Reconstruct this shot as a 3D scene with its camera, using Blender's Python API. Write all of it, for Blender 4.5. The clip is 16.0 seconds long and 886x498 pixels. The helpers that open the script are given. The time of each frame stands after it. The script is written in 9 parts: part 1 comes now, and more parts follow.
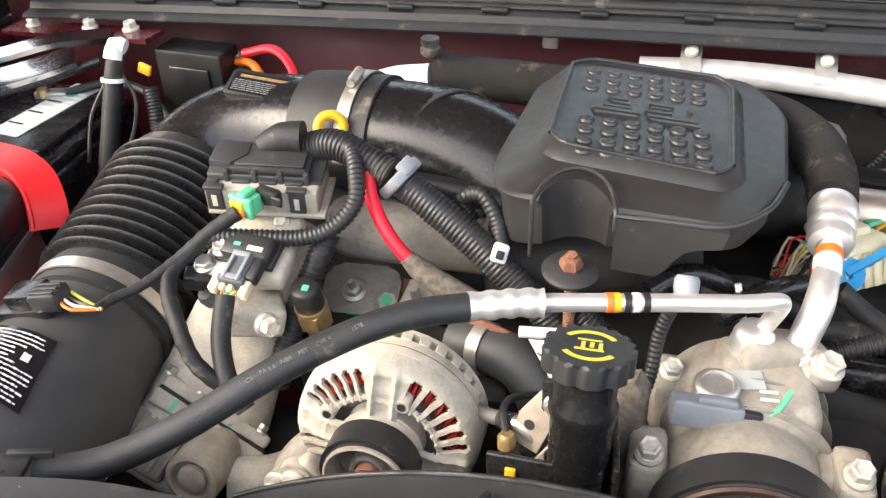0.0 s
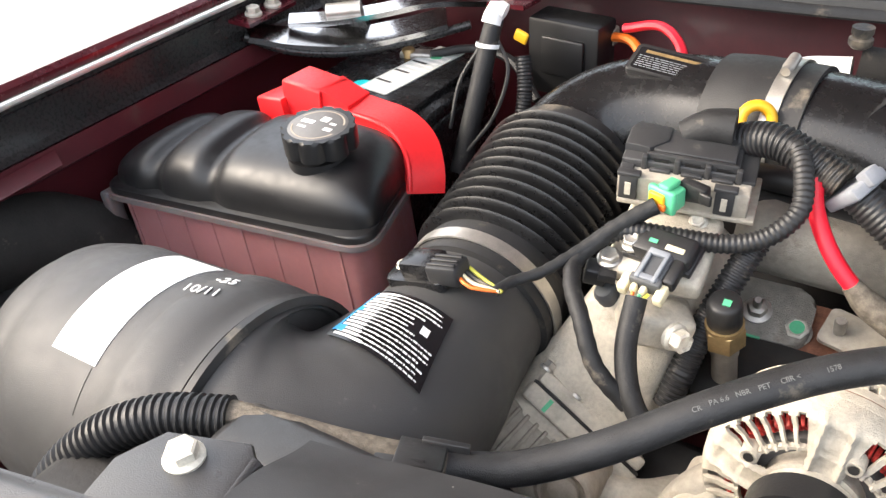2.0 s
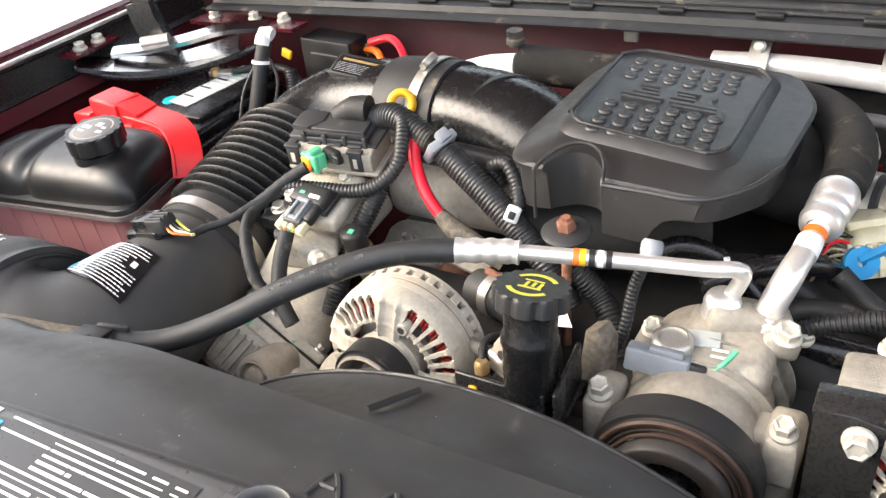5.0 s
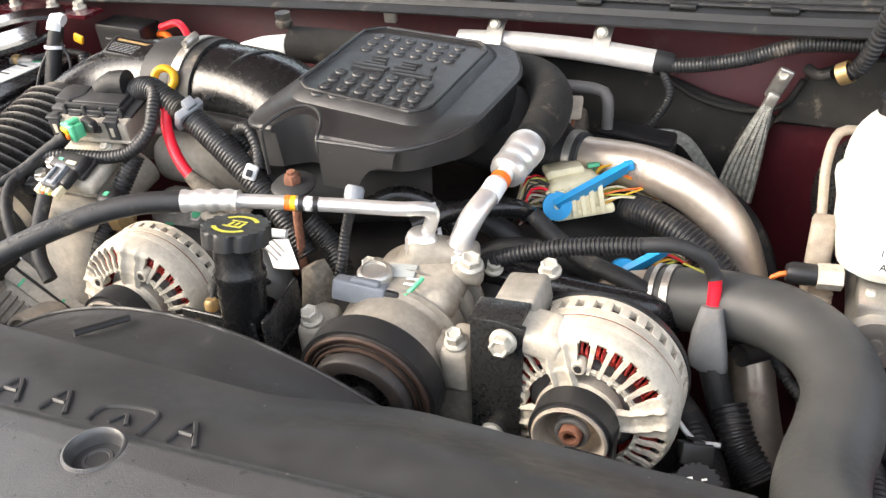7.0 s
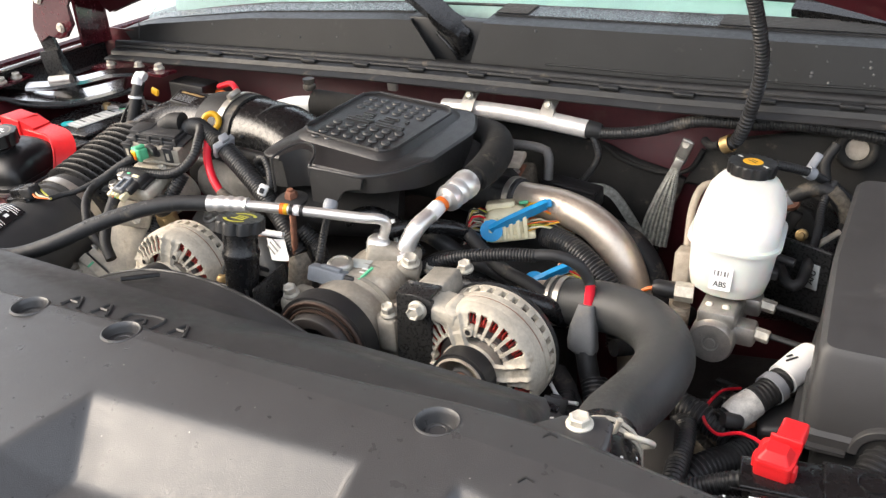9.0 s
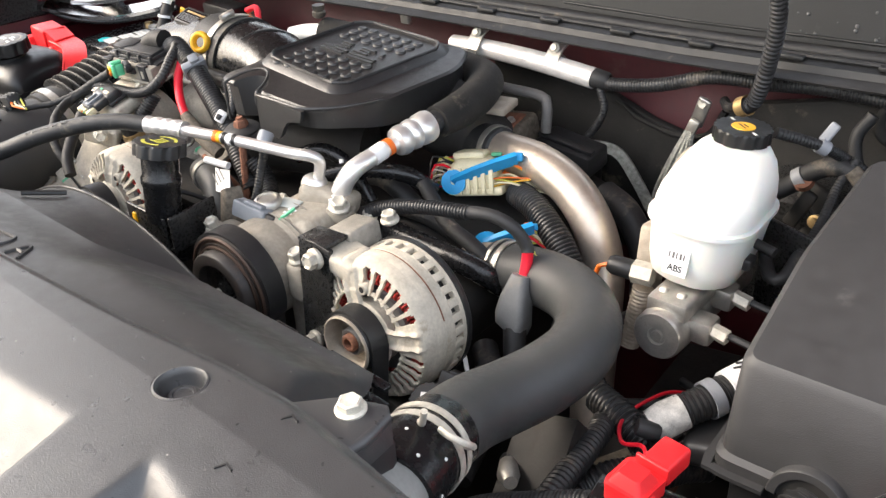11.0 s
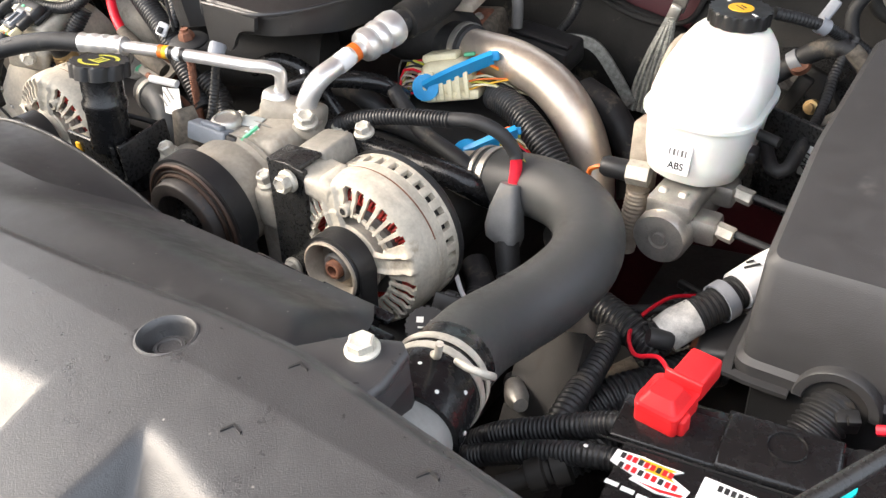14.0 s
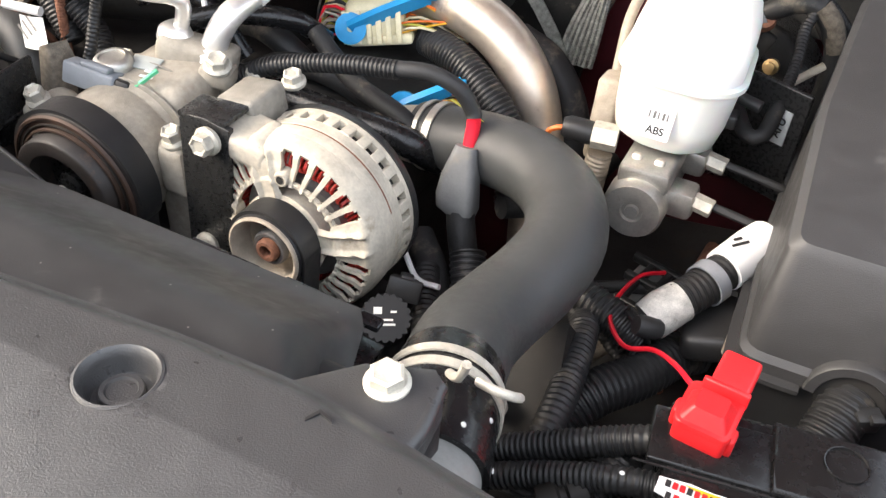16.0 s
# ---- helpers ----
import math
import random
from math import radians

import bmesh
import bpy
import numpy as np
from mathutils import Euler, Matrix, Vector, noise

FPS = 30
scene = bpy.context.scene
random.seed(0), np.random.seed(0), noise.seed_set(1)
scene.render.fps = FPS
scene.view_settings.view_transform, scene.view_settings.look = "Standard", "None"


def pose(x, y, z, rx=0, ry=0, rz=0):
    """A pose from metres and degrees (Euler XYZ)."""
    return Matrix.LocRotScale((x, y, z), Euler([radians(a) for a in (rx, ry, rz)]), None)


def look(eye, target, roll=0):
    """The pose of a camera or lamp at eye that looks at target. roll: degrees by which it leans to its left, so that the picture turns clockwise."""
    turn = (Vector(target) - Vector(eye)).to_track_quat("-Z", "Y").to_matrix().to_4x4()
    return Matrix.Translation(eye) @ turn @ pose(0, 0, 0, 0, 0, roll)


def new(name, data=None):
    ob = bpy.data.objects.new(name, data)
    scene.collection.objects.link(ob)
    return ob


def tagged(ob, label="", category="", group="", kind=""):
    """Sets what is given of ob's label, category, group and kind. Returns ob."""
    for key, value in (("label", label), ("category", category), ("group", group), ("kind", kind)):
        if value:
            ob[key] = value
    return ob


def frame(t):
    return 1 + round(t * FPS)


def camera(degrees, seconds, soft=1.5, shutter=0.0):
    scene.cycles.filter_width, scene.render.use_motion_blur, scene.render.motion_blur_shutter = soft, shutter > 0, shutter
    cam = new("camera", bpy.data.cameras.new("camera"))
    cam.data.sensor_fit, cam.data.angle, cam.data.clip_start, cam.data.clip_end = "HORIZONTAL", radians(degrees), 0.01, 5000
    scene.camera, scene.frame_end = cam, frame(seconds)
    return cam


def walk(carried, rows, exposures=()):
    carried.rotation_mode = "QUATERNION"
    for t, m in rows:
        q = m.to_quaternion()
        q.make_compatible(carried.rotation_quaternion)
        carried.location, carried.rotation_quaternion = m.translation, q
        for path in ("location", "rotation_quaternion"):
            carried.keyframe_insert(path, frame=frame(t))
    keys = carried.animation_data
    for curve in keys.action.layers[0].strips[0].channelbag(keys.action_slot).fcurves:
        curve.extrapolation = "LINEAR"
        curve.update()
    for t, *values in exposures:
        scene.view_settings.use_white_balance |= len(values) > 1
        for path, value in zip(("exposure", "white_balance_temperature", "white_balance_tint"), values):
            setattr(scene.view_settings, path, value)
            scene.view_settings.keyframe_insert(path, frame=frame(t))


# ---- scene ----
cam = camera(53.6, 16.0, 1.4)
PATH = [
    (0, (0.0779, -0.0153, 1.5824), (-0.3565, 1.5803, 0.4575), -1.36),
    (0.5, (0.0297, -0.0076, 1.5701), (-0.5728, 1.5324, 0.4452), -2.68),
    (1, (-0.0226, -0.0007, 1.5575), (-0.7379, 1.4938, 0.4374), -2.49),
    (1.5, (-0.0652, 0.0018, 1.5504), (-0.8959, 1.4325, 0.4265), -3.02),
    (2, (-0.0899, 0.0026, 1.5442), (-1.0049, 1.3739, 0.4117), -3.53),
    (2.5, (-0.0846, -0.0086, 1.5495), (-1.0454, 1.325, 0.4099), -4.19),
    (3, (-0.0408, -0.0241, 1.5646), (-1.0223, 1.3098, 0.4433), -4.93),
    (3.5, (0.0352, -0.0488, 1.5914), (-0.9612, 1.2984, 0.4995), -5.26),
    (4, (0.113, -0.0666, 1.6062), (-0.8798, 1.2977, 0.5324), -5.46),
    (4.5, (0.1996, -0.0756, 1.6114), (-0.7769, 1.3002, 0.5373), -6.64),
    (5, (0.3092, -0.0674, 1.6078), (-0.6023, 1.3384, 0.5157), -6.74),
    (5.2, (0.351, -0.0739, 1.6088), (-0.5371, 1.3413, 0.5095), -6.31),
    (7.3, (0.5358, -0.0963, 1.6048), (-0.1403, 1.4242, 0.4954), -4.57),
    (7.5, (0.5416, -0.0985, 1.6071), (-0.1142, 1.4285, 0.4945), -4.54),
    (8, (0.5551, -0.1891, 1.6548), (-0.1429, 1.3615, 0.6021), -5.23),
    (8.5, (0.6682, -0.3432, 1.6914), (-0.1222, 1.233, 0.7476), -3.99),
    (9, (0.8041, -0.3159, 1.677), (-0.0826, 1.2127, 0.7405), -3.09),
    (9.2, (0.872, -0.2683, 1.6743), (-0.0909, 1.2095, 0.7314), -3.48),
    (11.3, (0.9846, -0.0569, 1.5907), (-0.1821, 1.2068, 0.5701), -3.35),
    (11.5, (0.9796, -0.0637, 1.5875), (-0.1676, 1.2018, 0.5472), -2.92),
    (12, (0.9663, -0.0723, 1.5868), (-0.172, 1.1818, 0.5231), -1.5),
    (12.5, (1.0227, -0.1353, 1.5966), (-0.1544, 1.0856, 0.5365), 0.03),
    (13, (1.0315, -0.1366, 1.58), (-0.1665, 1.0573, 0.5126), -1.01),
    (13.5, (1.0095, -0.0788, 1.5789), (-0.14, 1.1029, 0.4465), -4.12),
    (14, (0.9062, -0.0381, 1.5699), (-0.0967, 1.2157, 0.3774), -4.94),
    (14.5, (0.8327, -0.0246, 1.5653), (-0.0178, 1.3123, 0.345), -2.48),
    (15, (0.7694, -0.0133, 1.5171), (0.0552, 1.3347, 0.2237), 1.68),
    (15.5, (0.7462, -0.0075, 1.523), (0.0916, 1.3552, 0.2136), 4.38),
    (16, (0.739, 0.0048, 1.5157), (0.1078, 1.3865, 0.2146), 3.79),
]
walk(cam, [(t, look(eye, target, roll)) for t, eye, target, roll in PATH], [(0, 1.74), (5, 1.76), (7.5, 1.76), (8, 1.66), (8.5, 1.32), (9, 1.22), (11.3, 1.54), (12, 1.45), (12.5, 1.25), (13, 1.18), (13.5, 1.56), (14, 1.63), (16, 1.75)])

# ---------------------------------------------------------------- light
world = bpy.data.worlds.new("world")
scene.world = world
world.use_nodes = True
wn = world.node_tree.nodes
sky = wn.new("ShaderNodeTexSky")
sky.sky_type = 'NISHITA'
sky.sun_disc = False
sky.sun_elevation = radians(34)
sky.sun_rotation = radians(240)
sky.dust_density = 6.0
sky.air_density = 1.0
sky.ozone_density = 1.0
wn["Background"].inputs["Strength"].default_value = 0.255
veil = wn.new("ShaderNodeMix")
veil.data_type = 'RGBA'
veil.inputs[0].default_value = 0.55
veil.inputs[7].default_value = (4.4, 4.5, 4.65, 1)
world.node_tree.links.new(sky.outputs[0], veil.inputs[6])
world.node_tree.links.new(veil.outputs[2], wn["Background"].inputs["Color"])

sun = new("sun", bpy.data.lights.new("sun", "SUN"))
sun.data.energy = 0.70
sun.data.angle = radians(34)
sun.data.color = (1.0, 0.95, 0.88)
sun.matrix_world = look((-7.8, -4.0, 6.6), (0, 0.5, 1.1))


# ---------------------------------------------------------------- materials
def material(name, color, rough=0.5, metal=0.0, vary=0.25, scale=40.0, bump=0.0, bump_scale=400.0,
             dirt=None, dirt_amount=0.0, dirt_scale=14.0, coat=0.0, transmission=0.0, ior=1.45, random_tint=0.0, alpha=1.0, subsurface=0.0, spec=0.5, specks=0.0):
    """A surface with a base colour varied at two scales, fine relief, and dust or rust in patches of their own shape."""
    m = bpy.data.materials.new(name)
    m.use_nodes = True
    n, l = m.node_tree.nodes, m.node_tree.links
    b = n["Principled BSDF"]
    b.inputs["Roughness"].default_value = rough
    b.inputs["Metallic"].default_value = metal
    b.inputs["Coat Weight"].default_value = coat
    b.inputs["Transmission Weight"].default_value = transmission
    b.inputs["IOR"].default_value = ior
    b.inputs["Alpha"].default_value = alpha
    b.inputs["Specular IOR Level"].default_value = spec
    b.inputs["Subsurface Weight"].default_value = subsurface
    co = n.new("ShaderNodeTexCoord")

    def tex(s, detail, r=0.55):
        t = n.new("ShaderNodeTexNoise")
        t.inputs["Scale"].default_value = s
        t.inputs["Detail"].default_value = detail
        t.inputs["Roughness"].default_value = r
        l.new(co.outputs["Object"], t.inputs["Vector"])
        return t

    def mix(kind, a, c, fac):
        x = n.new("ShaderNodeMix")
        x.data_type, x.blend_type = 'RGBA', kind
        for sock, val in ((x.inputs[0], fac), (x.inputs[6], a), (x.inputs[7], c)):
            if hasattr(val, "links") or hasattr(val, "is_linked"):
                l.new(val, sock)
            else:
                sock.default_value = val
        return x.outputs[2]

    def ramp(sock, p0, v0, p1, v1):
        r = n.new("ShaderNodeMapRange")
        r.inputs[1].default_value, r.inputs[2].default_value = p0, p1
        r.inputs[3].default_value, r.inputs[4].default_value = v0, v1
        l.new(sock, r.inputs[0])
        return r.outputs[0]

    big, fine = tex(scale, 3), tex(scale * 9, 4)
    g1 = ramp(big.outputs["Fac"], 0.3, 1 - vary, 0.7, 1 + vary)
    g2 = ramp(fine.outputs["Fac"], 0.3, 1 - vary * 0.5, 0.7, 1 + vary * 0.5)
    mul = n.new("ShaderNodeMath")
    mul.operation = 'MULTIPLY'
    l.new(g1, mul.inputs[0])
    l.new(g2, mul.inputs[1])
    grey = n.new("ShaderNodeCombineColor")
    for i in range(3):
        l.new(mul.outputs[0], grey.inputs[i])
    c = mix('MULTIPLY', (*color, 1), grey.outputs[0], 1.0)
    if random_tint:
        oi = n.new("ShaderNodeObjectInfo")
        rr = ramp(oi.outputs["Random"], 0, 1 - random_tint, 1, 1 + random_tint)
        gg = n.new("ShaderNodeCombineColor")
        for i in range(3):
            l.new(rr, gg.inputs[i])
        c = mix('MULTIPLY', c, gg.outputs[0], 1.0)
    rsock = ramp(fine.outputs["Fac"], 0.3, max(0.02, rough - 0.07), 0.7, min(1, rough + 0.09))
    if dirt:
        d = tex(dirt_scale, 6, 0.68)
        f = ramp(d.outputs["Fac"], 0.62 - dirt_amount * 0.3, 0.0, 0.78 - dirt_amount * 0.2, 0.9)
        c = mix('MIX', c, (*dirt, 1), f)
        add = n.new("ShaderNodeMath")
        add.operation = 'MULTIPLY_ADD'
        l.new(f, add.inputs[0])
        add.inputs[1].default_value = 0.3
        l.new(rsock, add.inputs[2])
        rsock = add.outputs[0]
        if metal:
            mm = ramp(f, 0, metal, 1, metal * 0.2)
            l.new(mm, b.inputs["Metallic"])
    if specks:
        vo = n.new("ShaderNodeTexVoronoi")
        vo.voronoi_dimensions = '2D'
        vo.inputs["Scale"].default_value = specks
        l.new(co.outputs["Object"], vo.inputs["Vector"])
        near = ramp(vo.outputs["Distance"], 0.010, 1.0, 0.024, 0.0)
        pick = n.new("ShaderNodeSeparateColor")
        l.new(vo.outputs["Color"], pick.inputs[0])
        some = ramp(pick.outputs[0], 0.60, 0.0, 1.0, 1.0)
        both = n.new("ShaderNodeMath")
        both.operation = 'MULTIPLY'
        l.new(near, both.inputs[0])
        l.new(some, both.inputs[1])
        c = mix('MIX', c, (0.34, 0.32, 0.29, 1), both.outputs[0])
    l.new(c, b.inputs["Base Color"])
    l.new(rsock, b.inputs["Roughness"])
    if bump:
        bt = tex(bump_scale, 4, 0.6)
        bn = n.new("ShaderNodeBump")
        bn.inputs["Strength"].default_value = bump
        bn.inputs["Distance"].default_value = 0.001
        l.new(bt.outputs["Fac"], bn.inputs["Height"])
        l.new(bn.outputs["Normal"], b.inputs["Normal"])
    return m


DUST = (0.20, 0.17, 0.13)
M_COVER = material("grained_black_plastic", (0.046, 0.0455, 0.0460), 0.33, spec=0.7, vary=0.08, scale=7, bump=0.35, bump_scale=1000, specks=24)
M_CASE = material("grained_black_case_plastic", (0.037, 0.0365, 0.037), 0.45, spec=0.6, vary=0.10, scale=7, bump=0.35, bump_scale=1000, dirt=(0.10, 0.095, 0.09), dirt_amount=-0.04, dirt_scale=20)
M_BLACK = material("black_plastic", (0.020, 0.020, 0.0205), 0.42, vary=0.2, scale=20, bump=0.15, bump_scale=700, dirt=DUST, dirt_amount=0.05, dirt_scale=12)
M_GLOSSB = material("satin_black_plastic", (0.0095, 0.0095, 0.010), 0.24, vary=0.15, scale=15, bump=0.02, bump_scale=900, dirt=DUST, dirt_amount=-0.14, dirt_scale=14)
M_COOLB = material("moulded_black_plastic", (0.010, 0.010, 0.0105), 0.40, vary=0.10, scale=9, bump=0.04, bump_scale=900, dirt=(0.07, 0.065, 0.06), dirt_amount=-0.05, dirt_scale=22)
M_RUBBER = material("black_rubber", (0.022, 0.022, 0.0225), 0.55, vary=0.25, scale=30, bump=0.25, bump_scale=600, dirt=DUST, dirt_amount=0.10, dirt_scale=25)
M_HOSE = material("grey_black_hose_rubber", (0.048, 0.049, 0.048), 0.46, vary=0.15, scale=18, bump=0.35, bump_scale=900, dirt=(0.16, 0.14, 0.11), dirt_amount=0.05, dirt_scale=16)
M_FOAM = material("dusty_foam_sleeve", (0.015, 0.014, 0.0125), 0.85, vary=0.3, scale=30, bump=0.5, bump_scale=350, dirt=DUST, dirt_amount=0.12, dirt_scale=18)
M_DARK = material("grimy_dark_metal", (0.020, 0.0185, 0.017), 0.7, vary=0.4, scale=25, bump=0.4, bump_scale=200, dirt=(0.06, 0.045, 0.03), dirt_amount=0.1, dirt_scale=12)
M_ALU = material("dirty_cast_aluminium", (0.335, 0.302, 0.25), 0.60, metal=0.05, vary=0.26, scale=20, bump=0.7, bump_scale=800, dirt=(0.20, 0.15, 0.10), dirt_amount=0.20, dirt_scale=16)
M_CAST = material("grimy_grey_casting", (0.225, 0.208, 0.178), 0.64, vary=0.30, scale=16, bump=0.9, bump_scale=700, dirt=(0.10, 0.08, 0.06), dirt_amount=0.16, dirt_scale=26)
M_ALUC = material("weathered_white_aluminium", (0.50, 0.453, 0.370), 0.66, metal=0.0, vary=0.22, scale=30, bump=0.8, bump_scale=800, dirt=(0.28, 0.22, 0.15), dirt_amount=0.14, dirt_scale=28)
M_SILVER = material("bright_aluminium_tube", (0.80, 0.78, 0.75), 0.36, metal=0.75, vary=0.05, scale=30, bump=0.04, bump_scale=700, dirt=(0.5, 0.46, 0.4), dirt_amount=-0.06, dirt_scale=30)
M_FOIL = material("foil_heat_sleeve", (0.74, 0.72, 0.70), 0.42, metal=0.5, vary=0.10, scale=50, bump=0.9, bump_scale=120)
M_STEEL = material("zinc_steel", (0.48, 0.46, 0.42), 0.38, metal=0.8, vary=0.15, scale=60, bump=0.2, bump_scale=600, dirt=(0.3, 0.25, 0.18), dirt_amount=0.02, dirt_scale=60)
M_BOLT = material("pale_plated_bolt", (0.52, 0.49, 0.42), 0.48, metal=0.3, vary=0.2, scale=110, bump=0.3, bump_scale=900, dirt=(0.25, 0.20, 0.14), dirt_amount=0.08, dirt_scale=70, random_tint=0.12)
M_RPIPE = material("discoloured_steel_pipe", (0.56, 0.485, 0.405), 0.36, metal=0.75, vary=0.16, scale=14, bump=0.06, bump_scale=300, dirt=(0.20, 0.11, 0.06), dirt_amount=0.14, dirt_scale=22)
M_RUST = material("rusty_steel", (0.20, 0.085, 0.05), 0.75, vary=0.35, scale=80, bump=0.6, bump_scale=500, dirt=(0.32, 0.15, 0.08), dirt_amount=0.15, dirt_scale=60)
M_BELT = material("worn_pulley_black", (0.024, 0.020, 0.018), 0.5, vary=0.3, scale=60, bump=0.2, bump_scale=500, dirt=(0.10, 0.06, 0.04), dirt_amount=0.10, dirt_scale=40)
M_TAN = material("dusty_tan_steel", (0.36, 0.31, 0.25), 0.6, metal=0.2, vary=0.2, scale=60, bump=0.3, bump_scale=700)
M_REDP = material("red_plastic", (0.72, 0.018, 0.022), 0.42, vary=0.08, scale=30, bump=0.12, bump_scale=500, subsurface=0.05)
M_REDW = material("red_wire_jacket", (0.70, 0.012, 0.03), 0.4, vary=0.06, scale=40)
M_COPPER = material("enamelled_red_winding", (0.50, 0.045, 0.035), 0.4, metal=0.1, vary=0.5, scale=300)
M_MAROON = material("dark_red_car_paint", (0.060, 0.006, 0.010), 0.22, vary=0.12, scale=12, coat=0.6, dirt=(0.10, 0.05, 0.045), dirt_amount=-0.01, dirt_scale=20)
M_MAROOND = material("dusty_dark_red_primer", (0.066, 0.0095, 0.0135), 0.42, vary=0.2, scale=10, coat=0.15, dirt=(0.10, 0.06, 0.05), dirt_amount=0.02, dirt_scale=14)
M_PINK = material("pink_coolant_in_plastic", (0.27, 0.118, 0.120), 0.4, vary=0.1, scale=14, subsurface=0.25, bump=0.1, bump_scale=200, dirt=(0.24, 0.15, 0.13), dirt_amount=0.03, dirt_scale=9)
M_MILK = material("milky_white_plastic", (0.70, 0.69, 0.645), 0.42, vary=0.03, scale=20, bump=0.15, bump_scale=150, subsurface=0.25)
M_TANKLIP = material("translucent_grey_flange", (0.12, 0.10, 0.10), 0.45, vary=0.1, scale=30, subsurface=0.2)
M_LABELW = material("white_paper_label", (0.78, 0.78, 0.77), 0.5, vary=0.03, scale=60)
M_LABELG = material("grey_paper_label", (0.40, 0.42, 0.40), 0.5, vary=0.08, scale=60)
M_DUCT = material("dull_dark_steel_sheet", (0.022, 0.020, 0.018), 0.55, metal=0.1, spec=0.3, vary=0.25, scale=18, bump=0.1, bump_scale=300, dirt=(0.040, 0.033, 0.026), dirt_amount=0.1, dirt_scale=20)
M_LABELC = material("satin_black_label", (0.034, 0.034, 0.035), 0.34, vary=0.06, scale=30)
M_LABELS = material("pale_grey_label", (0.52, 0.54, 0.53), 0.5, vary=0.05, scale=60)
M_LABELB = material("black_label", (0.012, 0.012, 0.013), 0.16, vary=0.1, scale=60)
M_PRINT = material("white_print", (0.70, 0.70, 0.68), 0.5, vary=0.05, scale=90)
M_PRINTK = material("black_print", (0.02, 0.02, 0.02), 0.5, vary=0.05, scale=90)
M_BLUEP = material("blue_plastic", (0.02, 0.30, 0.62), 0.38, vary=0.08, scale=40, bump=0.1, bump_scale=600)
M_TEAL = material("teal_sticker", (0.01, 0.47, 0.50), 0.4, vary=0.06, scale=50)
M_YELLOW = material("yellow_plastic", (0.78, 0.42, 0.02), 0.42, vary=0.08, scale=50, dirt=(0.5, 0.3, 0.1), dirt_amount=0.0, dirt_scale=40)
M_YELLOWP = material("yellow_print", (0.48, 0.46, 0.06), 0.5, vary=0.1, scale=90)
M_ORANGE = material("orange_band", (0.75, 0.16, 0.02), 0.45, vary=0.08, scale=60)
M_GREEN = material("green_connector_plastic", (0.10, 0.46, 0.24), 0.4, vary=0.1, scale=60, bump=0.1, bump_scale=600)
M_CREAM = material("cream_connector_plastic", (0.70, 0.63, 0.42), 0.45, vary=0.1, scale=60, bump=0.15, bump_scale=500, dirt=(0.30, 0.24, 0.15), dirt_amount=0.02, dirt_scale=40)
M_GREYP = material("grey_connector_plastic", (0.19, 0.205, 0.225), 0.45, vary=0.1, scale=50, bump=0.12, bump_scale=500, dirt=(0.2, 0.17, 0.13), dirt_amount=0.04, dirt_scale=40)
M_LGREY = material("light_grey_clip_plastic", (0.23, 0.24, 0.26), 0.45, vary=0.1, scale=50, dirt=(0.3, 0.26, 0.2), dirt_amount=0.03, dirt_scale=40)
M_STRAP = material("woven_tinned_strap", (0.30, 0.30, 0.27), 0.5, metal=0.5, vary=0.35, scale=150, bump=0.9, bump_scale=500)
M_BRASS = material("brass_fitting", (0.46, 0.32, 0.15), 0.42, metal=0.7, vary=0.2, scale=80, bump=0.2, bump_scale=600)
M_CHROME = material("scuffed_bright_hinge_steel", (0.55, 0.54, 0.53), 0.18, metal=1.0, vary=0.1, scale=30, bump=0.05, bump_scale=200, dirt=(0.03, 0.03, 0.03), dirt_amount=0.1, dirt_scale=9)
M_BLACKPAINT = material("black_painted_steel", (0.018, 0.018, 0.018), 0.28, vary=0.2, scale=30, bump=0.1, bump_scale=400)
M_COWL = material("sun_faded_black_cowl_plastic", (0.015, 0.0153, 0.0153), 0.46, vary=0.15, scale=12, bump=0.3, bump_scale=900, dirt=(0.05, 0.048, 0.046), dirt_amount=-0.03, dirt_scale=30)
# base colour twice the upright face's: sky light on the top painted in
M_COWLTOP = material("wet_sky_lit_cowl_top", (0.030, 0.030, 0.031), 0.24, vary=0.2, scale=25, bump=0.5, bump_scale=700, spec=0.7)
M_DROP = material("water_bead", (0.10, 0.10, 0.10), 0.06, vary=0.1, scale=60)
M_GROUND = material("pale_concrete", (0.42, 0.40, 0.37), 0.85, vary=0.12, scale=1.2, bump=0.4, bump_scale=60, dirt=(0.30, 0.28, 0.25), dirt_amount=0.06, dirt_scale=0.7)
M_TAPE = material("wrapped_cloth_tape", (0.014, 0.014, 0.0145), 0.6, vary=0.25, scale=60, bump=0.6, bump_scale=260, dirt=DUST, dirt_amount=0.06, dirt_scale=30)
M_KNIT = material("knit_textured_rubber", (0.020, 0.020, 0.0205), 0.46, vary=0.3, scale=40, bump=0.5, bump_scale=900, dirt=DUST, dirt_amount=0.02, dirt_scale=25)
M_BRAID = material("braided_hose_cover", (0.13, 0.11, 0.085), 0.8, vary=0.4, scale=160, bump=0.9, bump_scale=420)
M_GLASS = material("windscreen_glass", (0.70, 0.90, 0.82), 0.03, vary=0.0, scale=5, transmission=1.0)
M_DASH = material("sky_pale_dashboard", (0.50, 0.55, 0.52), 0.6, vary=0.15, scale=5, bump=0.2, bump_scale=600)
M_BELLOWS = material("dusty_bellows_rubber", (0.011, 0.011, 0.0115), 0.30, vary=0.2, scale=15, bump=0.04, bump_scale=500, dirt=(0.10, 0.085, 0.07), dirt_amount=-0.06, dirt_scale=9)
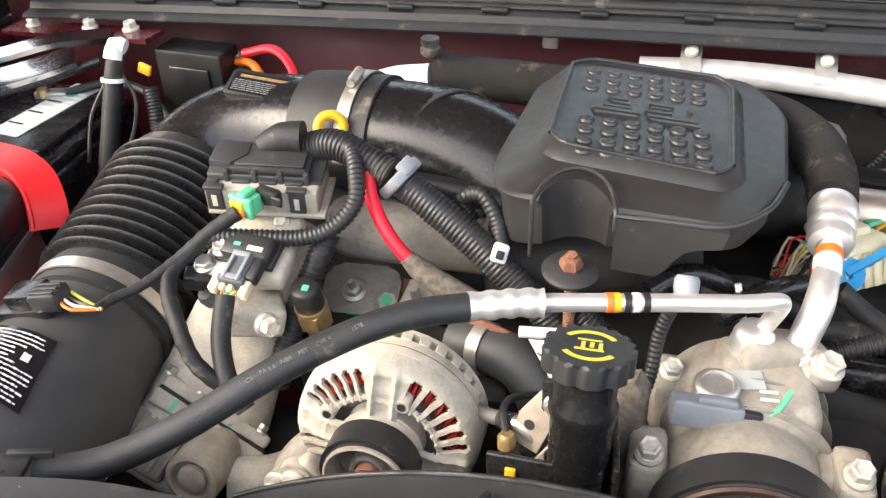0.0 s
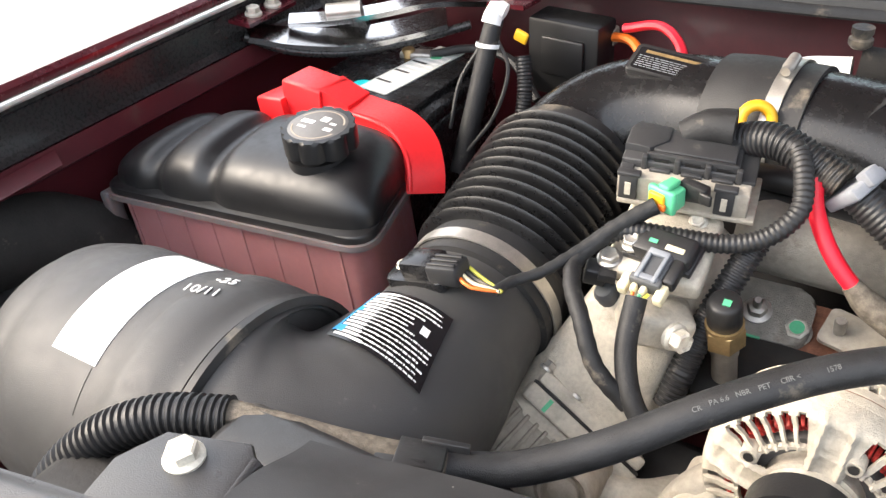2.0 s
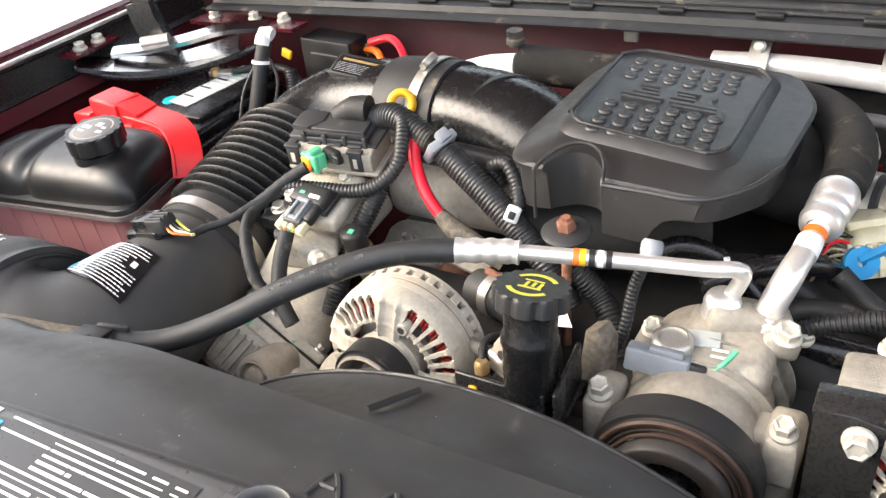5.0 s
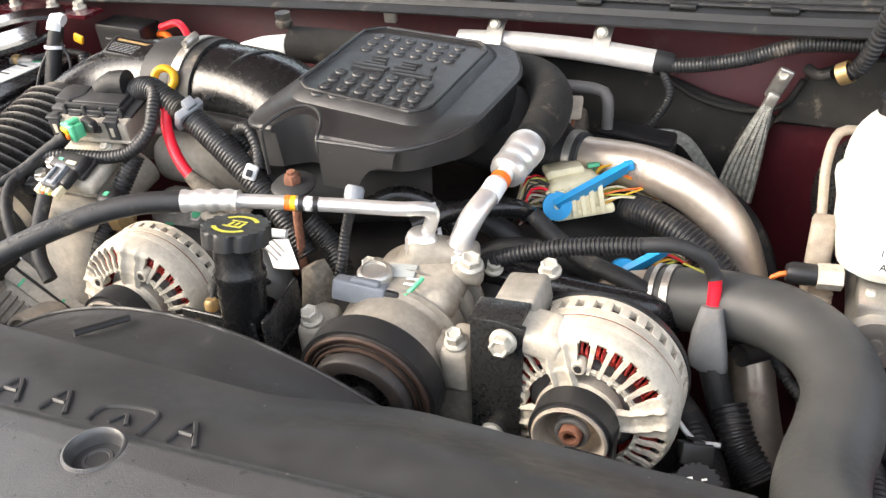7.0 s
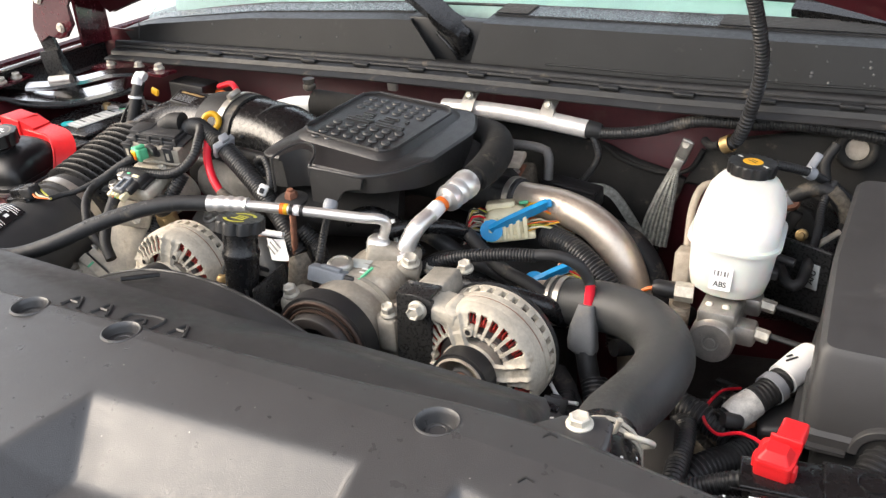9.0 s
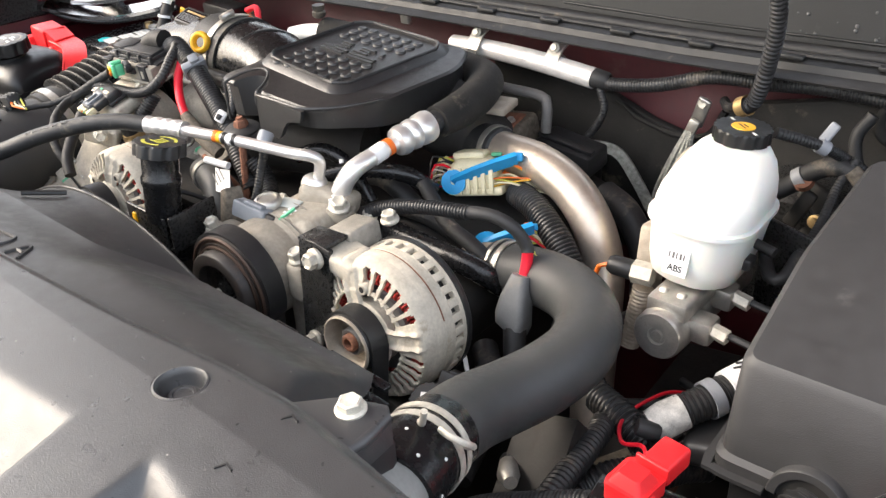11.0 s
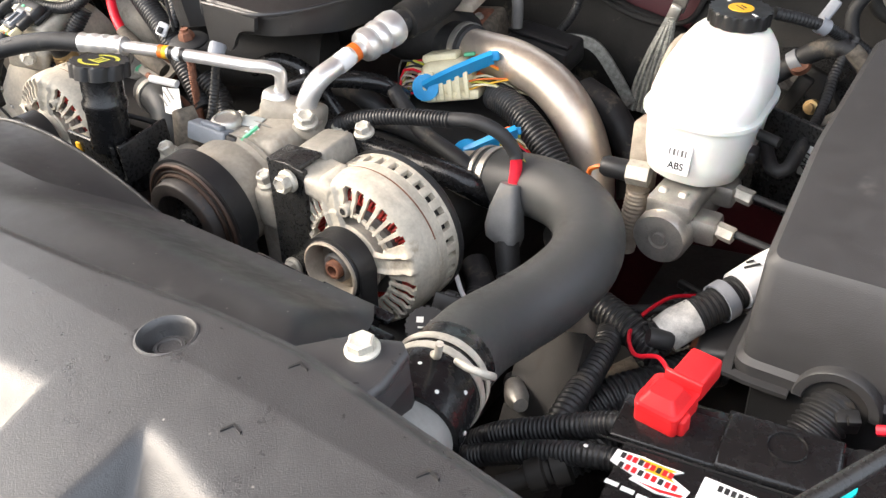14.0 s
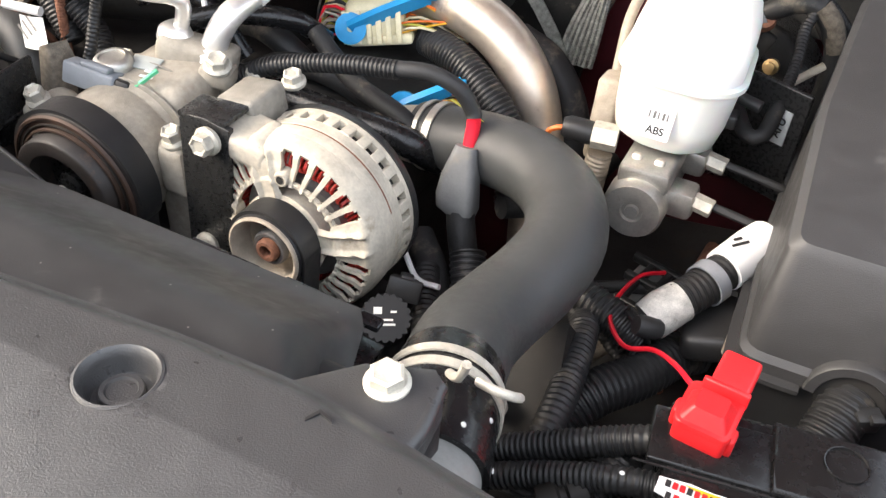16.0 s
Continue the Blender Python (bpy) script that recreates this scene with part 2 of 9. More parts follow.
M_CANISTER = material("matte_grey_black_plastic", (0.052, 0.051, 0.050), 0.50, vary=0.08, scale=9, bump=0.30, bump_scale=1100, dirt=(0.15, 0.14, 0.13), dirt_amount=0.0, dirt_scale=40)
M_ENGCOVER = material("grained_engine_cover_plastic", (0.026, 0.0255, 0.0255), 0.35, spec=0.7, vary=0.12, scale=9, bump=0.3, bump_scale=900, dirt=(0.13, 0.12, 0.11), dirt_amount=0.0, dirt_scale=50)
M_SHROUD = material("smooth_black_shroud_plastic", (0.031, 0.031, 0.0315), 0.44, vary=0.15, scale=8, bump=0.12, bump_scale=900, dirt=(0.10, 0.095, 0.09), dirt_amount=0.0, dirt_scale=25, specks=30)
M_DGREY = material("dark_grey_connector_plastic", (0.075, 0.078, 0.082), 0.48, vary=0.12, scale=50, bump=0.12, bump_scale=500, dirt=(0.2, 0.17, 0.13), dirt_amount=0.05, dirt_scale=40)
M_NECK = material("dull_pale_grey_plastic", (0.26, 0.26, 0.245), 0.55, vary=0.15, scale=30, bump=0.2, bump_scale=600, dirt=(0.16, 0.14, 0.11), dirt_amount=0.05, dirt_scale=30)
M_BOOT = material("dusty_grey_rubber", (0.15, 0.15, 0.148), 0.6, vary=0.15, scale=40, bump=0.2, bump_scale=600, dirt=(0.22, 0.20, 0.17), dirt_amount=0.08, dirt_scale=30)
M_CLUTCH = material("rust_brown_steel", (0.050, 0.030, 0.022), 0.5, metal=0.3, vary=0.3, scale=40, bump=0.3, bump_scale=500, dirt=(0.12, 0.06, 0.035), dirt_amount=0.12, dirt_scale=30)
M_TORN = material("torn_dirty_tape", (0.50, 0.48, 0.44), 0.6, vary=0.3, scale=90, bump=0.4, bump_scale=300, dirt=(0.10, 0.09, 0.08), dirt_amount=0.22, dirt_scale=60)
M_LID = material("dusty_grey_black_lid_plastic", (0.034, 0.034, 0.035), 0.50, vary=0.15, scale=30, bump=0.2, bump_scale=600, dirt=(0.13, 0.12, 0.105), dirt_amount=0.06, dirt_scale=40)
M_FAINT = material("faint_grey_print", (0.13, 0.13, 0.125), 0.5, vary=0.1, scale=90)
M_GREYCAP = material("grey_cap_plastic", (0.13, 0.125, 0.12), 0.5, vary=0.12, scale=40, bump=0.2, bump_scale=700)


# ---------------------------------------------------------------- helpers
def thing(name, base, label, category, kind="", group=""):
    ob = new(name)
    ob.location = base
    ob.empty_display_size = 0.02
    return tagged(ob, label, category, group, kind)


def root_of(ob):
    while ob.parent:
        ob = ob.parent
    return ob


def part(name, bm, mat, parent=None, label="", smooth=45):
    """Links a bmesh, given in world places, as one mesh under a thing or a part."""
    if parent is not None:
        bmesh.ops.translate(bm, verts=bm.verts, vec=-root_of(parent).location)
    me = bpy.data.meshes.new(name)
    bmesh.ops.recalc_face_normals(bm, faces=bm.faces)
    bm.to_mesh(me)
    bm.free()
    me.materials.append(mat)
    if smooth:
        shade(me, smooth)
    ob = new(name, me)
    ob.parent = parent
    if label:
        ob["label"] = label
    return ob


def shade(me, angle):
    for p in me.polygons:
        p.use_smooth = True
    me.set_sharp_from_angle(angle=radians(angle))


def axis_matrix(origin, axis, up=(0, 0, 1)):
    """Local z along axis, local y as near as may be to up."""
    z = Vector(axis).normalized()
    u = Vector(up)
    x = u.cross(z)
    if x.length < 1e-4:
        x = Vector((1, 0, 0))
    x.normalize()
    y = z.cross(x)
    m = Matrix((x, y, z)).transposed().to_4x4()
    m.translation = origin
    return m


def spline(pts, step=0.008):
    """Catmull-Rom through the points; returns places and the running index."""
    p = [Vector(q) for q in pts]
    p = [p[0] * 2 - p[1]] + p + [p[-1] * 2 - p[-2]]
    out, idx = [], []
    for i in range(1, len(p) - 2):
        a, b, c, d = p[i - 1:i + 3]
        k = max(2, int((c - b).length / step))
        for j in range(k):
            t = j / k
            out.append(0.5 * ((2 * b) + (c - a) * t + (2 * a - 5 * b + 4 * c - d) * t * t + (3 * b - a - 3 * c + d) * t ** 3))
            idx.append(i - 1 + t)
    out.append(p[-2])
    idx.append(len(pts) - 1)
    return out, idx


def sweep(pts, r, n=14, step=0.008, ridge=None, flat=None, bm=None, caps=True, up=(0, 0, 1)):
    """A tube along a smooth line. r: a radius, or one for each point. ridge: (pitch, depth) of a corrugation. flat: (half width, half thickness)."""
    bm = bm or bmesh.new()
    line, idx = spline(pts, ridge[0] / 4 if ridge else step)
    rs = [r] * len(pts) if not hasattr(r, "__len__") else list(r)
    rings, run = [], 0.0
    t0 = (line[1] - line[0]).normalized()
    nrm = t0.orthogonal().normalized()
    if flat:
        u = Vector(up)
        nrm = (u - t0 * u.dot(t0)).normalized()
    for i, c in enumerate(line):
        t = (line[min(i + 1, len(line) - 1)] - line[max(i - 1, 0)]).normalized()
        if flat:
            u = Vector(up)
            nn = u - t * u.dot(t)
        else:
            nn = nrm - t * nrm.dot(t)
        nrm = nn.normalized() if nn.length > 1e-6 else nrm
        bi = t.cross(nrm)
        k = min(int(idx[i]), len(rs) - 2)
        rr = rs[k] + (rs[k + 1] - rs[k]) * (idx[i] - k)
        if i:
            run += (c - line[i - 1]).length
        if ridge:
            rr -= ridge[1] * (i % 4 in (2, 3)) 
        ring = []
        if flat:
            hw, ht = flat
            for a, b in ((-hw, -ht), (hw, -ht), (hw, ht), (-hw, ht)):
                ring.append(bm.verts.new(c + bi * a + nrm * b))
        else:
            for j in range(n):
                a = 2 * math.pi * j / n
                ring.append(bm.verts.new(c + nrm * (rr * math.cos(a)) + bi * (rr * math.sin(a))))
        rings.append(ring)
    for a, b in zip(rings, rings[1:]):
        for j in range(len(a)):
            k = (j + 1) % len(a)
            bm.faces.new((a[j], a[k], b[k], b[j]))
    if caps:
        bm.faces.new(rings[0][::-1])
        bm.faces.new(rings[-1])
    return bm


def lathe(profile, origin, axis, n=40, bm=None, closed=False, up=(0, 0, 1), arc=(0, 360)):
    """Turns a profile of (radius, height) about an axis."""
    bm = bm or bmesh.new()
    m = axis_matrix(origin, axis, up)
    full = arc[1] - arc[0] >= 360
    rings = []
    for r, h in profile:
        ring = []
        if r < 1e-6:
            v = bm.verts.new(m @ Vector((0, 0, h)))
            ring = [v]
        else:
            for j in range(n + (0 if full else 1)):
                a = radians(arc[0] + (arc[1] - arc[0]) * j / n)
                ring.append(bm.verts.new(m @ Vector((r * math.cos(a), r * math.sin(a), h))))
        rings.append(ring)
    pairs = list(zip(rings, rings[1:])) + ([(rings[-1], rings[0])] if closed else [])
    for a, b in pairs:
        cnt = max(len(a), len(b))
        for j in range(cnt if full else cnt - 1):
            k = (j + 1) % cnt
            if len(a) == 1 and len(b) == 1:
                continue
            if len(a) == 1:
                bm.faces.new((a[0], b[k], b[j]))
            elif len(b) == 1:
                bm.faces.new((a[j], a[k], b[0]))
            else:
                bm.faces.new((a[j], a[k], b[k], b[j]))
    return bm


def rbox(center, size, rot=(0, 0, 0), bevel=0.003, seg=2, bm=None, m=None):
    """A box with rounded edges."""
    tmp = bmesh.new()
    bmesh.ops.create_cube(tmp, size=1.0)
    bmesh.ops.scale(tmp, vec=size, verts=tmp.verts)
    if bevel:
        bmesh.ops.bevel(tmp, geom=tmp.edges[:], offset=min(bevel, min(size) * 0.45), segments=seg, profile=0.5, affect='EDGES')
    mm = m if m is not None else pose(*center, *rot)
    if m is not None:
        mm = m @ Matrix.Translation(center)
    bmesh.ops.transform(tmp, matrix=mm, verts=tmp.verts)
    return join(bm, tmp)


def join(bm, tmp):
    if bm is None:
        return tmp
    me = bpy.data.meshes.new("tmp")
    tmp.to_mesh(me)
    tmp.free()
    bm.from_mesh(me)
    bpy.data.meshes.remove(me)
    return bm


def prism(poly, h0, h1, m=None, bevel=0.0, seg=2, bm=None):
    """A flat outline pulled up from h0 to h1 in the local frame m."""
    tmp = bmesh.new()
    lo = [tmp.verts.new((x, y, h0)) for x, y in poly]
    hi = [tmp.verts.new((x, y, h1)) for x, y in poly]
    tmp.faces.new(lo[::-1])
    tmp.faces.new(hi)
    for i in range(len(poly)):
        k = (i + 1) % len(poly)
        tmp.faces.new((lo[i], lo[k], hi[k], hi[i]))
    if bevel:
        e = [x for x in tmp.edges if (x.verts[0].co.z + x.verts[1].co.z) > 2 * h1 - 1e-6] if h1 > h0 else tmp.edges[:]
        bmesh.ops.bevel(tmp, geom=e, offset=bevel, segments=seg, profile=0.5, affect='EDGES')
    if m is not None:
        bmesh.ops.transform(tmp, matrix=m, verts=tmp.verts)
    return join(bm, tmp)


def rounded(w, h, r, n=5):
    """A rounded rectangle about the origin."""
    out = []
    for cx, cy, a0 in ((w / 2 - r, h / 2 - r, 0), (-w / 2 + r, h / 2 - r, 90), (-w / 2 + r, -h / 2 + r, 180), (w / 2 - r, -h / 2 + r, 270)):
        for i in range(n + 1):
            a = radians(a0 + 90 * i / n)
            out.append((cx + r * math.cos(a), cy + r * math.sin(a)))
    return out


def sheet(f, us, vs, thick=0.0, bm=None):
    """A surface f(u, v) over two lists of numbers, with a thickness below it."""
    tmp = bmesh.new()
    g = [[tmp.verts.new(f(u, v)) for v in vs] for u in us]
    for i in range(len(us) - 1):
        for j in range(len(vs) - 1):
            tmp.faces.new((g[i][j], g[i + 1][j], g[i + 1][j + 1], g[i][j + 1]))
    if thick:
        bmesh.ops.recalc_face_normals(tmp, faces=tmp.faces)
        up = sum((x.normal.z for x in tmp.faces))
        bmesh.ops.solidify(tmp, geom=tmp.faces[:], thickness=thick if up > 0 else -thick)
    return join(bm, tmp)


def lin(a, b, n):
    return [a + (b - a) * i / (n - 1) for i in range(n)]


def smooth01(x):
    x = max(0.0, min(1.0, x))
    return x * x * (3 - 2 * x)


def round_loop(pts, r, n=5):
    """The outline with its corners rounded."""
    out = []
    k = len(pts)
    for i in range(k):
        a, b, c = Vector(pts[i - 1]), Vector(pts[i]), Vector(pts[(i + 1) % k])
        d0, d1 = (a - b), (c - b)
        q = min(r, d0.length * 0.45, d1.length * 0.45)
        p0, p1 = b + d0.normalized() * q, b + d1.normalized() * q
        for j in range(n + 1):
            t = j / n
            out.append(p0 * (1 - t) ** 2 + b * 2 * t * (1 - t) + p1 * t * t)
    return out


def shell(loops, bm=None, cap=True):
    """Skin between loops of places that have the same count, closed on top."""
    bm = bm or bmesh.new()
    rings = [[bm.verts.new(p) for p in l] for l in loops]
    for a, b in zip(rings, rings[1:]):
        for j in range(len(a)):
            k = (j + 1) % len(a)
            bm.faces.new((a[j], a[k], b[k], b[j]))
    if cap:
        bm.faces.new(rings[-1])
    return bm


def hexbolt(parent, p, axis, r=0.008, h=0.008, mat=None, name="bolt", label=""):
    """A flanged hex head with a dished top."""
    bm = lathe([(0, -0.001), (r * 1.25, -0.001), (r * 1.28, h * 0.18), (r * 1.05, h * 0.34), (0, h * 0.34)], p, axis, 20)
    m = axis_matrix(p, axis)
    tmp = bmesh.new()
    lo = [tmp.verts.new((r * math.cos(radians(60 * i)), r * math.sin(radians(60 * i)), h * 0.25)) for i in range(6)]
    hi = [tmp.verts.new((r * math.cos(radians(60 * i)), r * math.sin(radians(60 * i)), h * 0.9)) for i in range(6)]
    tp = [tmp.verts.new((0.8 * r * math.cos(radians(60 * i)), 0.8 * r * math.sin(radians(60 * i)), h)) for i in range(6)]
    dp = [tmp.verts.new((0.55 * r * math.cos(radians(60 * i)), 0.55 * r * math.sin(radians(60 * i)), h * 0.9)) for i in range(6)]
    for a, b in ((lo, hi), (hi, tp), (tp, dp)):
        for i in range(6):
            k = (i + 1) % 6
            tmp.faces.new((a[i], a[k], b[k], b[i]))
    tmp.faces.new(dp)
    bmesh.ops.transform(tmp, matrix=m, verts=tmp.verts)
    return part(name, join(bm, tmp), mat or M_BOLT, parent, label, smooth=30)


def clamp_band(parent, c, axis, r, w=0.012, mat=None, screw=None, name="clamp_band"):
    """A worm-drive band round a tube, and its screw housing at the angle screw."""
    b = part(name, lathe([(r, -w / 2), (r + 0.0018, -w / 2), (r + 0.0018, w / 2), (r, w / 2)], c, axis, 48, closed=True), mat or M_STEEL, parent)
    if screw is not None:
        m = axis_matrix(c, axis)
        a = radians(screw)
        p = m @ Vector(((r + 0.006) * math.cos(a), (r + 0.006) * math.sin(a), 0))
        tang = m.to_3x3() @ Vector((-math.sin(a), math.cos(a), 0))
        part("screw_housing", lathe([(0, -0.012), (0.0055, -0.012), (0.0055, 0.006), (0.0045, 0.007), (0.0045, 0.013), (0, 0.013)], p, tang, 12), M_STEEL, b)
    return b


def lettering(name, body, size, m, mat, parent, label="", depth=0.0004, bold=False):
    """Raised letters in the local frame m, centred."""
    cu = bpy.data.curves.new(name, 'FONT')
    cu.body, cu.size, cu.align_x, cu.align_y, cu.extrude = body, size, 'CENTER', 'CENTER', depth
    if bold:
        cu.offset = size * 0.02
    tmp = bpy.data.objects.new(name, cu)
    me = bpy.data.meshes.new_from_object(tmp)
    bpy.data.objects.remove(tmp)
    me.transform(Matrix.Translation(-root_of(parent).location) @ m)
    me.materials.clear()
    me.materials.append(mat)
    ob = new(name, me)
    ob.parent = parent
    if label:
        ob["label"] = label
    return ob


def bars(rows, m, h0=0.0, t=0.0003, bm=None):
    """Small plain bars (x0, x1, y, height) laid on a face: writing too small to read."""
    bm = bm or bmesh.new()
    for x0, x1, y, hh in rows:
        vs = [bm.verts.new(m @ Vector(q)) for q in ((x0, y - hh / 2, h0), (x1, y - hh / 2, h0), (x1, y + hh / 2, h0), (x0, y + hh / 2, h0),
                                                    (x0, y - hh / 2, h0 + t), (x1, y - hh / 2, h0 + t), (x1, y + hh / 2, h0 + t), (x0, y + hh / 2, h0 + t))]
        for f in ((4, 5, 6, 7), (0, 1, 5, 4), (1, 2, 6, 5), (2, 3, 7, 6), (3, 0, 4, 7)):
            bm.faces.new([vs[i] for i in f])
    return bm


def text_rows(x0, x1, y0, y1, count, seed, fill=0.55, lead=0.0):
    """Rows of broken bars that stand for small print."""
    rnd = random.Random(seed)
    out = []
    for i in range(count):
        y = y0 + (y1 - y0) * (i + 0.5) / count
        h = abs(y1 - y0) / count * fill
        x = x0 + lead * (rnd.random() < 0.3)
        end = x1 - (x1 - x0) * rnd.choice([0, 0.02, 0.05, 0.1, 0.3])
        while x < end:
            w = (x1 - x0) * rnd.uniform(0.03, 0.13)
            out.append((x, min(x + w, end), y, h))
            x += w + (x1 - x0) * 0.018
    return out


def long_rows(x0, x1, y0, y1, count, seed):
    """Fine rows of print: long runs, now and then a gap or a short paragraph."""
    rnd = random.Random(seed)
    out = []
    for i in range(count):
        y = y0 + (y1 - y0) * (i + 0.5) / count
        h = abs(y1 - y0) / count * rnd.choice((0.30, 0.30, 0.42, 0.16))
        x = x0 + (x1 - x0) * rnd.choice((0, 0, 0, 0.12, 0.30))
        end = x1 - (x1 - x0) * rnd.choice((0, 0.01, 0.02, 0.05, 0.25, 0.5))
        while x < end:
            w = (x1 - x0) * rnd.choice((0.08, 0.16, 0.30, 0.60))
            out.append((x, min(x + w, end), y, h))
            x += w + (x1 - x0) * rnd.choice((0.008, 0.012, 0.04))
    return out


def loom(name, pts, r, label, category="wiring loom", mat=None, pitch=0.0044, depth=None, n=12, group=""):
    """Split corrugated conduit as a thing of its own."""
    t = thing(name, pts[0], label, category, group=group)
    part("conduit", sweep(pts, r, n, ridge=(pitch, depth or r * 0.11)), mat or M_BLACK, t)
    return t


def wire(name, pts, r, mat, label, category="wire", n=8, parent=None):
    if parent is not None:
        return part(name, sweep(pts, r, n, 0.006), mat, parent, label)
    t = thing(name, pts[0], label, category)
    part("jacket", sweep(pts, r, n, 0.006), mat, t)
    return t


# ---------------------------------------------------------------- the setting
def tag_structure(ob, label, category):
    return tagged(ob, label, category, kind="structure")


def structure(name, bm, mat, label, category, smooth=45):
    return tag_structure(part(name, bm, mat, None, smooth=smooth), label, category)


# ground: one sheet to the horizon
structure("ground", sheet(lambda u, v: (u, v, 0.0), lin(-300, 300, 25), lin(-300, 300, 25)), M_GROUND, "pale sunlit concrete yard around the truck", "ground")


def fender(side):
    """Outer skin, rolled top edge, black weather strip and inner wall of one front wing."""
    s = -1 if side == "left" else 1
    x0 = 0.90 if s < 0 else 1.09
    t = thing("fender", (s * x0, 0.4, 0.0), "dark red painted steel front wing with a rolled edge", "fender", kind="structure")
    prof = [(0.155, 0.35), (0.165, 0.70), (0.150, 0.95), (0.110, 1.10), (0.060, 1.175), (0.025, 1.200), (0.006, 1.205), (0.0, 1.200), (0.0, 1.192)]
    ys = lin(-0.42, 1.75, 30)
    part("outer_skin", sheet(lambda u, v: (s * (x0 + prof[int(u)][0] + 0.004), v, prof[int(u)][1] - 0.012 * max(0, 0.3 - v)), range(len(prof)), ys), M_MAROON, t)
    part("edge_bead", sweep([(s * (x0 - 0.002), y, 1.189) for y in (-0.3, 0.2, 0.6, 1.2)], 0.0042, 8), M_SILVER, t, "bright reflecting edge bead")
    part("weather_strip", sheet(lambda u, v: (s * (x0 + (0.012 if u in (1, 2) else 0.004) - 0.004), v, (1.184, 1.178, 1.135, 1.127)[int(u)]), range(4), lin(-0.3, 1.3, 20), 0.004), M_BLACKPAINT, t)
    wall = [(0.000, 1.126), (-0.004, 1.10), (0.020, 1.085), (0.030, 1.04), (0.012, 1.00), (0.018, 0.86), (0.0, 0.70), (-0.12, 0.62), (-0.16, 0.45)]
    part("inner_wall", sheet(lambda u, v: (s * (x0 + wall[int(u)][0]), v, wall[int(u)][1]), range(len(wall)), lin(-0.1, 1.12, 30), 0.003), M_MAROOND, t)
    if s < 0:
        part("flange_tab", prism([(-0.008, -0.05), (0.014, -0.045), (0.014, 0.04), (-0.008, 0.05)], 0, 0.002, pose(-0.888, 0.43, 1.118, 0, 24, 3)), M_MAROOND, t)
    return t


fender("left")
fender("right")

# firewall and the floor of the bay
structure("firewall", sheet(lambda u, v: (u, 1.075 + (0.015 if v > 1.12 else 0) - 0.01 * (v < 0.9), v), lin(-0.9, 1.09, 24), [0.35, 0.7, 0.9, 0.95, 1.02, 1.10, 1.13, 1.17, 1.215], 0.004), M_MAROOND, "dark red painted steel firewall", "firewall")
structure("bay_floor", rbox((0.09, 0.45, 0.40), (1.7, 1.3, 0.04), bevel=0), M_DARK, "grimy dark splash tray below the engine", "splash tray")
structure("cab_body", rbox((0.09, 2.9, 0.75), (1.95, 2.6, 0.95), bevel=0.08, seg=4), M_MAROON, "dark red painted truck cab", "truck cab")
structure("front_fascia", rbox((0.09, -0.36, 0.78), (1.9, 0.06, 0.72), bevel=0.03, seg=3), M_MAROON, "dark red front panel of the truck", "front panel")

# the cowl: seal strips, upright panel, grille and screen
COWL = [(-0.92, 1.152, 1.195), (-0.75, 1.160, 1.235), (-0.45, 1.172, 1.272), (-0.1, 1.184, 1.296), (0.1, 1.188, 1.303), (0.45, 1.192, 1.310), (0.75, 1.203, 1.314), (1.08, 1.20, 1.300)]


def cowl_at(x, k):
    for a, b in zip(COWL, COWL[1:]):
        if x <= b[0]:
            w = (x - a[0]) / (b[0] - a[0])
            return a[k] + (b[k] - a[k]) * w
    return COWL[-1][k]


cowl = thing("cowl_panel", (0.1, 1.05, 1.2), "weathered black plastic cowl below the windscreen with rubber seal strips", "cowl", kind="structure")
xs = lin(-0.80, 1.05, 62)
lipp = [(0.997, 0.016), (0.995, 0.019), (1.000, 0.022), (1.014, 0.023), (1.016, 0.024)]
part("lower_lip", sheet(lambda u, v: (u, lipp[int(v)][0], cowl_at(u, 1) + lipp[int(v)][1] - 0.004), xs, range(5), 0.003), M_RUBBER, cowl, "dusty rubber lip")
ledge = [(1.016, 0.020), (1.020, 0.028), (1.030, 0.031), (1.048, 0.032), (1.050, 0.027), (1.060, 0.027), (1.062, 0.035), (1.09, 0.037)]
part("ledge", sheet(lambda u, v: (u, ledge[int(v)][0], cowl_at(u, 1) + ledge[int(v)][1]), xs, range(8), 0.003), M_COWL, cowl)
part("seal_bead", sweep([(x, 1.058, cowl_at(x, 1) + 0.034) for x in lin(-0.82, 1.05, 15)], 0.0075, 10), M_RUBBER, cowl, "round rubber hood seal")
part("seal_rib", sweep([(x, 1.036, cowl_at(x, 1) + 0.034) for x in lin(-0.80, 1.05, 15)], 0.0035, 8), M_RUBBER, cowl)
for i in range(14):
    x = -0.62 + i * 0.122
    part("seal_clip", rbox((x, 1.028, cowl_at(x, 1) + 0.0335), (0.034, 0.012, 0.006), bevel=0.002), M_COWL, cowl)


def upright(x0, x1, lean0, lean1):
    """One face of the cowl; its ends lean by the given amounts from foot to top."""
    def at(u, v):
        x = x0 + lean0 * v + (x1 + lean1 * v - x0 - lean0 * v) * u
        return (x, 1.082 + 0.012 * v + 0.045 * (v > 0.95), cowl_at(x, 1) + 0.036 + (cowl_at(x, 2) - cowl_at(x, 1) - 0.036) * min(v, 0.97) + 0.002 * (v > 0.95))
    return sheet(at, lin(0, 1, 28), [0, 0.25, 0.5, 0.75, 0.9, 0.96, 0.97], 0.004)


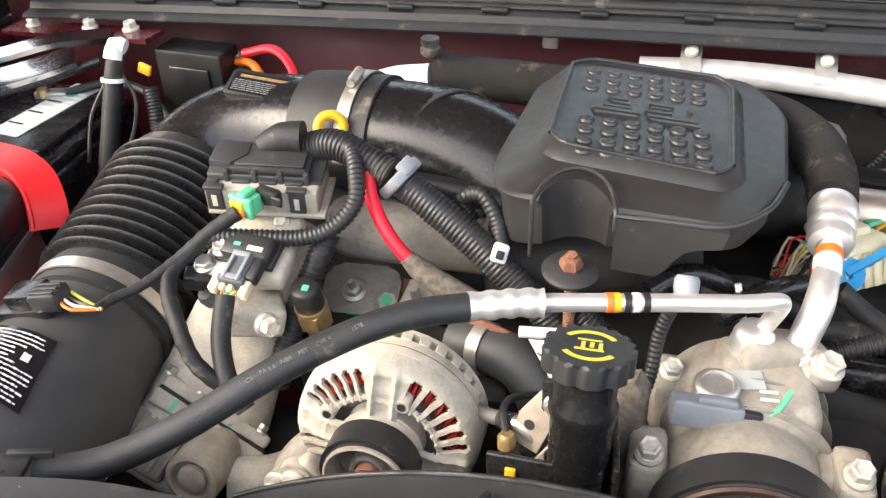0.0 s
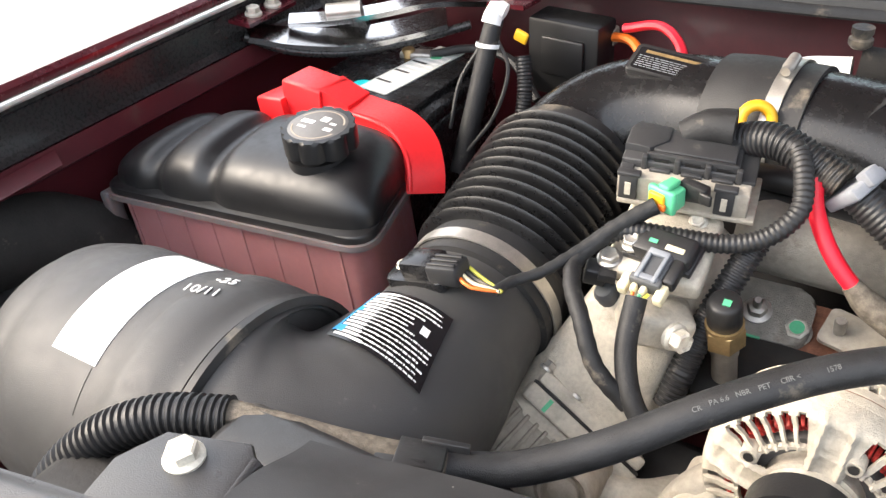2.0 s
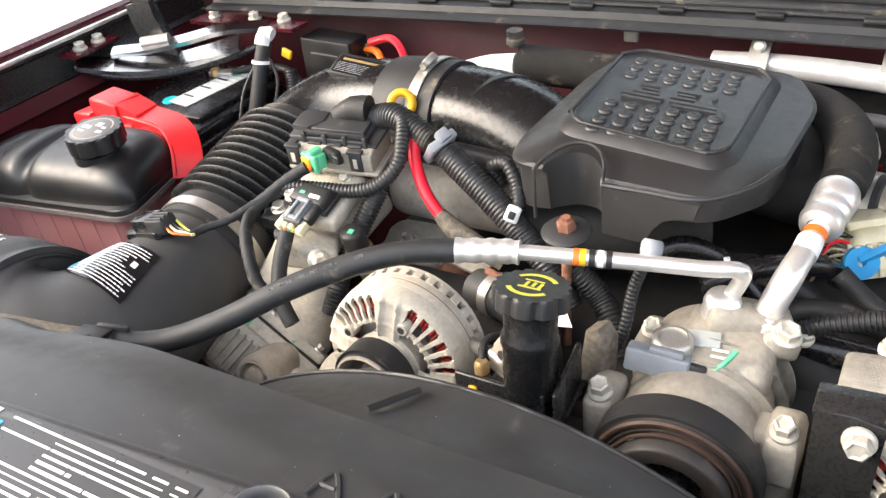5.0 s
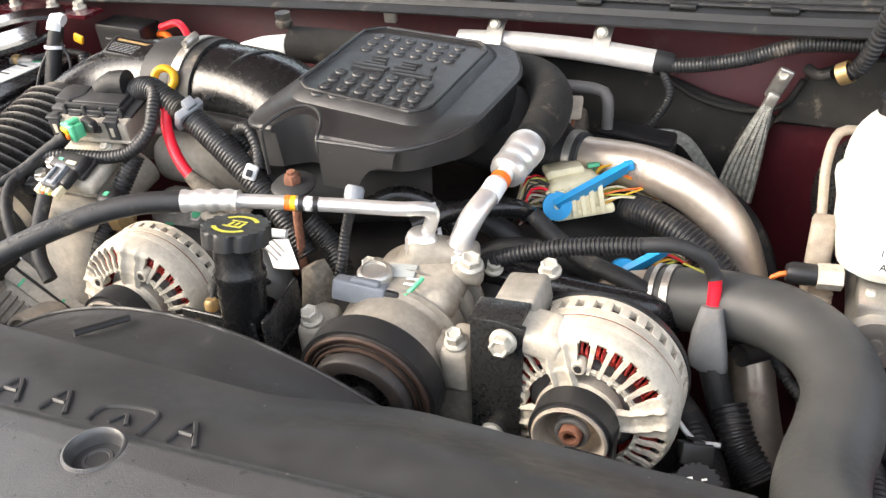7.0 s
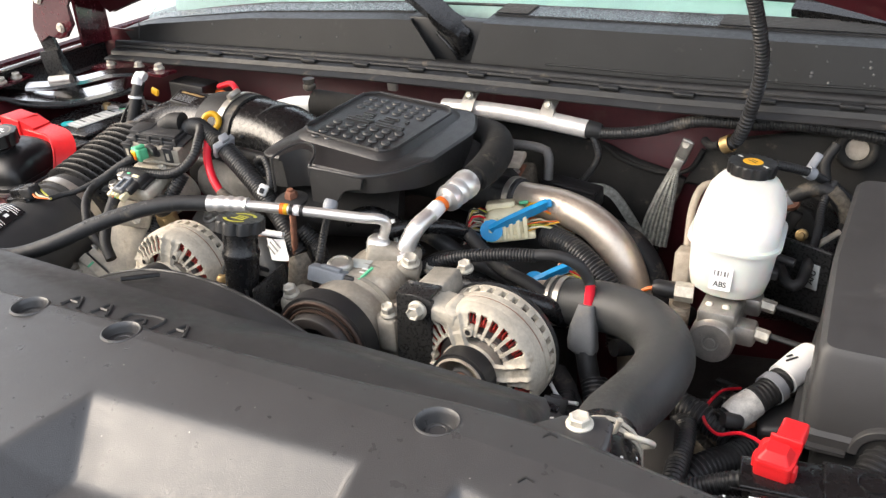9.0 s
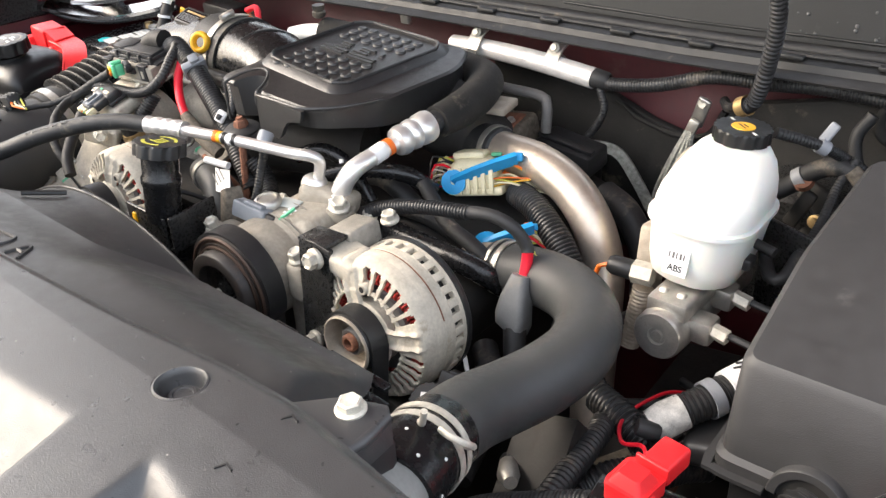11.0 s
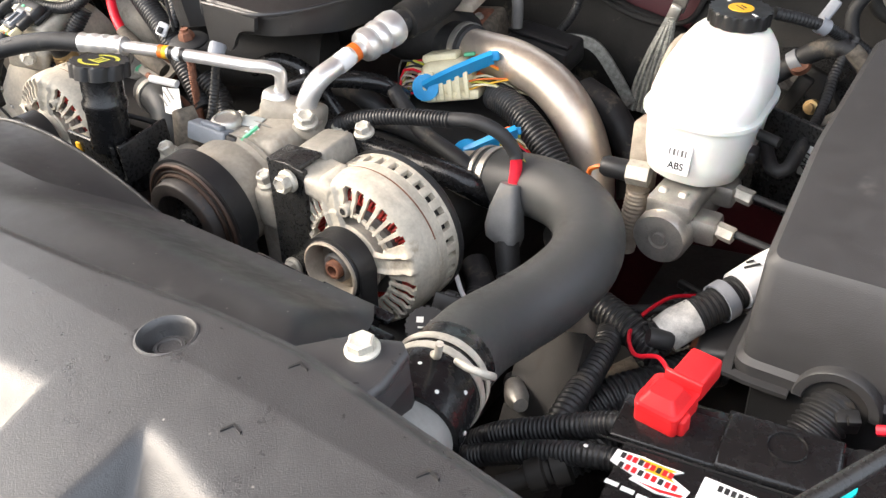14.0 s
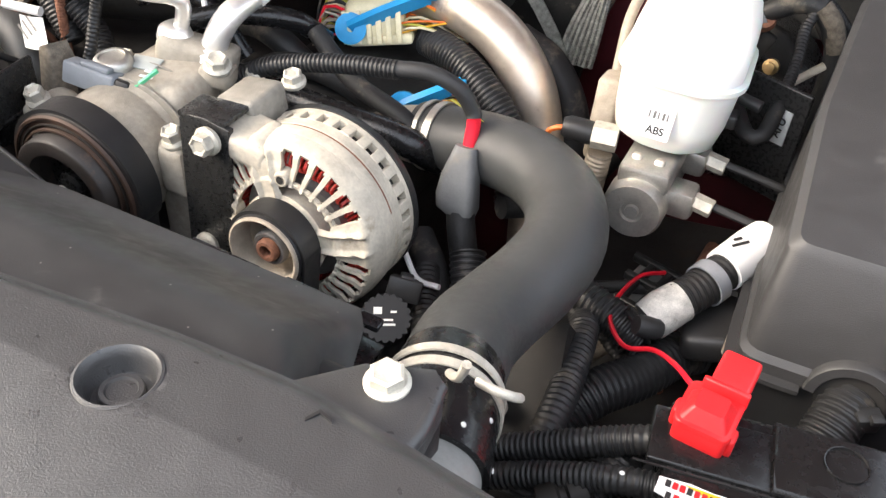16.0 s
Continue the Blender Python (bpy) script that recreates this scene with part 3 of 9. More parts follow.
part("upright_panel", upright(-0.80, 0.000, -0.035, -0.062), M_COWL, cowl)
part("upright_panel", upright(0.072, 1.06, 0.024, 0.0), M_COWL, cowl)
part("panel_joint", sweep([(-0.772, 1.0815, 1.20), (-0.772, 1.087, 1.222), (-0.774, 1.092, 1.238)], 0.0012, 6), M_PRINTK, cowl)
part("panel_notch", rbox((0.030, 1.118, 1.245), (0.19, 0.03, 0.10), bevel=0.004), M_BLACK, cowl, "recess between the two panels")
part("face_ridge", sweep([(x, 1.083, cowl_at(x, 1) + 0.046 - 0.003 * (x - 0.2)) for x in lin(0.22, 1.04, 12)], 0.0022, 8), M_COWL, cowl)


def shelf(x0, x1):
    """The flat top between the upright face and the glass."""
    return sheet(lambda u, v: (x0 + (x1 - x0) * u, 1.131 + 0.056 * v, cowl_at(x0 + (x1 - x0) * u, 2) + 0.001 + 0.004 * v), lin(0, 1, 20), lin(0, 1, 4), 0.004)


part("top_shelf", shelf(-0.82, -0.07), M_COWLTOP, cowl, "wet flat top, its paler tone standing for sky light")
part("top_shelf", shelf(0.166, 0.497), M_COWLTOP, cowl, "wet flat top, its paler tone standing for sky light")
part("grille_base", shelf(0.10, 0.166), M_BLACK, cowl)
part("grille_base", shelf(0.497, 1.06), M_BLACK, cowl)
for x0, x1 in ((0.102, 0.164), (0.500, 1.06)):
    for k in range(8):
        part("grille_slat", sweep([(x, 1.136 + 0.0068 * k, cowl_at(x, 2) + 0.0035 + 0.0005 * k) for x in lin(x0, x1, 6)], 0.0018, 5, 0.05), M_COWL, cowl)
rnd = random.Random(8)
bm = bmesh.new()
for i in range(64):
    x = rnd.uniform(0.50, 0.95) if i % 4 else rnd.uniform(-0.75, 0.95)
    v = rnd.uniform(0.15, 0.92)
    r = rnd.choice((0.0011, 0.0016, 0.0022, 0.0028))
    if -0.10 < x < 0.11:
        continue
    lathe([(r, 0), (r * 0.8, r * 0.4), (r * 0.4, r * 0.6), (0, r * 0.65)], (x, 1.0815 + 0.012 * v, cowl_at(x, 1) + 0.036 + (cowl_at(x, 2) - cowl_at(x, 1) - 0.036) * v), (0, -1, 0.12), 10, bm=bm)
drops = part("rain_bead", bm, M_DROP, cowl, "water drops on the cowl")
drops["kind"] = "stuff"

wind = thing("windscreen", (0.1, 1.3, 1.32), "green-tinted windscreen glass with wet reflections", "windscreen", kind="structure")
part("pane", sheet(lambda u, v: (u, 1.190 + v, cowl_at(u, 2) + 0.004 + 0.62 * v), lin(-0.85, 1.02, 24), lin(0, 1.0, 8), 0.005), M_GLASS, wind)
part("screen_frame", sweep([(x, 1.189, cowl_at(x, 2) + 0.004) for x in lin(-0.80, 1.05, 12)], 0.0025, 8), M_RUBBER, wind)
# dashboard added under the glass; its pale tone replaces the sky's reflection
part("dashboard", rbox((0.09, 1.66, 1.26), (1.8, 0.86, 0.10), (3, 0, 0), bevel=0.03, seg=3), M_DASH, wind, "added dashboard, pale to stand in for sky on the glass")

wiper = thing("windscreen_wiper", (0.05, 1.13, 1.31), "wet black wiper arm and pivot cap on the cowl", "wiper", group="wipers")
part("arm", sweep([(0.052, 1.108, 1.258), (0.045, 1.100, 1.276), (0.015, 1.105, 1.290), (-0.031, 1.125, 1.312), (-0.09, 1.150, 1.335), (-0.17, 1.185, 1.365)], 0.02, 14, flat=(0.020, 0.011), up=(0.1, -0.5, 1)), M_GLOSSB, wiper, smooth=60)
part("pivot_cap", lathe([(0, 0.014), (0.014, 0.012), (0.020, 0.002), (0.020, -0.03), (0.014, -0.05), (0, -0.05)], (0.050, 1.098, 1.268), (0.25, -0.6, 1), 24), M_GLOSSB, wiper)
part("arm_spring", sweep([(0.000, 1.090, 1.272), (0.024, 1.086, 1.254), (0.036, 1.090, 1.236), (0.038, 1.10, 1.220)], 0.0035, 8), M_BLACKPAINT, wiper)
part("blade", sweep([(-0.56, 1.250, 1.300), (-0.30, 1.240, 1.315), (-0.06, 1.235, 1.322), (0.27, 1.245, 1.330), (0.51, 1.255, 1.338)], 0.006, 8), M_RUBBER, wiper, "long black wiper blade")
rnd = random.Random(5)
bm = bmesh.new()
for i in range(26):
    k = rnd.random()
    r = rnd.choice((0.0009, 0.0014, 0.0018))
    lathe([(r, 0), (r * 0.7, r * 0.5), (0, r * 0.7)], Vector((0.040, 1.094, 1.284)).lerp(Vector((-0.09, 1.146, 1.345)), k) + Vector((rnd.uniform(-0.010, 0.010), -0.004, rnd.uniform(-0.004, 0.002))), (0.1, -0.6, 1), 8, bm=bm)
drops = part("rain_bead", bm, M_DROP, wiper, "fine water drops")
drops["kind"] = "stuff"
wiper = thing("windscreen_wiper", (0.66, 1.19, 1.32), "wet black wiper arm resting at the foot of the glass", "wiper", group="wipers")
part("arm", sweep([(0.600, 1.205, 1.330), (0.650, 1.198, 1.328), (0.71, 1.186, 1.324), (0.80, 1.170, 1.318), (0.90, 1.155, 1.312)], 0.01, 12, flat=(0.012, 0.008), up=(0, -0.4, 1)), M_GLOSSB, wiper)
part("blade", sweep([(0.40, 1.225, 1.342), (0.60, 1.220, 1.340), (0.80, 1.212, 1.338), (0.98, 1.205, 1.330)], 0.005, 8), M_RUBBER, wiper)

# open hood above
def hood_edge(x):
    """Height of the hood's rear edge, lower towards its corners."""
    return 1.430 - 0.19 * (x - 0.1) ** 2


hood = thing("hood", (0.1, 1.16, 1.36), "dark red painted hood propped open, seen from below", "hood")
part("inner_panel", sheet(lambda u, v: (u, 1.10 - 0.86 * v, hood_edge(u) + 0.01 + 0.92 * v), lin(-0.86, 1.04, 30), lin(0, 1.0, 14), 0.02), M_MAROOND, hood)
part("hinge_edge", sheet(lambda u, v: (u, 1.085 + 0.02 * v, hood_edge(u) + 0.012 * (1 - v)), lin(-0.86, 1.04, 30), lin(0, 1, 3), 0.008), M_MAROON, hood)
part("hinge_plate", prism([(-0.834, 1.345), (-0.862, 1.275), (-0.866, 1.258), (-0.853, 1.233), (-0.836, 1.240), (-0.822, 1.252), (-0.790, 1.244), (-0.768, 1.250), (-0.740, 1.278), (-0.745, 1.315), (-0.715, 1.352), (-0.70, 1.40), (-0.80, 1.42)], -0.004, 0.004, axis_matrix((0, 0.892, 0), (0, -1, 0)), 0.002), M_MAROON, hood, "dark red hinge plate")
part("hinge_arm", sweep([(-0.850, 0.900, 1.250), (-0.836, 0.905, 1.195), (-0.820, 0.915, 1.135)], 0.01, 8, flat=(0.020, 0.004), up=(0.1, -1, 0)), M_BLACKPAINT, hood, "black lower hinge link")
for x, z in ((-0.825, 1.325), (-0.775, 1.27)):
    hexbolt(hood, (x, 0.886, z), (0, -1, 0), 0.008, 0.006)
part("corner_panel", sheet(lambda u, v: (-0.86 + 0.05 * u, 1.08 - 0.12 * u, 1.19 + 0.02 * u + (0.10 + 0.14 * u) * v), lin(0, 1, 4), lin(0, 1, 4), 0.006), M_MAROON, hood)

# ---------------------------------------------------------------- radiator cover
POCKET_A = [(0.19, 0.086), (0.465, 0.108), (0.497, -0.03), (0.50, -0.5), (0.15, -0.5), (0.170, 0.0)]
POCKET_B = [(0.551, 0.118), (0.565, 0.118), (0.640, 0.100), (0.715, 0.078), (0.86, -0.5), (0.56, -0.5), (0.556, -0.05)]
NOTCH = [(0.95, 0.41), (0.95, 0.03), (0.818, 0.138), (0.808, 0.140), (0.800, 0.147), (0.794, 0.156), (0.795, 0.166), (0.805, 0.181)]
PLUGS = [(-0.313, 0.144), (0.004, 0.168), (0.136, 0.174), (0.502, 0.180)]
BACK = [(-0.64, 0.12), (-0.50, 0.140), (-0.40, 0.156), (-0.30, 0.166), (-0.15, 0.178), (0.0, 0.190), (0.1, 0.196), (0.26, 0.203), (0.39, 0.2105), (0.5, 0.221), (0.58, 0.224), (0.68, 0.212), (0.82, 0.196), (0.95, 0.19)]


def back_edge(x):
    for a, b in zip(BACK, BACK[1:]):
        if x <= b[0]:
            return a[1] + (b[1] - a[1]) * max(0, (x - a[0]) / (b[0] - a[0]))
    return BACK[-1][1]


def inside(poly, x, y, walls):
    """How far into a convex outline a place lies, as a share of each wall's run; negative outside."""
    d = 9.0
    for (ax, ay), (bx, by), w in zip(poly, poly[1:] + poly[:1], walls):
        l = math.hypot(bx - ax, by - ay)
        d = min(d, (-((bx - ax) * (y - ay) - (by - ay) * (x - ax)) / l + 0.003) / w)
    return d


def ramp01(t, e=0.05):
    """A straight ramp from 0 to 1 with short rounded ends."""
    return 0.5 * (t + math.sqrt(t * t + e * e)) - 0.5 * (t - 1 + math.sqrt((t - 1) ** 2 + e * e))


def cover_z(x, y):
    z = 1.2005 - 0.05 * (0.17 - y) if y < 0.17 else 1.2005 - 0.10 * (y - 0.17)
    z += 0.022 * max(0.0, min(x, 0.52) - 0.15) - 0.03 * max(0.0, x - 0.56)
    z -= 0.010 * smooth01((-x - 0.35) / 0.3)
    e = back_edge(x) - y
    z -= 0.006 * (1 - smooth01(e / 0.012))
    z -= 0.042 * ramp01(inside(POCKET_A, x, y, (0.064, 0.022, 0.022, 0.1, 0.05, 0.045)))
    z -= 0.052 * ramp01(inside(POCKET_B, x, y, (0.060, 0.062, 0.062, 0.06, 0.1, 0.034, 0.034)))
    z -= 0.034 * ramp01(inside(NOTCH, x, y, [0.005] * 8))
    for px, py in PLUGS:
        d = math.hypot(x - px, y - py)
        z -= 0.020 * (1 - smooth01((d - 0.0144) / 0.0042))
    return z


cover = thing("radiator_cover", (0.1, 0.1, 1.15), "matte black grained plastic radiator cover with recessed panels", "radiator cover")
us = lin(-0.62, 0.78, 430) + lin(0.7812, 0.835, 46) + lin(0.838, 0.88, 12)
ts = [0] + [0.012 + 0.988 * i / 149 for i in range(150)]


def cover_point(u, t):
    yb = back_edge(u)
    y = yb - t * (yb + 0.34)
    return (u, y, cover_z(u, y) - (0.02 if t == 0 else 0))


ts = [0, 0.0005] + [i / 460 for i in range(1, 68)] + [i / 115 for i in range(17, 116)]
part("shell", sheet(cover_point, us, ts), M_COVER, cover, smooth=60)
for px, py in PLUGS:
    top = (px, py, cover_z(px, py) + 0.0200)
    dish = part("pin_dish", lathe([(0.0210, -0.0012), (0.0203, 0.0004), (0.0190, 0.0008), (0.0178, -0.0004), (0.0166, -0.0050), (0.0156, -0.0125), (0.0142, -0.0140), (0.0, -0.0140)], top, (0, 0.045, 1), 48), M_COVER, cover)
    part("push_pin", lathe([(0.0108, -0.0142), (0.0108, -0.0108), (0.0100, -0.0094), (0.0078, -0.0092), (0.0071, -0.0104), (0, -0.0104)], top, (0, 0.045, 1), 28), M_COVER, dish)
for lx, ly in ((0.593, 0.205), (0.597, 0.147), (0.707, 0.182), (0.712, 0.133)):
    zz = cover_z(lx, ly)
    part("moulded_chevron", prism([(-0.006, -0.002), (0, 0.003), (0.006, -0.002), (0.006, 0.0), (0, 0.005), (-0.006, 0.0)], -0.002, 0.001, pose(lx, ly, zz, 0, 0, 25)), M_BLACK, cover)
# instruction label
lab = part("instruction_label", sheet(lambda u, v: (u, v, cover_z(u, v) + 0.0007), lin(-0.258, -0.040, 20), lin(0.02, 0.166, 12)), M_LABELC, cover, "satin black instruction label with white print")
tm = bars(long_rows(-0.212, -0.046, 0.162, 0.03, 24, 2), pose(0, 0, 0), 1.2012, 0.0006)
for v in tm.verts:
    v.co.z += cover_z(v.co.x, v.co.y) - 1.2005
part("print", tm, M_PRINT, lab)
tm = bars([(-0.2575, -0.2465, 0.092, 0.145)], pose(0, 0, 0), 1.2013, 0.0003)
for v in tm.verts:
    v.co.z += cover_z(v.co.x, v.co.y) - 1.2005
tm2 = bars(text_rows(-0.2455, -0.227, 0.163, 0.03, 26, 5, 0.72), pose(0, 0, 0), 1.2012, 0.0006)
for v in tm2.verts:
    v.co.z += cover_z(v.co.x, v.co.y) - 1.2005
part("print", tm2, M_PRINT, lab)
part("yellow_edge", tm, M_YELLOWP, lab)
tm = bars([(-0.225, -0.216, 0.147, 0.012), (-0.225, -0.216, 0.115, 0.016), (-0.225, -0.216, 0.085, 0.012)], pose(0, 0, 0), 1.2016, 0.0003)
for v in tm.verts:
    v.co.z += cover_z(v.co.x, v.co.y) - 1.2005
part("blue_patch", tm, M_BLUEP, lab)

# fan shroud behind the cover, its arched part and rim
shroud = thing("fan_shroud", (0.1, 0.3, 1.0), "smooth black plastic fan shroud behind the radiator cover", "fan shroud")


def shroud_arch(x):
    return 1.143 - 1.35 * (x - 0.045) ** 2


def shroud_depth(x):
    """How far the shroud's upper panel reaches back."""
    return 0.143 - 0.03 * smooth01((-0.20 - x) / 0.2) + 0.052 * smooth01((x - 0.18) / 0.12) - 0.095 * smooth01((x - 0.535) / 0.045)


def shroud_top(x, y):
    """Height of the shroud's upper panel, which falls off towards the engine."""
    v = (y - 0.14) / shroud_depth(x)
    return 1.1935 - 0.014 * v - (0.012 + 0.034 * smooth01((x - 0.18) / 0.12)) * smooth01((v - 0.55) / 0.45)


part("upper_panel", sheet(lambda u, v: (u, 0.14 + shroud_depth(u) * v, shroud_top(u, 0.14 + shroud_depth(u) * v)), lin(-0.36, 0.60, 90), lin(0, 1, 24), 0.004), M_SHROUD, shroud)
# raised marks along the band, partly under the cover's lip
A_MARK = (((0, 0), (0.25, 1.0), (1.0, 0.1)), ((0.12, 0.5), (0.62, 0.5)))
for lx, ly, w, strokes in ((0.059, 0.199, 0.022, A_MARK), (0.101, 0.202, 0.044, (((0, 0), (0.05, 0.7), (0.92, 1.0), (1.0, 0.0)), ((0.35, 0.15), (0.5, 0.6), (0.68, 0.2)))), (0.167, 0.203, 0.022, A_MARK), (0.014, 0.197, 0.024, A_MARK)):
    for st in strokes:
        pts = [(lx + w * x, ly + 0.024 * y) for x, y in st]
        part("raised_mark", sweep([(x, y, shroud_top(x, y) + 0.0006) for x, y in pts], 0.0020, 6, 0.004), M_SHROUD, shroud)
part("arched_panel", sheet(lambda u, v: (u, 0.24 + 0.125 * v, 1.1730 + (shroud_arch(u) - 1.1730) * smooth01(v * 1.05) - (0.03 if v >= 1 else 0)), lin(-0.20, 0.26, 46), [0, 0.15, 0.3, 0.45, 0.6, 0.75, 0.9, 0.97, 0.99, 1.0], 0.003), M_SHROUD, shroud)
part("rim", sweep([(x, 0.363, shroud_arch(x) + 0.001) for x in lin(-0.19, 0.25, 14)], 0.002, 8), M_BLACK, shroud)
for x0, x1, y, z in ((0.402, 0.455, 0.336, 1.127), (0.476, 0.548, 0.337, 1.124)):
    part("edge_lip", rbox(((x0 + x1) / 2, y, z), (x1 - x0, 0.010, 0.005), (0, 5, 2), 0.0015), M_GLOSSB, shroud)
    part("edge_web", rbox(((x0 + x1) / 2, y - 0.02, z - 0.012), (x1 - x0 + 0.01, 0.034, 0.006), (-8, 5, 2), 0.0015), M_GLOSSB, shroud)
part("seam_rib", sweep([(-0.012, 0.30, 1.160), (0.005, 0.345, 1.147)], 0.003, 6), M_BLACK, shroud)
part("front_wall", sheet(lambda u, v: (u, 0.352, 0.75 + (shroud_arch(u) - 0.76) * v), lin(-0.20, 0.26, 30), lin(0, 1, 4), 0.004), M_BLACK, shroud)
part("lower_wall", rbox((0.1, 0.25, 0.86), (1.05, 0.05, 0.60), bevel=0.01), M_BLACK, shroud)

core = thing("radiator_core", (0.1, 0.16, 0.75), "dark radiator core behind the grille", "radiator")
part("core", rbox((0.1, 0.18, 0.80), (1.25, 0.06, 0.66), bevel=0.01), M_DARK, core)


def mount(p, yaw, label, outline, ridge):
    t = thing("cover_bracket", (p[0], p[1], 1.16), label, "bracket", group="cover brackets")
    m = pose(p[0], p[1], 1.176, 0, 0, yaw)
    part("plate", prism(outline, -0.022, 0.009, m, 0.004), M_COVER, t)
    part("rolled_edge", sweep([m @ Vector(q) for q in ridge], 0.0055, 10), M_COVER, t)
    hexbolt(t, (p[0], p[1], 1.185), (0, -0.05, 1), 0.0095, 0.010, M_BOLT, "bolt", "pale flanged hex bolt")
    return t


mount((-0.400, 0.200), 12, "black plastic bracket with a pale hex bolt", [(-0.040, -0.05), (0.035, -0.05), (0.038, 0.012), (0.030, 0.022), (-0.022, 0.016), (-0.04, -0.01)], [(0.034, -0.05, 0.003), (0.036, 0.012, 0.003)])
mount((0.601, 0.252), -30, "black plastic bracket with a pale hex bolt", [(-0.030, -0.05), (0.034, -0.05), (0.036, -0.008), (0.012, 0.026), (0.003, 0.027), (-0.019, -0.002)], [(0.031, -0.05, 0.003), (0.033, -0.009, 0.003), (0.010, 0.023, 0.003)])

# corner of the cover by the battery, its bolt and the brace rod
corner = thing("support_corner", (0.80, 0.21, 1.10), "black steel radiator support corner with a pale bolt", "support bracket")
part("cup_edge", sweep([(0.815, 0.197, 1.190), (0.805, 0.181, 1.193), (0.795, 0.166, 1.195), (0.794, 0.156, 1.195), (0.800, 0.147, 1.194), (0.808, 0.140, 1.193), (0.830, 0.128, 1.192)], 0.003, 10), M_COVER, corner)
part("plate", prism([(-0.020, -0.020), (0.004, -0.030), (0.10, -0.08), (0.105, 0.0), (0.055, 0.040), (0.022, 0.046), (0.004, 0.030), (-0.012, 0.004)], -0.026, 0, pose(0.811, 0.170, 1.176), 0.002), M_BLACKPAINT, corner)
hexbolt(corner, (0.812, 0.170, 1.177), (-0.03, -0.03, 1), 0.0085, 0.006, M_LABELW, "bolt", "white painted flanged bolt")
brace = thing("brace_rod", (0.838, 0.212, 1.170), "slim black steel brace rod running to the wing", "brace rod")
part("rod", sweep([(0.841, 0.221, 1.186), (0.924, 0.386, 1.190), (1.036, 0.609, 1.195)], 0.0056, 14), M_BLACKPAINT, brace)
part("ferrule", sweep([(0.838, 0.212, 1.184), (0.839, 0.216, 1.185)], 0.0066, 14), M_GREYCAP, brace, "worn grey ferrule")
part("flattened_end", sweep([(0.839, 0.216, 1.185), (0.838, 0.212, 1.184), (0.825, 0.191, 1.179), (0.812, 0.170, 1.177), (0.806, 0.160, 1.177)], 0.01, 10, flat=(0.0105, 0.0016)), M_BLACKPAINT, brace)


# ---------------------------------------------------------------- engine mass below everything
engine = thing("engine_block", (0.06, 0.75, 0.42), "grimy dark engine block with cast valve covers", "engine block")
part("block", rbox((0.06, 0.80, 0.74), (0.52, 0.50, 0.56), bevel=0.04, seg=3), M_DARK, engine)
part("front_case", prism([(-0.30, 0.42), (0.40, 0.42), (0.44, 0.70), (0.46, 0.93), (0.30, 0.965), (0.10, 0.95), (-0.10, 0.955), (-0.25, 0.96), (-0.34, 0.90), (-0.33, 0.60)], -0.02, 0.06, axis_matrix((0.0, 0.53, 0.0), (0, -1, 0)) @ pose(0, 0, 0), 0.01), M_DARK, engine)
part("valve_cover", rbox((-0.20, 0.80, 0.955), (0.20, 0.32, 0.12), (0, -18, 0), 0.03, 3), M_DARK, engine)
part("valve_cover", rbox((0.30, 0.80, 0.98), (0.20, 0.40, 0.10), (0, 18, 0), 0.03, 3), M_DARK, engine)
part("intake_plenum", rbox((-0.125, 0.702, 1.108), (0.21, 0.105, 0.064), (0, 3, 4), 0.026, 4), M_CAST, engine, "grey cast aluminium intake plenum")
part("intake_runner", sweep([(-0.06, 0.66, 1.09), (0.03, 0.70, 1.09), (0.12, 0.74, 1.085)], 0.045, 18), M_DARK, engine)
part("turbo_housing", sweep([(0.02, 0.86, 1.10), (0.10, 0.85, 1.13), (0.19, 0.86, 1.10), (0.22, 0.90, 1.06)], [0.06, 0.065, 0.055, 0.045], 18), M_DARK, engine)
part("bracket_plate", rbox((0.22, 0.88, 1.135), (0.09, 0.05, 0.012), (0, 0, 12), 0.003), M_TAN, engine, "dusty brown steel bracket")
part("bracket_rail", sweep([(0.19, 0.96, 1.13), (0.26, 0.965, 1.128), (0.28, 0.955, 1.12), (0.282, 0.95, 1.08)], 0.008, 10), M_GREYCAP, engine)
for x, y, z in ((-0.06, 0.588, 1.07), (-0.02, 0.56, 1.05)):
    hexbolt(engine, (x, y, z), (0, -0.6, 1), 0.008, 0.012)
part("injector_block", rbox((-0.12, 0.585, 1.020), (0.20, 0.08, 0.04), (12, 0, 0), 0.008), M_DARK, engine)
for i, (x, h) in enumerate(((-0.185, 0.010), (-0.176, 0.013), (-0.167, 0.009), (-0.140, 0.012), (-0.131, 0.010))):
    part("cast_mark", rbox((x, 0.6495, 1.100 + 0.004 * (i % 2)), (0.003, 0.002, h), (0, 20 * (i % 3) - 20, 4), 0.0005), M_CAST, engine)
part("hard_line", sweep([(-0.06, 0.58, 1.09), (-0.03, 0.575, 1.085), (0.0, 0.585, 1.06), (0.0, 0.60, 1.02)], 0.004, 8), M_RUST, engine)
part("dark_wall_block", rbox((0.10, 1.02, 0.90), (0.46, 0.08, 0.26), bevel=0.03), M_DARK, engine)


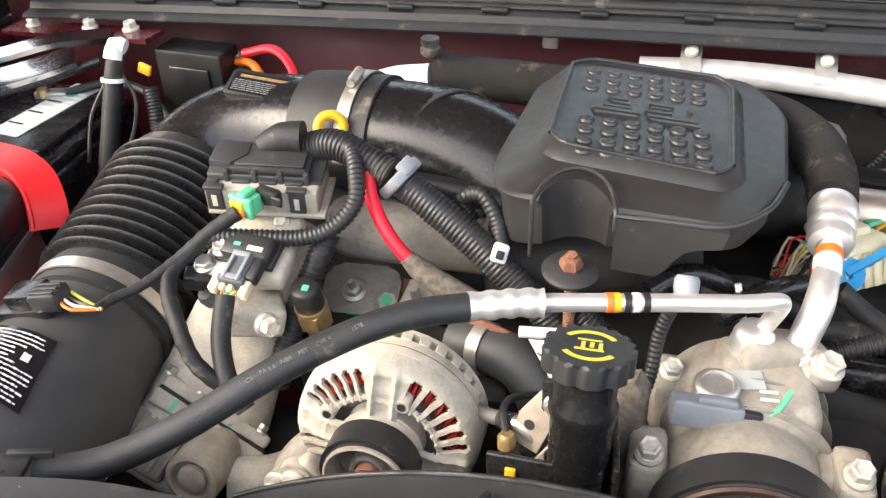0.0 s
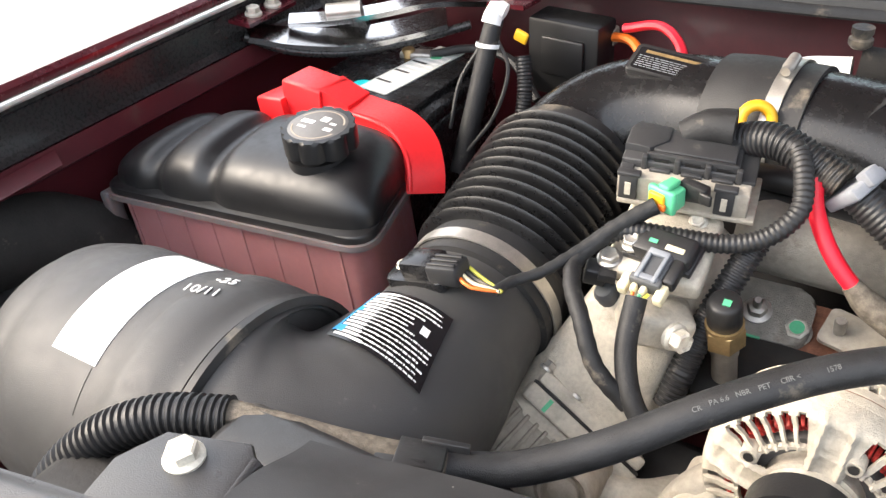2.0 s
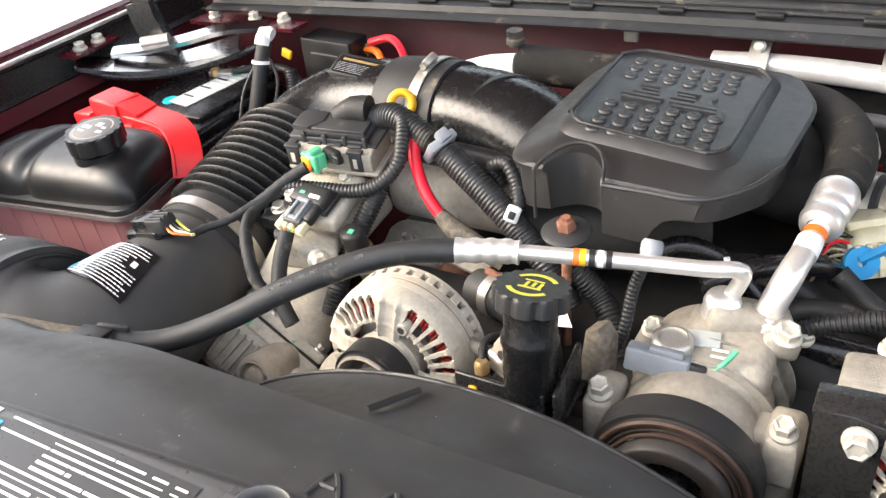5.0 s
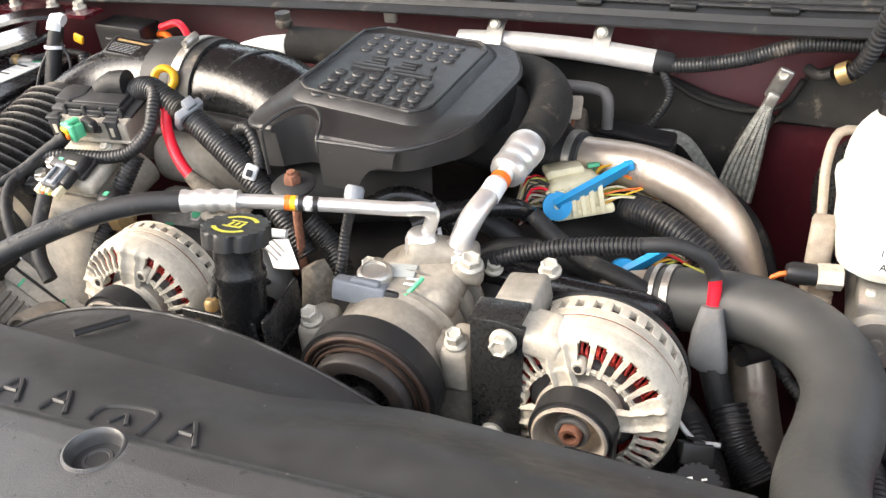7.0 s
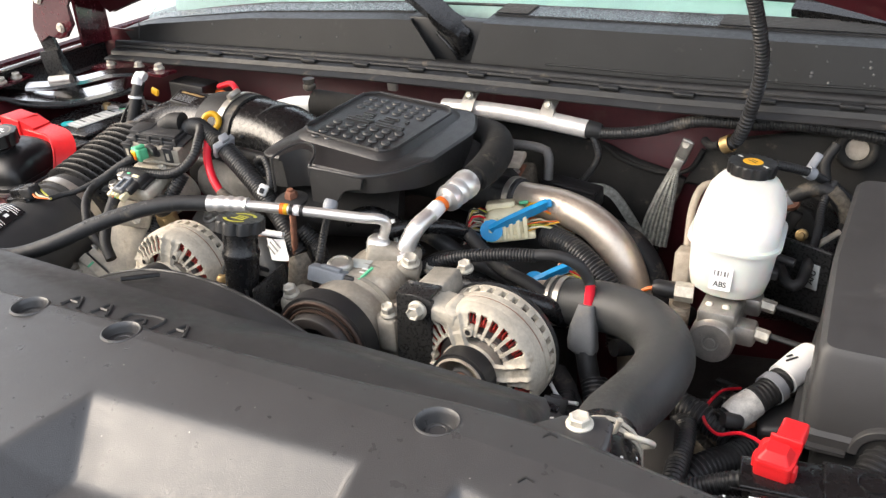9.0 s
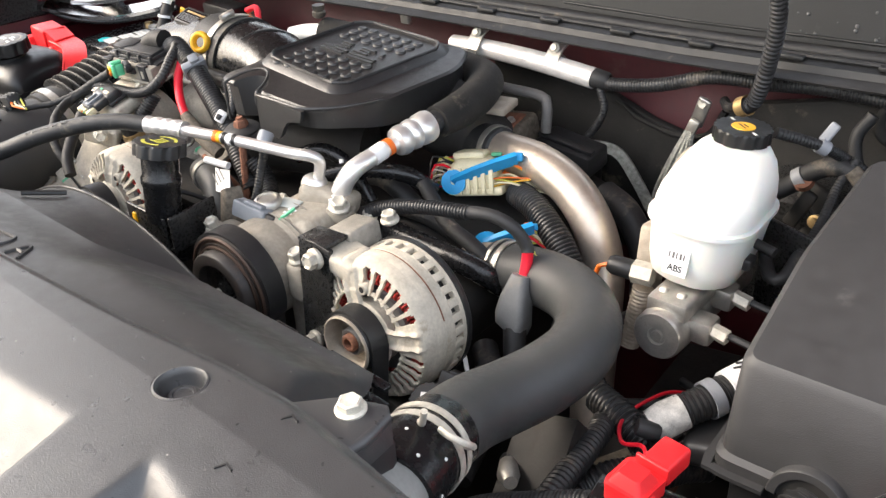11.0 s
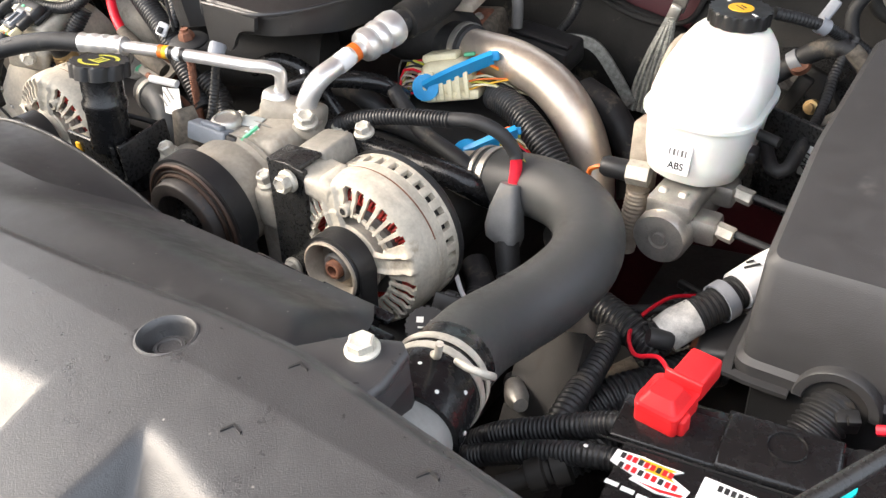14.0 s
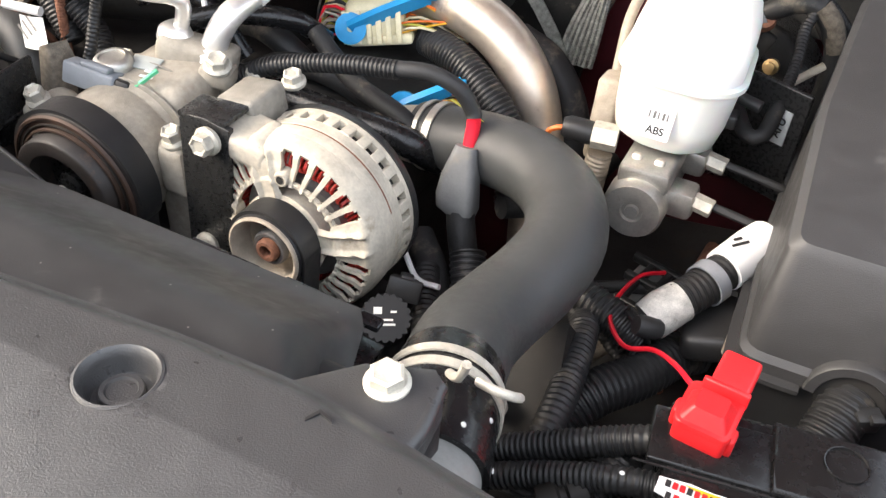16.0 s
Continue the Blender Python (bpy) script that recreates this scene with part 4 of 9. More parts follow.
def ribbed(parent, name, c0, c1, r, count, depth, mat):
    """A bellows: rounded ridges between two places."""
    a, b = Vector(c0), Vector(c1)
    ax = b - a
    L = ax.length
    prof = [(r * 0.90, 0.0)]
    for i in range(count):
        for k, q in ((0.04, -0.40), (0.18, -0.22), (0.30, 0.50), (0.39, 0.88), (0.50, 1.0), (0.61, 0.88), (0.70, 0.50), (0.82, -0.22), (0.96, -0.40)):
            prof.append((r + depth * (q - 0.5), L * (i + k) / count))
    prof.append((r * 0.9, L))
    return part(name, lathe(prof, a, ax, 56), mat, parent)


# ---------------------------------------------------------------- air intake
af = thing("air_filter_canister", (-0.70, 0.322, 0.92), "matte black plastic air filter canister with a white label", "air filter")
AFZ = 1.040
part("canister", lathe([(0, -0.244), (0.050, -0.242), (0.074, -0.236), (0.0945, -0.222), (0.1065, -0.203), (0.1110, -0.184), (0.1125, -0.172), (0.1140, -0.170), (0.1145, -0.142), (0.1150, -0.128), (0.1165, -0.086), (0.1170, -0.06), (0.1205, -0.055), (0.122, -0.045), (0.122, -0.02), (0.118, -0.012), (0.118, 0.0)], (-0.482, 0.322, AFZ), (1, 0, 0), 72), M_CANISTER, af)
part("seam_ring", lathe([(0.116, 0), (0.1225, 0.001), (0.1225, 0.007), (0.116, 0.009)], (-0.478, 0.322, AFZ), (1, 0, 0), 72, closed=True), M_BLACK, af)
lm = lathe([(0.1165, -0.134), (0.1173, -0.134), (0.1160, -0.182), (0.1152, -0.182)], (-0.427, 0.322, AFZ), (1, 0, 0), 40, arc=(56, 124))
part("paper_label", lm, M_LABELW, af, "plain white paper label")
part("recessed_patch", lathe([(0.1163, -0.136), (0.1170, -0.136), (0.1156, -0.184), (0.1150, -0.184)], (-0.427, 0.322, AFZ), (1, 0, 0), 20, arc=(125, 142)), M_CANISTER, af)
for text, x, y in (("-25", -0.526, 0.360), ("10/11", -0.530, 0.338)):
    tilt = math.degrees(math.asin((y - 0.322) / 0.117))
    lettering("marker_scrawl", text, 0.014, pose(x, y, AFZ + math.sqrt(0.1224 ** 2 - (y - 0.322) ** 2) + 0.0002, -tilt, 0, 12), M_PRINT, af, depth=0.0004)
elbow = part("outlet_elbow", sweep([(-0.476, 0.322, AFZ), (-0.455, 0.324, AFZ), (-0.435, 0.335, AFZ + 0.002), (-0.415, 0.365, AFZ + 0.006), (-0.407, 0.42, 1.050), (-0.407, 0.47, 1.054), (-0.408, 0.524, 1.060)],
                                   [0.116, 0.112, 0.103, 0.090, 0.080, 0.071, 0.067], 48, 0.006), M_CANISTER, af, smooth=60)


def on_tube(c, ax, r, ang, along):
    """A frame lying on a tube's skin: local z outwards, y along the tube."""
    a = Vector(ax).normalized()
    side = a.cross(Vector((0, 0, 1))).normalized()
    up = side.cross(a)
    nrm = side * math.sin(radians(ang)) + up * math.cos(radians(ang))
    o = Vector(c) + a * along + nrm * (r(along) if callable(r) else r)
    x = a.cross(nrm)
    m = Matrix((x, a, nrm)).transposed().to_4x4()
    m.translation = o
    return m


def curved_label(parent, name, c, ax, r, a0, a1, l0, l1, mat, label, n=14, twist=0.0):
    """A thin label wrapped on a tube, from angle a0 to a1 and along it from l0 to l1."""
    def f(u, v):
        return on_tube(c, ax, r, u - twist * (v - 0.042), v).translation
    return part(name, sheet(f, lin(a0, a1, n), lin(l0, l1, 6), 0.0), mat, parent, label)


def wrap_bars(rows, c, ax, r, t=0.0004, twist=0.0):
    """Bars (angle0, angle1, along, height) on a tube's skin."""
    bm = bmesh.new()
    for a0, a1, y, h in rows:
        k = max(1, int(abs(a1 - a0) / 6))
        for i in range(k):
            p, q = a0 + (a1 - a0) * i / k, a0 + (a1 - a0) * (i + 1) / k
            vs = [bm.verts.new(on_tube(c, ax, (lambda q: r(q) + t), a - twist * (l - 0.042), l).translation) for a, l in ((p, y - h / 2), (q, y - h / 2), (q, y + h / 2), (p, y + h / 2))]
            bm.faces.new(vs)
    return bm


LC, LA = (-0.413, 0.365, 1.046), (0.09, 1, 0.075)


def LR(l):
    return 0.0926 - 0.185 * l


wl = curved_label(af, "warning_label", LC, LA, LR, -24, 32, 0.006, 0.080, M_LABELB, "black warning label with white print", 14, 190)
rows, faint = [], []
rnd = random.Random(3)
for i in range(15):
    y = 0.0105 + 0.0046 * i
    a, last = -9 + rnd.uniform(0, 2), rnd.uniform(16, 29) if i % 4 == 3 else rnd.uniform(26, 30)
    while a < last:
        w = rnd.choice((0.8, 1.2, 1.9, 2.6, 3.6))
        if not (a + w > 15 and 7 < i < 11):
            rows.append((a, min(a + w, last), y + rnd.uniform(-0.0002, 0.0002), rnd.choice((0.0013, 0.0016, 0.0019))))
        a += w + 0.55
    faint.append((-21, rnd.uniform(-9, -3), y, 0.0030))
part("print", wrap_bars(rows, LC, LA, LR, 0.0004, 190), M_PRINT, wl)
# broad white rows at the left: merged print plus sky glare put in as colour
part("worn_white_print", wrap_bars(faint, LC, LA, LR, 0.0004, 190), M_LABELW, wl)
part("book_mark", wrap_bars([(19, 24, 0.052, 0.008)], LC, LA, LR, 0.0005, 190), M_PRINT, wl)
part("blue_stripe", wrap_bars([(-23.6, -22, 0.045, 0.064), (-22, -17, 0.018, 0.008), (-22, -18, 0.048, 0.006)], LC, LA, LR, 0.0006, 190), M_BLUEP, wl)

maf = thing("airflow_sensor", (-0.43, 0.47, 1.13), "black plastic airflow sensor on the intake tube", "sensor")
m = on_tube((-0.407, 0.49, 1.056), (0, 1, 0.06), 0.0700, -14, -0.012)
part("base_plate", prism(rounded(0.060, 0.034, 0.008), -0.004, 0.005, m, 0.0015), M_GLOSSB, maf)
part("housing", rbox((0.004, 0.0, 0.011), (0.034, 0.026, 0.016), bevel=0.003, m=m), M_GLOSSB, maf)
part("plug", rbox((0.030, -0.004, 0.010), (0.030, 0.022, 0.018), bevel=0.003, m=m), M_BLACK, maf)
for k in (-0.006, 0.0, 0.006):
    part("plug_rib", rbox((0.030, -0.004 + k, 0.0195), (0.026, 0.003, 0.002), bevel=0.0005, m=m), M_BLACK, maf)
hexbolt(maf, (m @ Vector((-0.023, 0.004, 0.004))).to_tuple(), (m.to_3x3() @ Vector((0, 0, 1))).to_tuple(), 0.005, 0.005)
for i, col in enumerate((M_ORANGE, M_CREAM, M_RUBBER, M_YELLOWP)):
    a = m @ Vector((0.044, -0.010 + i * 0.005, 0.008))
    part("lead", sweep([a, a + Vector((0.012, -0.004, -0.002)), (-0.352 + 0.001 * i, 0.468, 1.136)], 0.0016, 6), col, maf)

bel = thing("intake_bellows", (-0.41, 0.54, 1.0), "ribbed black rubber intake bellows", "intake hose")
part("cuff", lathe([(0.066, -0.012), (0.0725, -0.010), (0.0735, 0.022), (0.072, 0.030), (0.072, 0.034)], (-0.408, 0.530, 1.0605), (-0.01, 1, 0.13), 56), M_RUBBER, bel)
ribbed(bel, "bellows", (-0.4085, 0.560, 1.064), (-0.414, 0.716, 1.096), 0.0765, 11, 0.014, M_BELLOWS)
clamp_band(bel, (-0.408, 0.536, 1.0612), (-0.01, 1, 0.13), 0.0740, 0.013, M_STEEL, -28)
part("end_cuff", lathe([(0.066, 0), (0.074, 0.002), (0.074, 0.016), (0.067, 0.022)], (-0.4142, 0.714, 1.0956), (0.02, 1, 0.17), 48), M_RUBBER, bel)

duct = thing("intake_duct", (-0.34, 0.79, 1.06), "satin black plastic intake duct curving to the turbo", "intake duct")
part("bend", sweep([(-0.414, 0.716, 1.096), (-0.412, 0.755, 1.108), (-0.385, 0.785, 1.124), (-0.335, 0.797, 1.138), (-0.27, 0.793, 1.147), (-0.222, 0.787, 1.150)], [0.066, 0.066, 0.066, 0.065, 0.064, 0.064], 44, 0.007), M_GLOSSB, duct, smooth=60)
part("rubber_cuff", sweep([(-0.283, 0.794, 1.1465), (-0.25, 0.790, 1.149), (-0.195, 0.784, 1.151)], [0.0675, 0.0695, 0.0695], 44), M_RUBBER, duct)
part("turbo_pipe", sweep([(-0.198, 0.784, 1.151), (-0.15, 0.778, 1.150), (-0.10, 0.768, 1.143), (-0.05, 0.752, 1.125), (0.0, 0.74, 1.10)], [0.0655, 0.0665, 0.067, 0.067, 0.066], 44, 0.007), M_GLOSSB, duct)
clamp_band(duct, (-0.222, 0.787, 1.1505), (1, -0.1, 0.03), 0.0700, 0.014, M_STEEL, 100)
clamp_band(duct, (-0.128, 0.772, 1.146), (1, -0.75, 0.1), 0.0690, 0.010, M_BLACK)
part("moulded_pin", lathe([(0.003, 0), (0.003, 0.012), (0, 0.012)], (-0.178, 0.722, 1.172), (0.8, -0.5, 0.4), 10), M_BLACK, duct)
m = pose(-0.334, 0.782, 1.199, 24, 3, -4)
lp = part("label_plate", prism(rounded(0.082, 0.036, 0.004), -0.010, 0.0045, m, 0.0015), M_BLACK, duct)
part("label", prism(rounded(0.074, 0.028, 0.003), 0.0045, 0.0050, m), M_LABELB, lp, "black label with white print")
part("print", bars(text_rows(-0.034, 0.034, 0.004, -0.012, 6, 8, 0.28), m, 0.0051), M_LGREY, lp)
part("yellow_strip", bars([(-0.030, 0.032, 0.009, 0.0035)], m, 0.0051), M_BRASS, lp)
ring = thing("dipstick_ring", (-0.236, 0.735, 1.16), "yellow plastic oil dipstick pull ring", "dipstick")
part("ring", lathe([(0.0130 + 0.0050 * math.cos(radians(a)), 0.0065 * math.sin(radians(a))) for a in range(0, 360, 30)], (-0.236, 0.722, 1.192), (0.35, -0.8, 0.35), 30, closed=True), M_YELLOW, ring)
part("stem", sweep([(-0.236, 0.722, 1.184), (-0.237, 0.720, 1.15), (-0.24, 0.715, 1.08)], 0.0035, 8), M_DARK, ring)

# ---------------------------------------------------------------- coolant reservoir
tank = thing("coolant_reservoir", (-0.68, 0.59, 0.90), "pink coolant reservoir with a black domed top and screw cap", "coolant tank")


def seam_z(x):
    return 1.056 + (x + 0.887) * 0.105


def tank_top(u, v):
    w = (1 - abs(2 * u - 1) ** 5) ** 0.35 if 0 < u < 1 else 0
    g = 1.0
    for k, d in ((0.22, 0.30), (0.45, 0.26)):
        g -= d * math.exp(-((u - k) / 0.040) ** 2)
    hump = (0.044 + 0.012 * smooth01(u / 0.45)) * w * g
    half = 0.076 * (0.55 + 0.45 * w) * (1 - 0.35 * (1 - g))
    a = math.pi * v
    c = math.cos(a)
    y = 0.594 - half * math.copysign(abs(c) ** 0.75, c)
    x = -0.887 + (0.350 - 0.30 * (y - 0.594)) * u
    return (x, y, seam_z(x) + 0.008 + hump * max(0, math.sin(a)) ** 0.62)


part("domed_top", sheet(tank_top, [0.0, 0.004, 0.015, 0.03] + lin(0.05, 0.95, 60) + [0.97, 0.985, 0.996, 1.0], [0, 0.01, 0.03, 0.06] + lin(0.1, 0.9, 18) + [0.94, 0.97, 0.99, 1]), M_COOLB, tank, smooth=80)
m = Matrix.Translation((-0.714, 0.594, seam_z(-0.714))) @ pose(0, 0, 0, 0, -6.0, 0)


def tank_loop(grow):
    pts = [(-0.174 - grow, -0.081 - grow), (0.203 + grow, -0.081 - grow), (0.154 + grow, 0.081 + grow), (-0.174 - grow, 0.081 + grow)]
    return [(p.x, p.y) for p in round_loop(pts, 0.036, 6)]


part("black_flange", prism(tank_loop(0.002), 0.001, 0.009, m, 0.002), M_COOLB, tank)
part("clear_flange", prism(tank_loop(0.005), -0.005, 0.001, m), M_TANKLIP, tank)
part("body", prism(tank_loop(-0.006), -0.16, -0.005, m), M_PINK, tank, "pink coolant showing through the plastic")
for i in range(8):
    part("rib", rbox((-0.140 + i * 0.043, -0.0752, -0.085), (0.003, 0.0012, 0.15), bevel=0.0003, m=m), M_PINK, tank)
part("corner_tab", rbox((-0.172, -0.075, -0.03), (0.014, 0.018, 0.06), bevel=0.004, m=m), M_TANKLIP, tank)
part("neck", lathe([(0.030, -0.02), (0.030, 0.010), (0, 0.010)], (-0.603, 0.566, 1.140), (0, -0.05, 1), 30), M_COOLB, tank)


def lobed_cap(parent, c, r, h, axis, lobes, mat, depth=0.10, name="cap", label=""):
    m = axis_matrix(c, axis)
    pts = []
    for i in range(lobes * 8):
        a = 2 * math.pi * i / (lobes * 8)
        s = math.cos(a * lobes)
        pts.append((r * (1 - depth * max(0, s) ** 2) * math.cos(a), r * (1 - depth * max(0, s) ** 2) * math.sin(a)))
    return part(name, prism(pts, 0, h, m, r * 0.10), mat, parent, label), m


cap, m = lobed_cap(tank, (-0.601, 0.570, 1.155), 0.0365, 0.022, (0.0, -0.06, 1), 8, M_COOLB, 0.11, label="black ribbed screw cap")
part("cap_disc", lathe([(0, 0.0222), (0.029, 0.0222), (0.030, 0.0215)], m.translation, m.to_3x3() @ Vector((0, 0, 1)), 30), M_GREYCAP, cap, "worn grey printed disc")
for arc in ((20, 160), (200, 340)):
    part("cap_print", lathe([(0.0245, 0.0224), (0.0262, 0.0224)], m.translation, m.to_3x3() @ Vector((0, 0, 1)), 24, arc=arc), M_TAN, cap)
part("cap_symbol", bars([(-0.020, -0.006, 0.002, 0.006), (-0.003, 0.006, 0.011, 0.008), (0.010, 0.019, -0.004, 0.005), (-0.018, -0.009, -0.008, 0.003), (0.010, 0.017, 0.006, 0.003)], m, 0.0222), M_PRINT, cap, "white warning symbols")

# ---------------------------------------------------------------- battery behind the reservoir, and its red cover
bat = thing("battery", (-0.73, 0.84, 0.88), "black car battery with a grey printed label strip", "battery")
part("case", rbox((-0.735, 0.835, 0.965), (0.21, 0.27, 0.19), bevel=0.008), M_GLOSSB, bat)
part("lid", rbox((-0.735, 0.835, 1.066), (0.205, 0.265, 0.022), bevel=0.006), M_GLOSSB, bat)
part("lid_bar", rbox((-0.725, 0.880, 1.080), (0.15, 0.19, 0.012), bevel=0.004), M_GLOSSB, bat)
m = pose(-0.712, 0.893, 1.0875, 0, 0, -8)
st = part("label_strip", prism(rounded(0.046, 0.160, 0.003), -0.001, 0.0006, m), M_LABELS, bat, "grey label strip with small print")
part("print", bars([(-0.018, 0.018, -0.07 + 0.012 * i, 0.005) for i in range(11)], m, 0.0008), M_PRINT, st)
for i in range(4):
    part("dark_print", bars([(-0.020, 0.004, -0.05 + 0.035 * i, 0.004)], m, 0.0010), M_PRINTK, st)
part("green_mark", lathe([(0, 0.0012), (0.008, 0.0012), (0.008, 0)], m @ Vector((0.0, 0.045, 0)), (0, 0, 1), 16), M_GREEN, st)
part("sticker", lathe([(0, 0.002), (0.013, 0.002), (0.014, 0)], (-0.747, 0.824, 1.086), (0, 0, 1), 20), M_TEAL, bat, "round teal sticker")
part("terminal", lathe([(0.009, 0), (0.009, 0.018), (0.007, 0.020), (0, 0.020)], (-0.745, 0.93, 1.078), (0, 0, 1), 16), M_BRASS, bat)
part("terminal_clamp", rbox((-0.735, 0.935, 1.088), (0.045, 0.020, 0.012), (0, 0, 15), 0.003), M_STEEL, bat)
wire("battery_cable", [(-0.715, 0.94, 1.09), (-0.66, 0.96, 1.10), (-0.60, 0.955, 1.095), (-0.55, 0.93, 1.06)], 0.006, M_RUBBER, "thick black battery cable", "cable")

rc = thing("fuse_link_cover", (-0.65, 0.69, 1.08), "bright red plastic cover over the battery fuse links", "terminal cover")
RIB = [(-0.722, 0.700, 1.136), (-0.680, 0.699, 1.136), (-0.636, 0.694, 1.136), (-0.592, 0.681, 1.139), (-0.558, 0.663, 1.134), (-0.541, 0.648, 1.119), (-0.535, 0.638, 1.099)]
part("arched_cover", sweep([(x, y, z - 0.016) for x, y, z in RIB], 0.02, 8, step=0.006, flat=(0.020, 0.016), up=(0.35, -0.1, 1)), M_REDP, rc, smooth=35)
part("edge_rib", sweep([(x - 0.001, y - 0.020, z - 0.004) for x, y, z in RIB[1:]], 0.0026, 8), M_REDP, rc)
part("block", prism([(-0.030, -0.024), (0.026, -0.024), (0.030, 0.020), (-0.030, 0.022)], -0.026, 0.017, pose(-0.713, 0.700, 1.136, 0, 3, -4), 0.005), M_REDP, rc)
part("step_ramp", shell([[Vector(q) for q in l] for l in (((-0.690, 0.678, 1.110), (-0.690, 0.720, 1.110), (-0.690, 0.720, 1.151), (-0.690, 0.678, 1.151)), ((-0.652, 0.677, 1.110), (-0.652, 0.717, 1.110), (-0.652, 0.717, 1.139), (-0.652, 0.677, 1.139)))]), M_REDP, rc, smooth=20)
part("side_tab", prism([(-0.020, -0.022), (0.022, -0.024), (0.022, 0.020), (-0.014, 0.018)], -0.034, 0.002, pose(-0.762, 0.694, 1.128, 0, -8, -4), 0.004), M_REDP, rc)
for i, (x, y, z) in enumerate(((-0.672, 0.676, 1.118), (-0.636, 0.673, 1.118), (-0.595, 0.660, 1.119), (-0.566, 0.645, 1.110), (-0.550, 0.630, 1.086))):
    part("latch", rbox((x, y, z), (0.016, 0.006, 0.010), (0, 10 * i, -9 * i), 0.002), M_REDP, rc)

# ---------------------------------------------------------------- hood hinge at the back corner
hg = thing("hinge_strap", (-0.78, 0.90, 1.10), "scuffed black and bright steel hood hinge", "hinge")
part("curved_strap", sweep([(-0.895, 0.785, 1.148), (-0.865, 0.822, 1.132), (-0.80, 0.872, 1.122), (-0.74, 0.915, 1.130), (-0.69, 0.945, 1.143)], 0.01, 8, flat=(0.020, 0.004), up=(0, -0.35, 1)), M_CHROME, hg)
part("inner_strap", sweep([(-0.865, 0.835, 1.150), (-0.815, 0.868, 1.150), (-0.76, 0.900, 1.158), (-0.70, 0.930, 1.170), (-0.64, 0.965, 1.168)], 0.01, 8, flat=(0.011, 0.004), up=(0, -0.35, 1)), M_CHROME, hg)
part("lower_edge", sweep([(-0.895, 0.78, 1.143), (-0.85, 0.815, 1.118), (-0.79, 0.865, 1.108), (-0.72, 0.92, 1.118), (-0.66, 0.955, 1.135)], 0.006, 10), M_BLACKPAINT, hg)
part("link_foot", sweep([(-0.838, 0.893, 1.215), (-0.832, 0.892, 1.185), (-0.818, 0.893, 1.150), (-0.806, 0.900, 1.120)], 0.01, 10, flat=(0.024, 0.006), up=(0.15, -1, 0.1)), M_BLACKPAINT, hg, "broad black hinge link")
part("pivot_sleeve", sweep([(-0.825, 0.866, 1.157), (-0.785, 0.888, 1.160)], 0.011, 14), M_STEEL, hg, "pale pivot sleeve")
hp = thing("hinge_plate", (-0.70, 1.0, 1.15), "dark red painted hinge plate with three bolts", "hinge plate")
part("plate", prism([(-0.13, -0.022), (0.125, -0.030), (0.125, 0.010), (-0.13, 0.028)], -0.004, 0.002, pose(-0.70, 0.990, 1.1625, 0, -4, -6)), M_MAROON, hp)
for p in ((-0.790, 1.004, 1.158), (-0.690, 0.992, 1.166), (-0.622, 0.984, 1.171)):
    hexbolt(hp, p, (0, -0.1, 1), 0.009, 0.012)
fp = thing("fender_plate", (-0.90, 0.81, 1.16), "dark red bolted plate on the wing rail", "hinge plate")
part("plate", prism([(-0.012, -0.05), (0.018, -0.045), (0.018, 0.05), (-0.012, 0.05)], -0.003, 0.002, pose(-0.892, 0.815, 1.166, 0, 8, 2)), M_MAROON, fp)
for y in (0.797, 0.834):
    hexbolt(fp, (-0.889, y, 1.168), (0.1, 0, 1), 0.009, 0.011)

# post with taped wires, relay box, back-corner cables
post = thing("wiring_post", (-0.60, 0.83, 1.02), "taped grey conduit post with a white tip and cable ties", "wiring post")
part("tube", sweep([(-0.600, 0.815, 1.00), (-0.597, 0.85, 1.07), (-0.594, 0.885, 1.145), (-0.593, 0.900, 1.172)], [0.013, 0.0125, 0.012, 0.011], 14), M_TAPE, post)
part("tip", sweep([(-0.595, 0.895, 1.166), (-0.592, 0.903, 1.182), (-0.580, 0.905, 1.180)], [0.013, 0.012, 0.009], 12), M_LABELW, post, "dirty white tip")
clamp_band(post, (-0.594, 0.884, 1.143), (0, 0.3, 1), 0.0135, 0.005, M_LABELW, name="cable_tie")
part("thin_wire", sweep([(-0.585, 0.89, 1.15), (-0.562, 0.875, 1.12), (-0.568, 0.85, 1.07), (-0.59, 0.82, 1.03)], 0.0025, 6), M_RUBBER, post)
part("thin_wire", sweep([(-0.604, 0.88, 1.14), (-0.622, 0.86, 1.10), (-0.620, 0.83, 1.05)], 0.0025, 6), M_RUBBER, post)
part("amber_tab", rbox((-0.560, 0.905, 1.152), (0.018, 0.006, 0.015), (0, 20, 0), 0.003), M_YELLOW, post, "amber plastic tab")
rb = thing("relay_box", (-0.535, 0.97, 1.05), "black plastic relay box by the firewall", "relay box")
part("box", rbox((-0.530, 0.985, 1.105), (0.10, 0.05, 0.10), (0, 0, -4), 0.005), M_COOLB, rb)
part("lid_pad", rbox((-0.53, 0.958, 1.11), (0.06, 0.006, 0.05), (0, 0, -4), 0.003), M_COOLB, rb)
loom("wiring_loom", [(-0.555, 0.90, 1.13), (-0.545, 0.885, 1.09), (-0.54, 0.86, 1.04)], 0.010, "black corrugated conduit by the relay box")
wire("red_cable", [(-0.46, 0.985, 1.15), (-0.41, 0.97, 1.165), (-0.375, 0.945, 1.150), (-0.37, 0.93, 1.11)], 0.006, M_REDW, "red battery cable along the firewall", "cable")
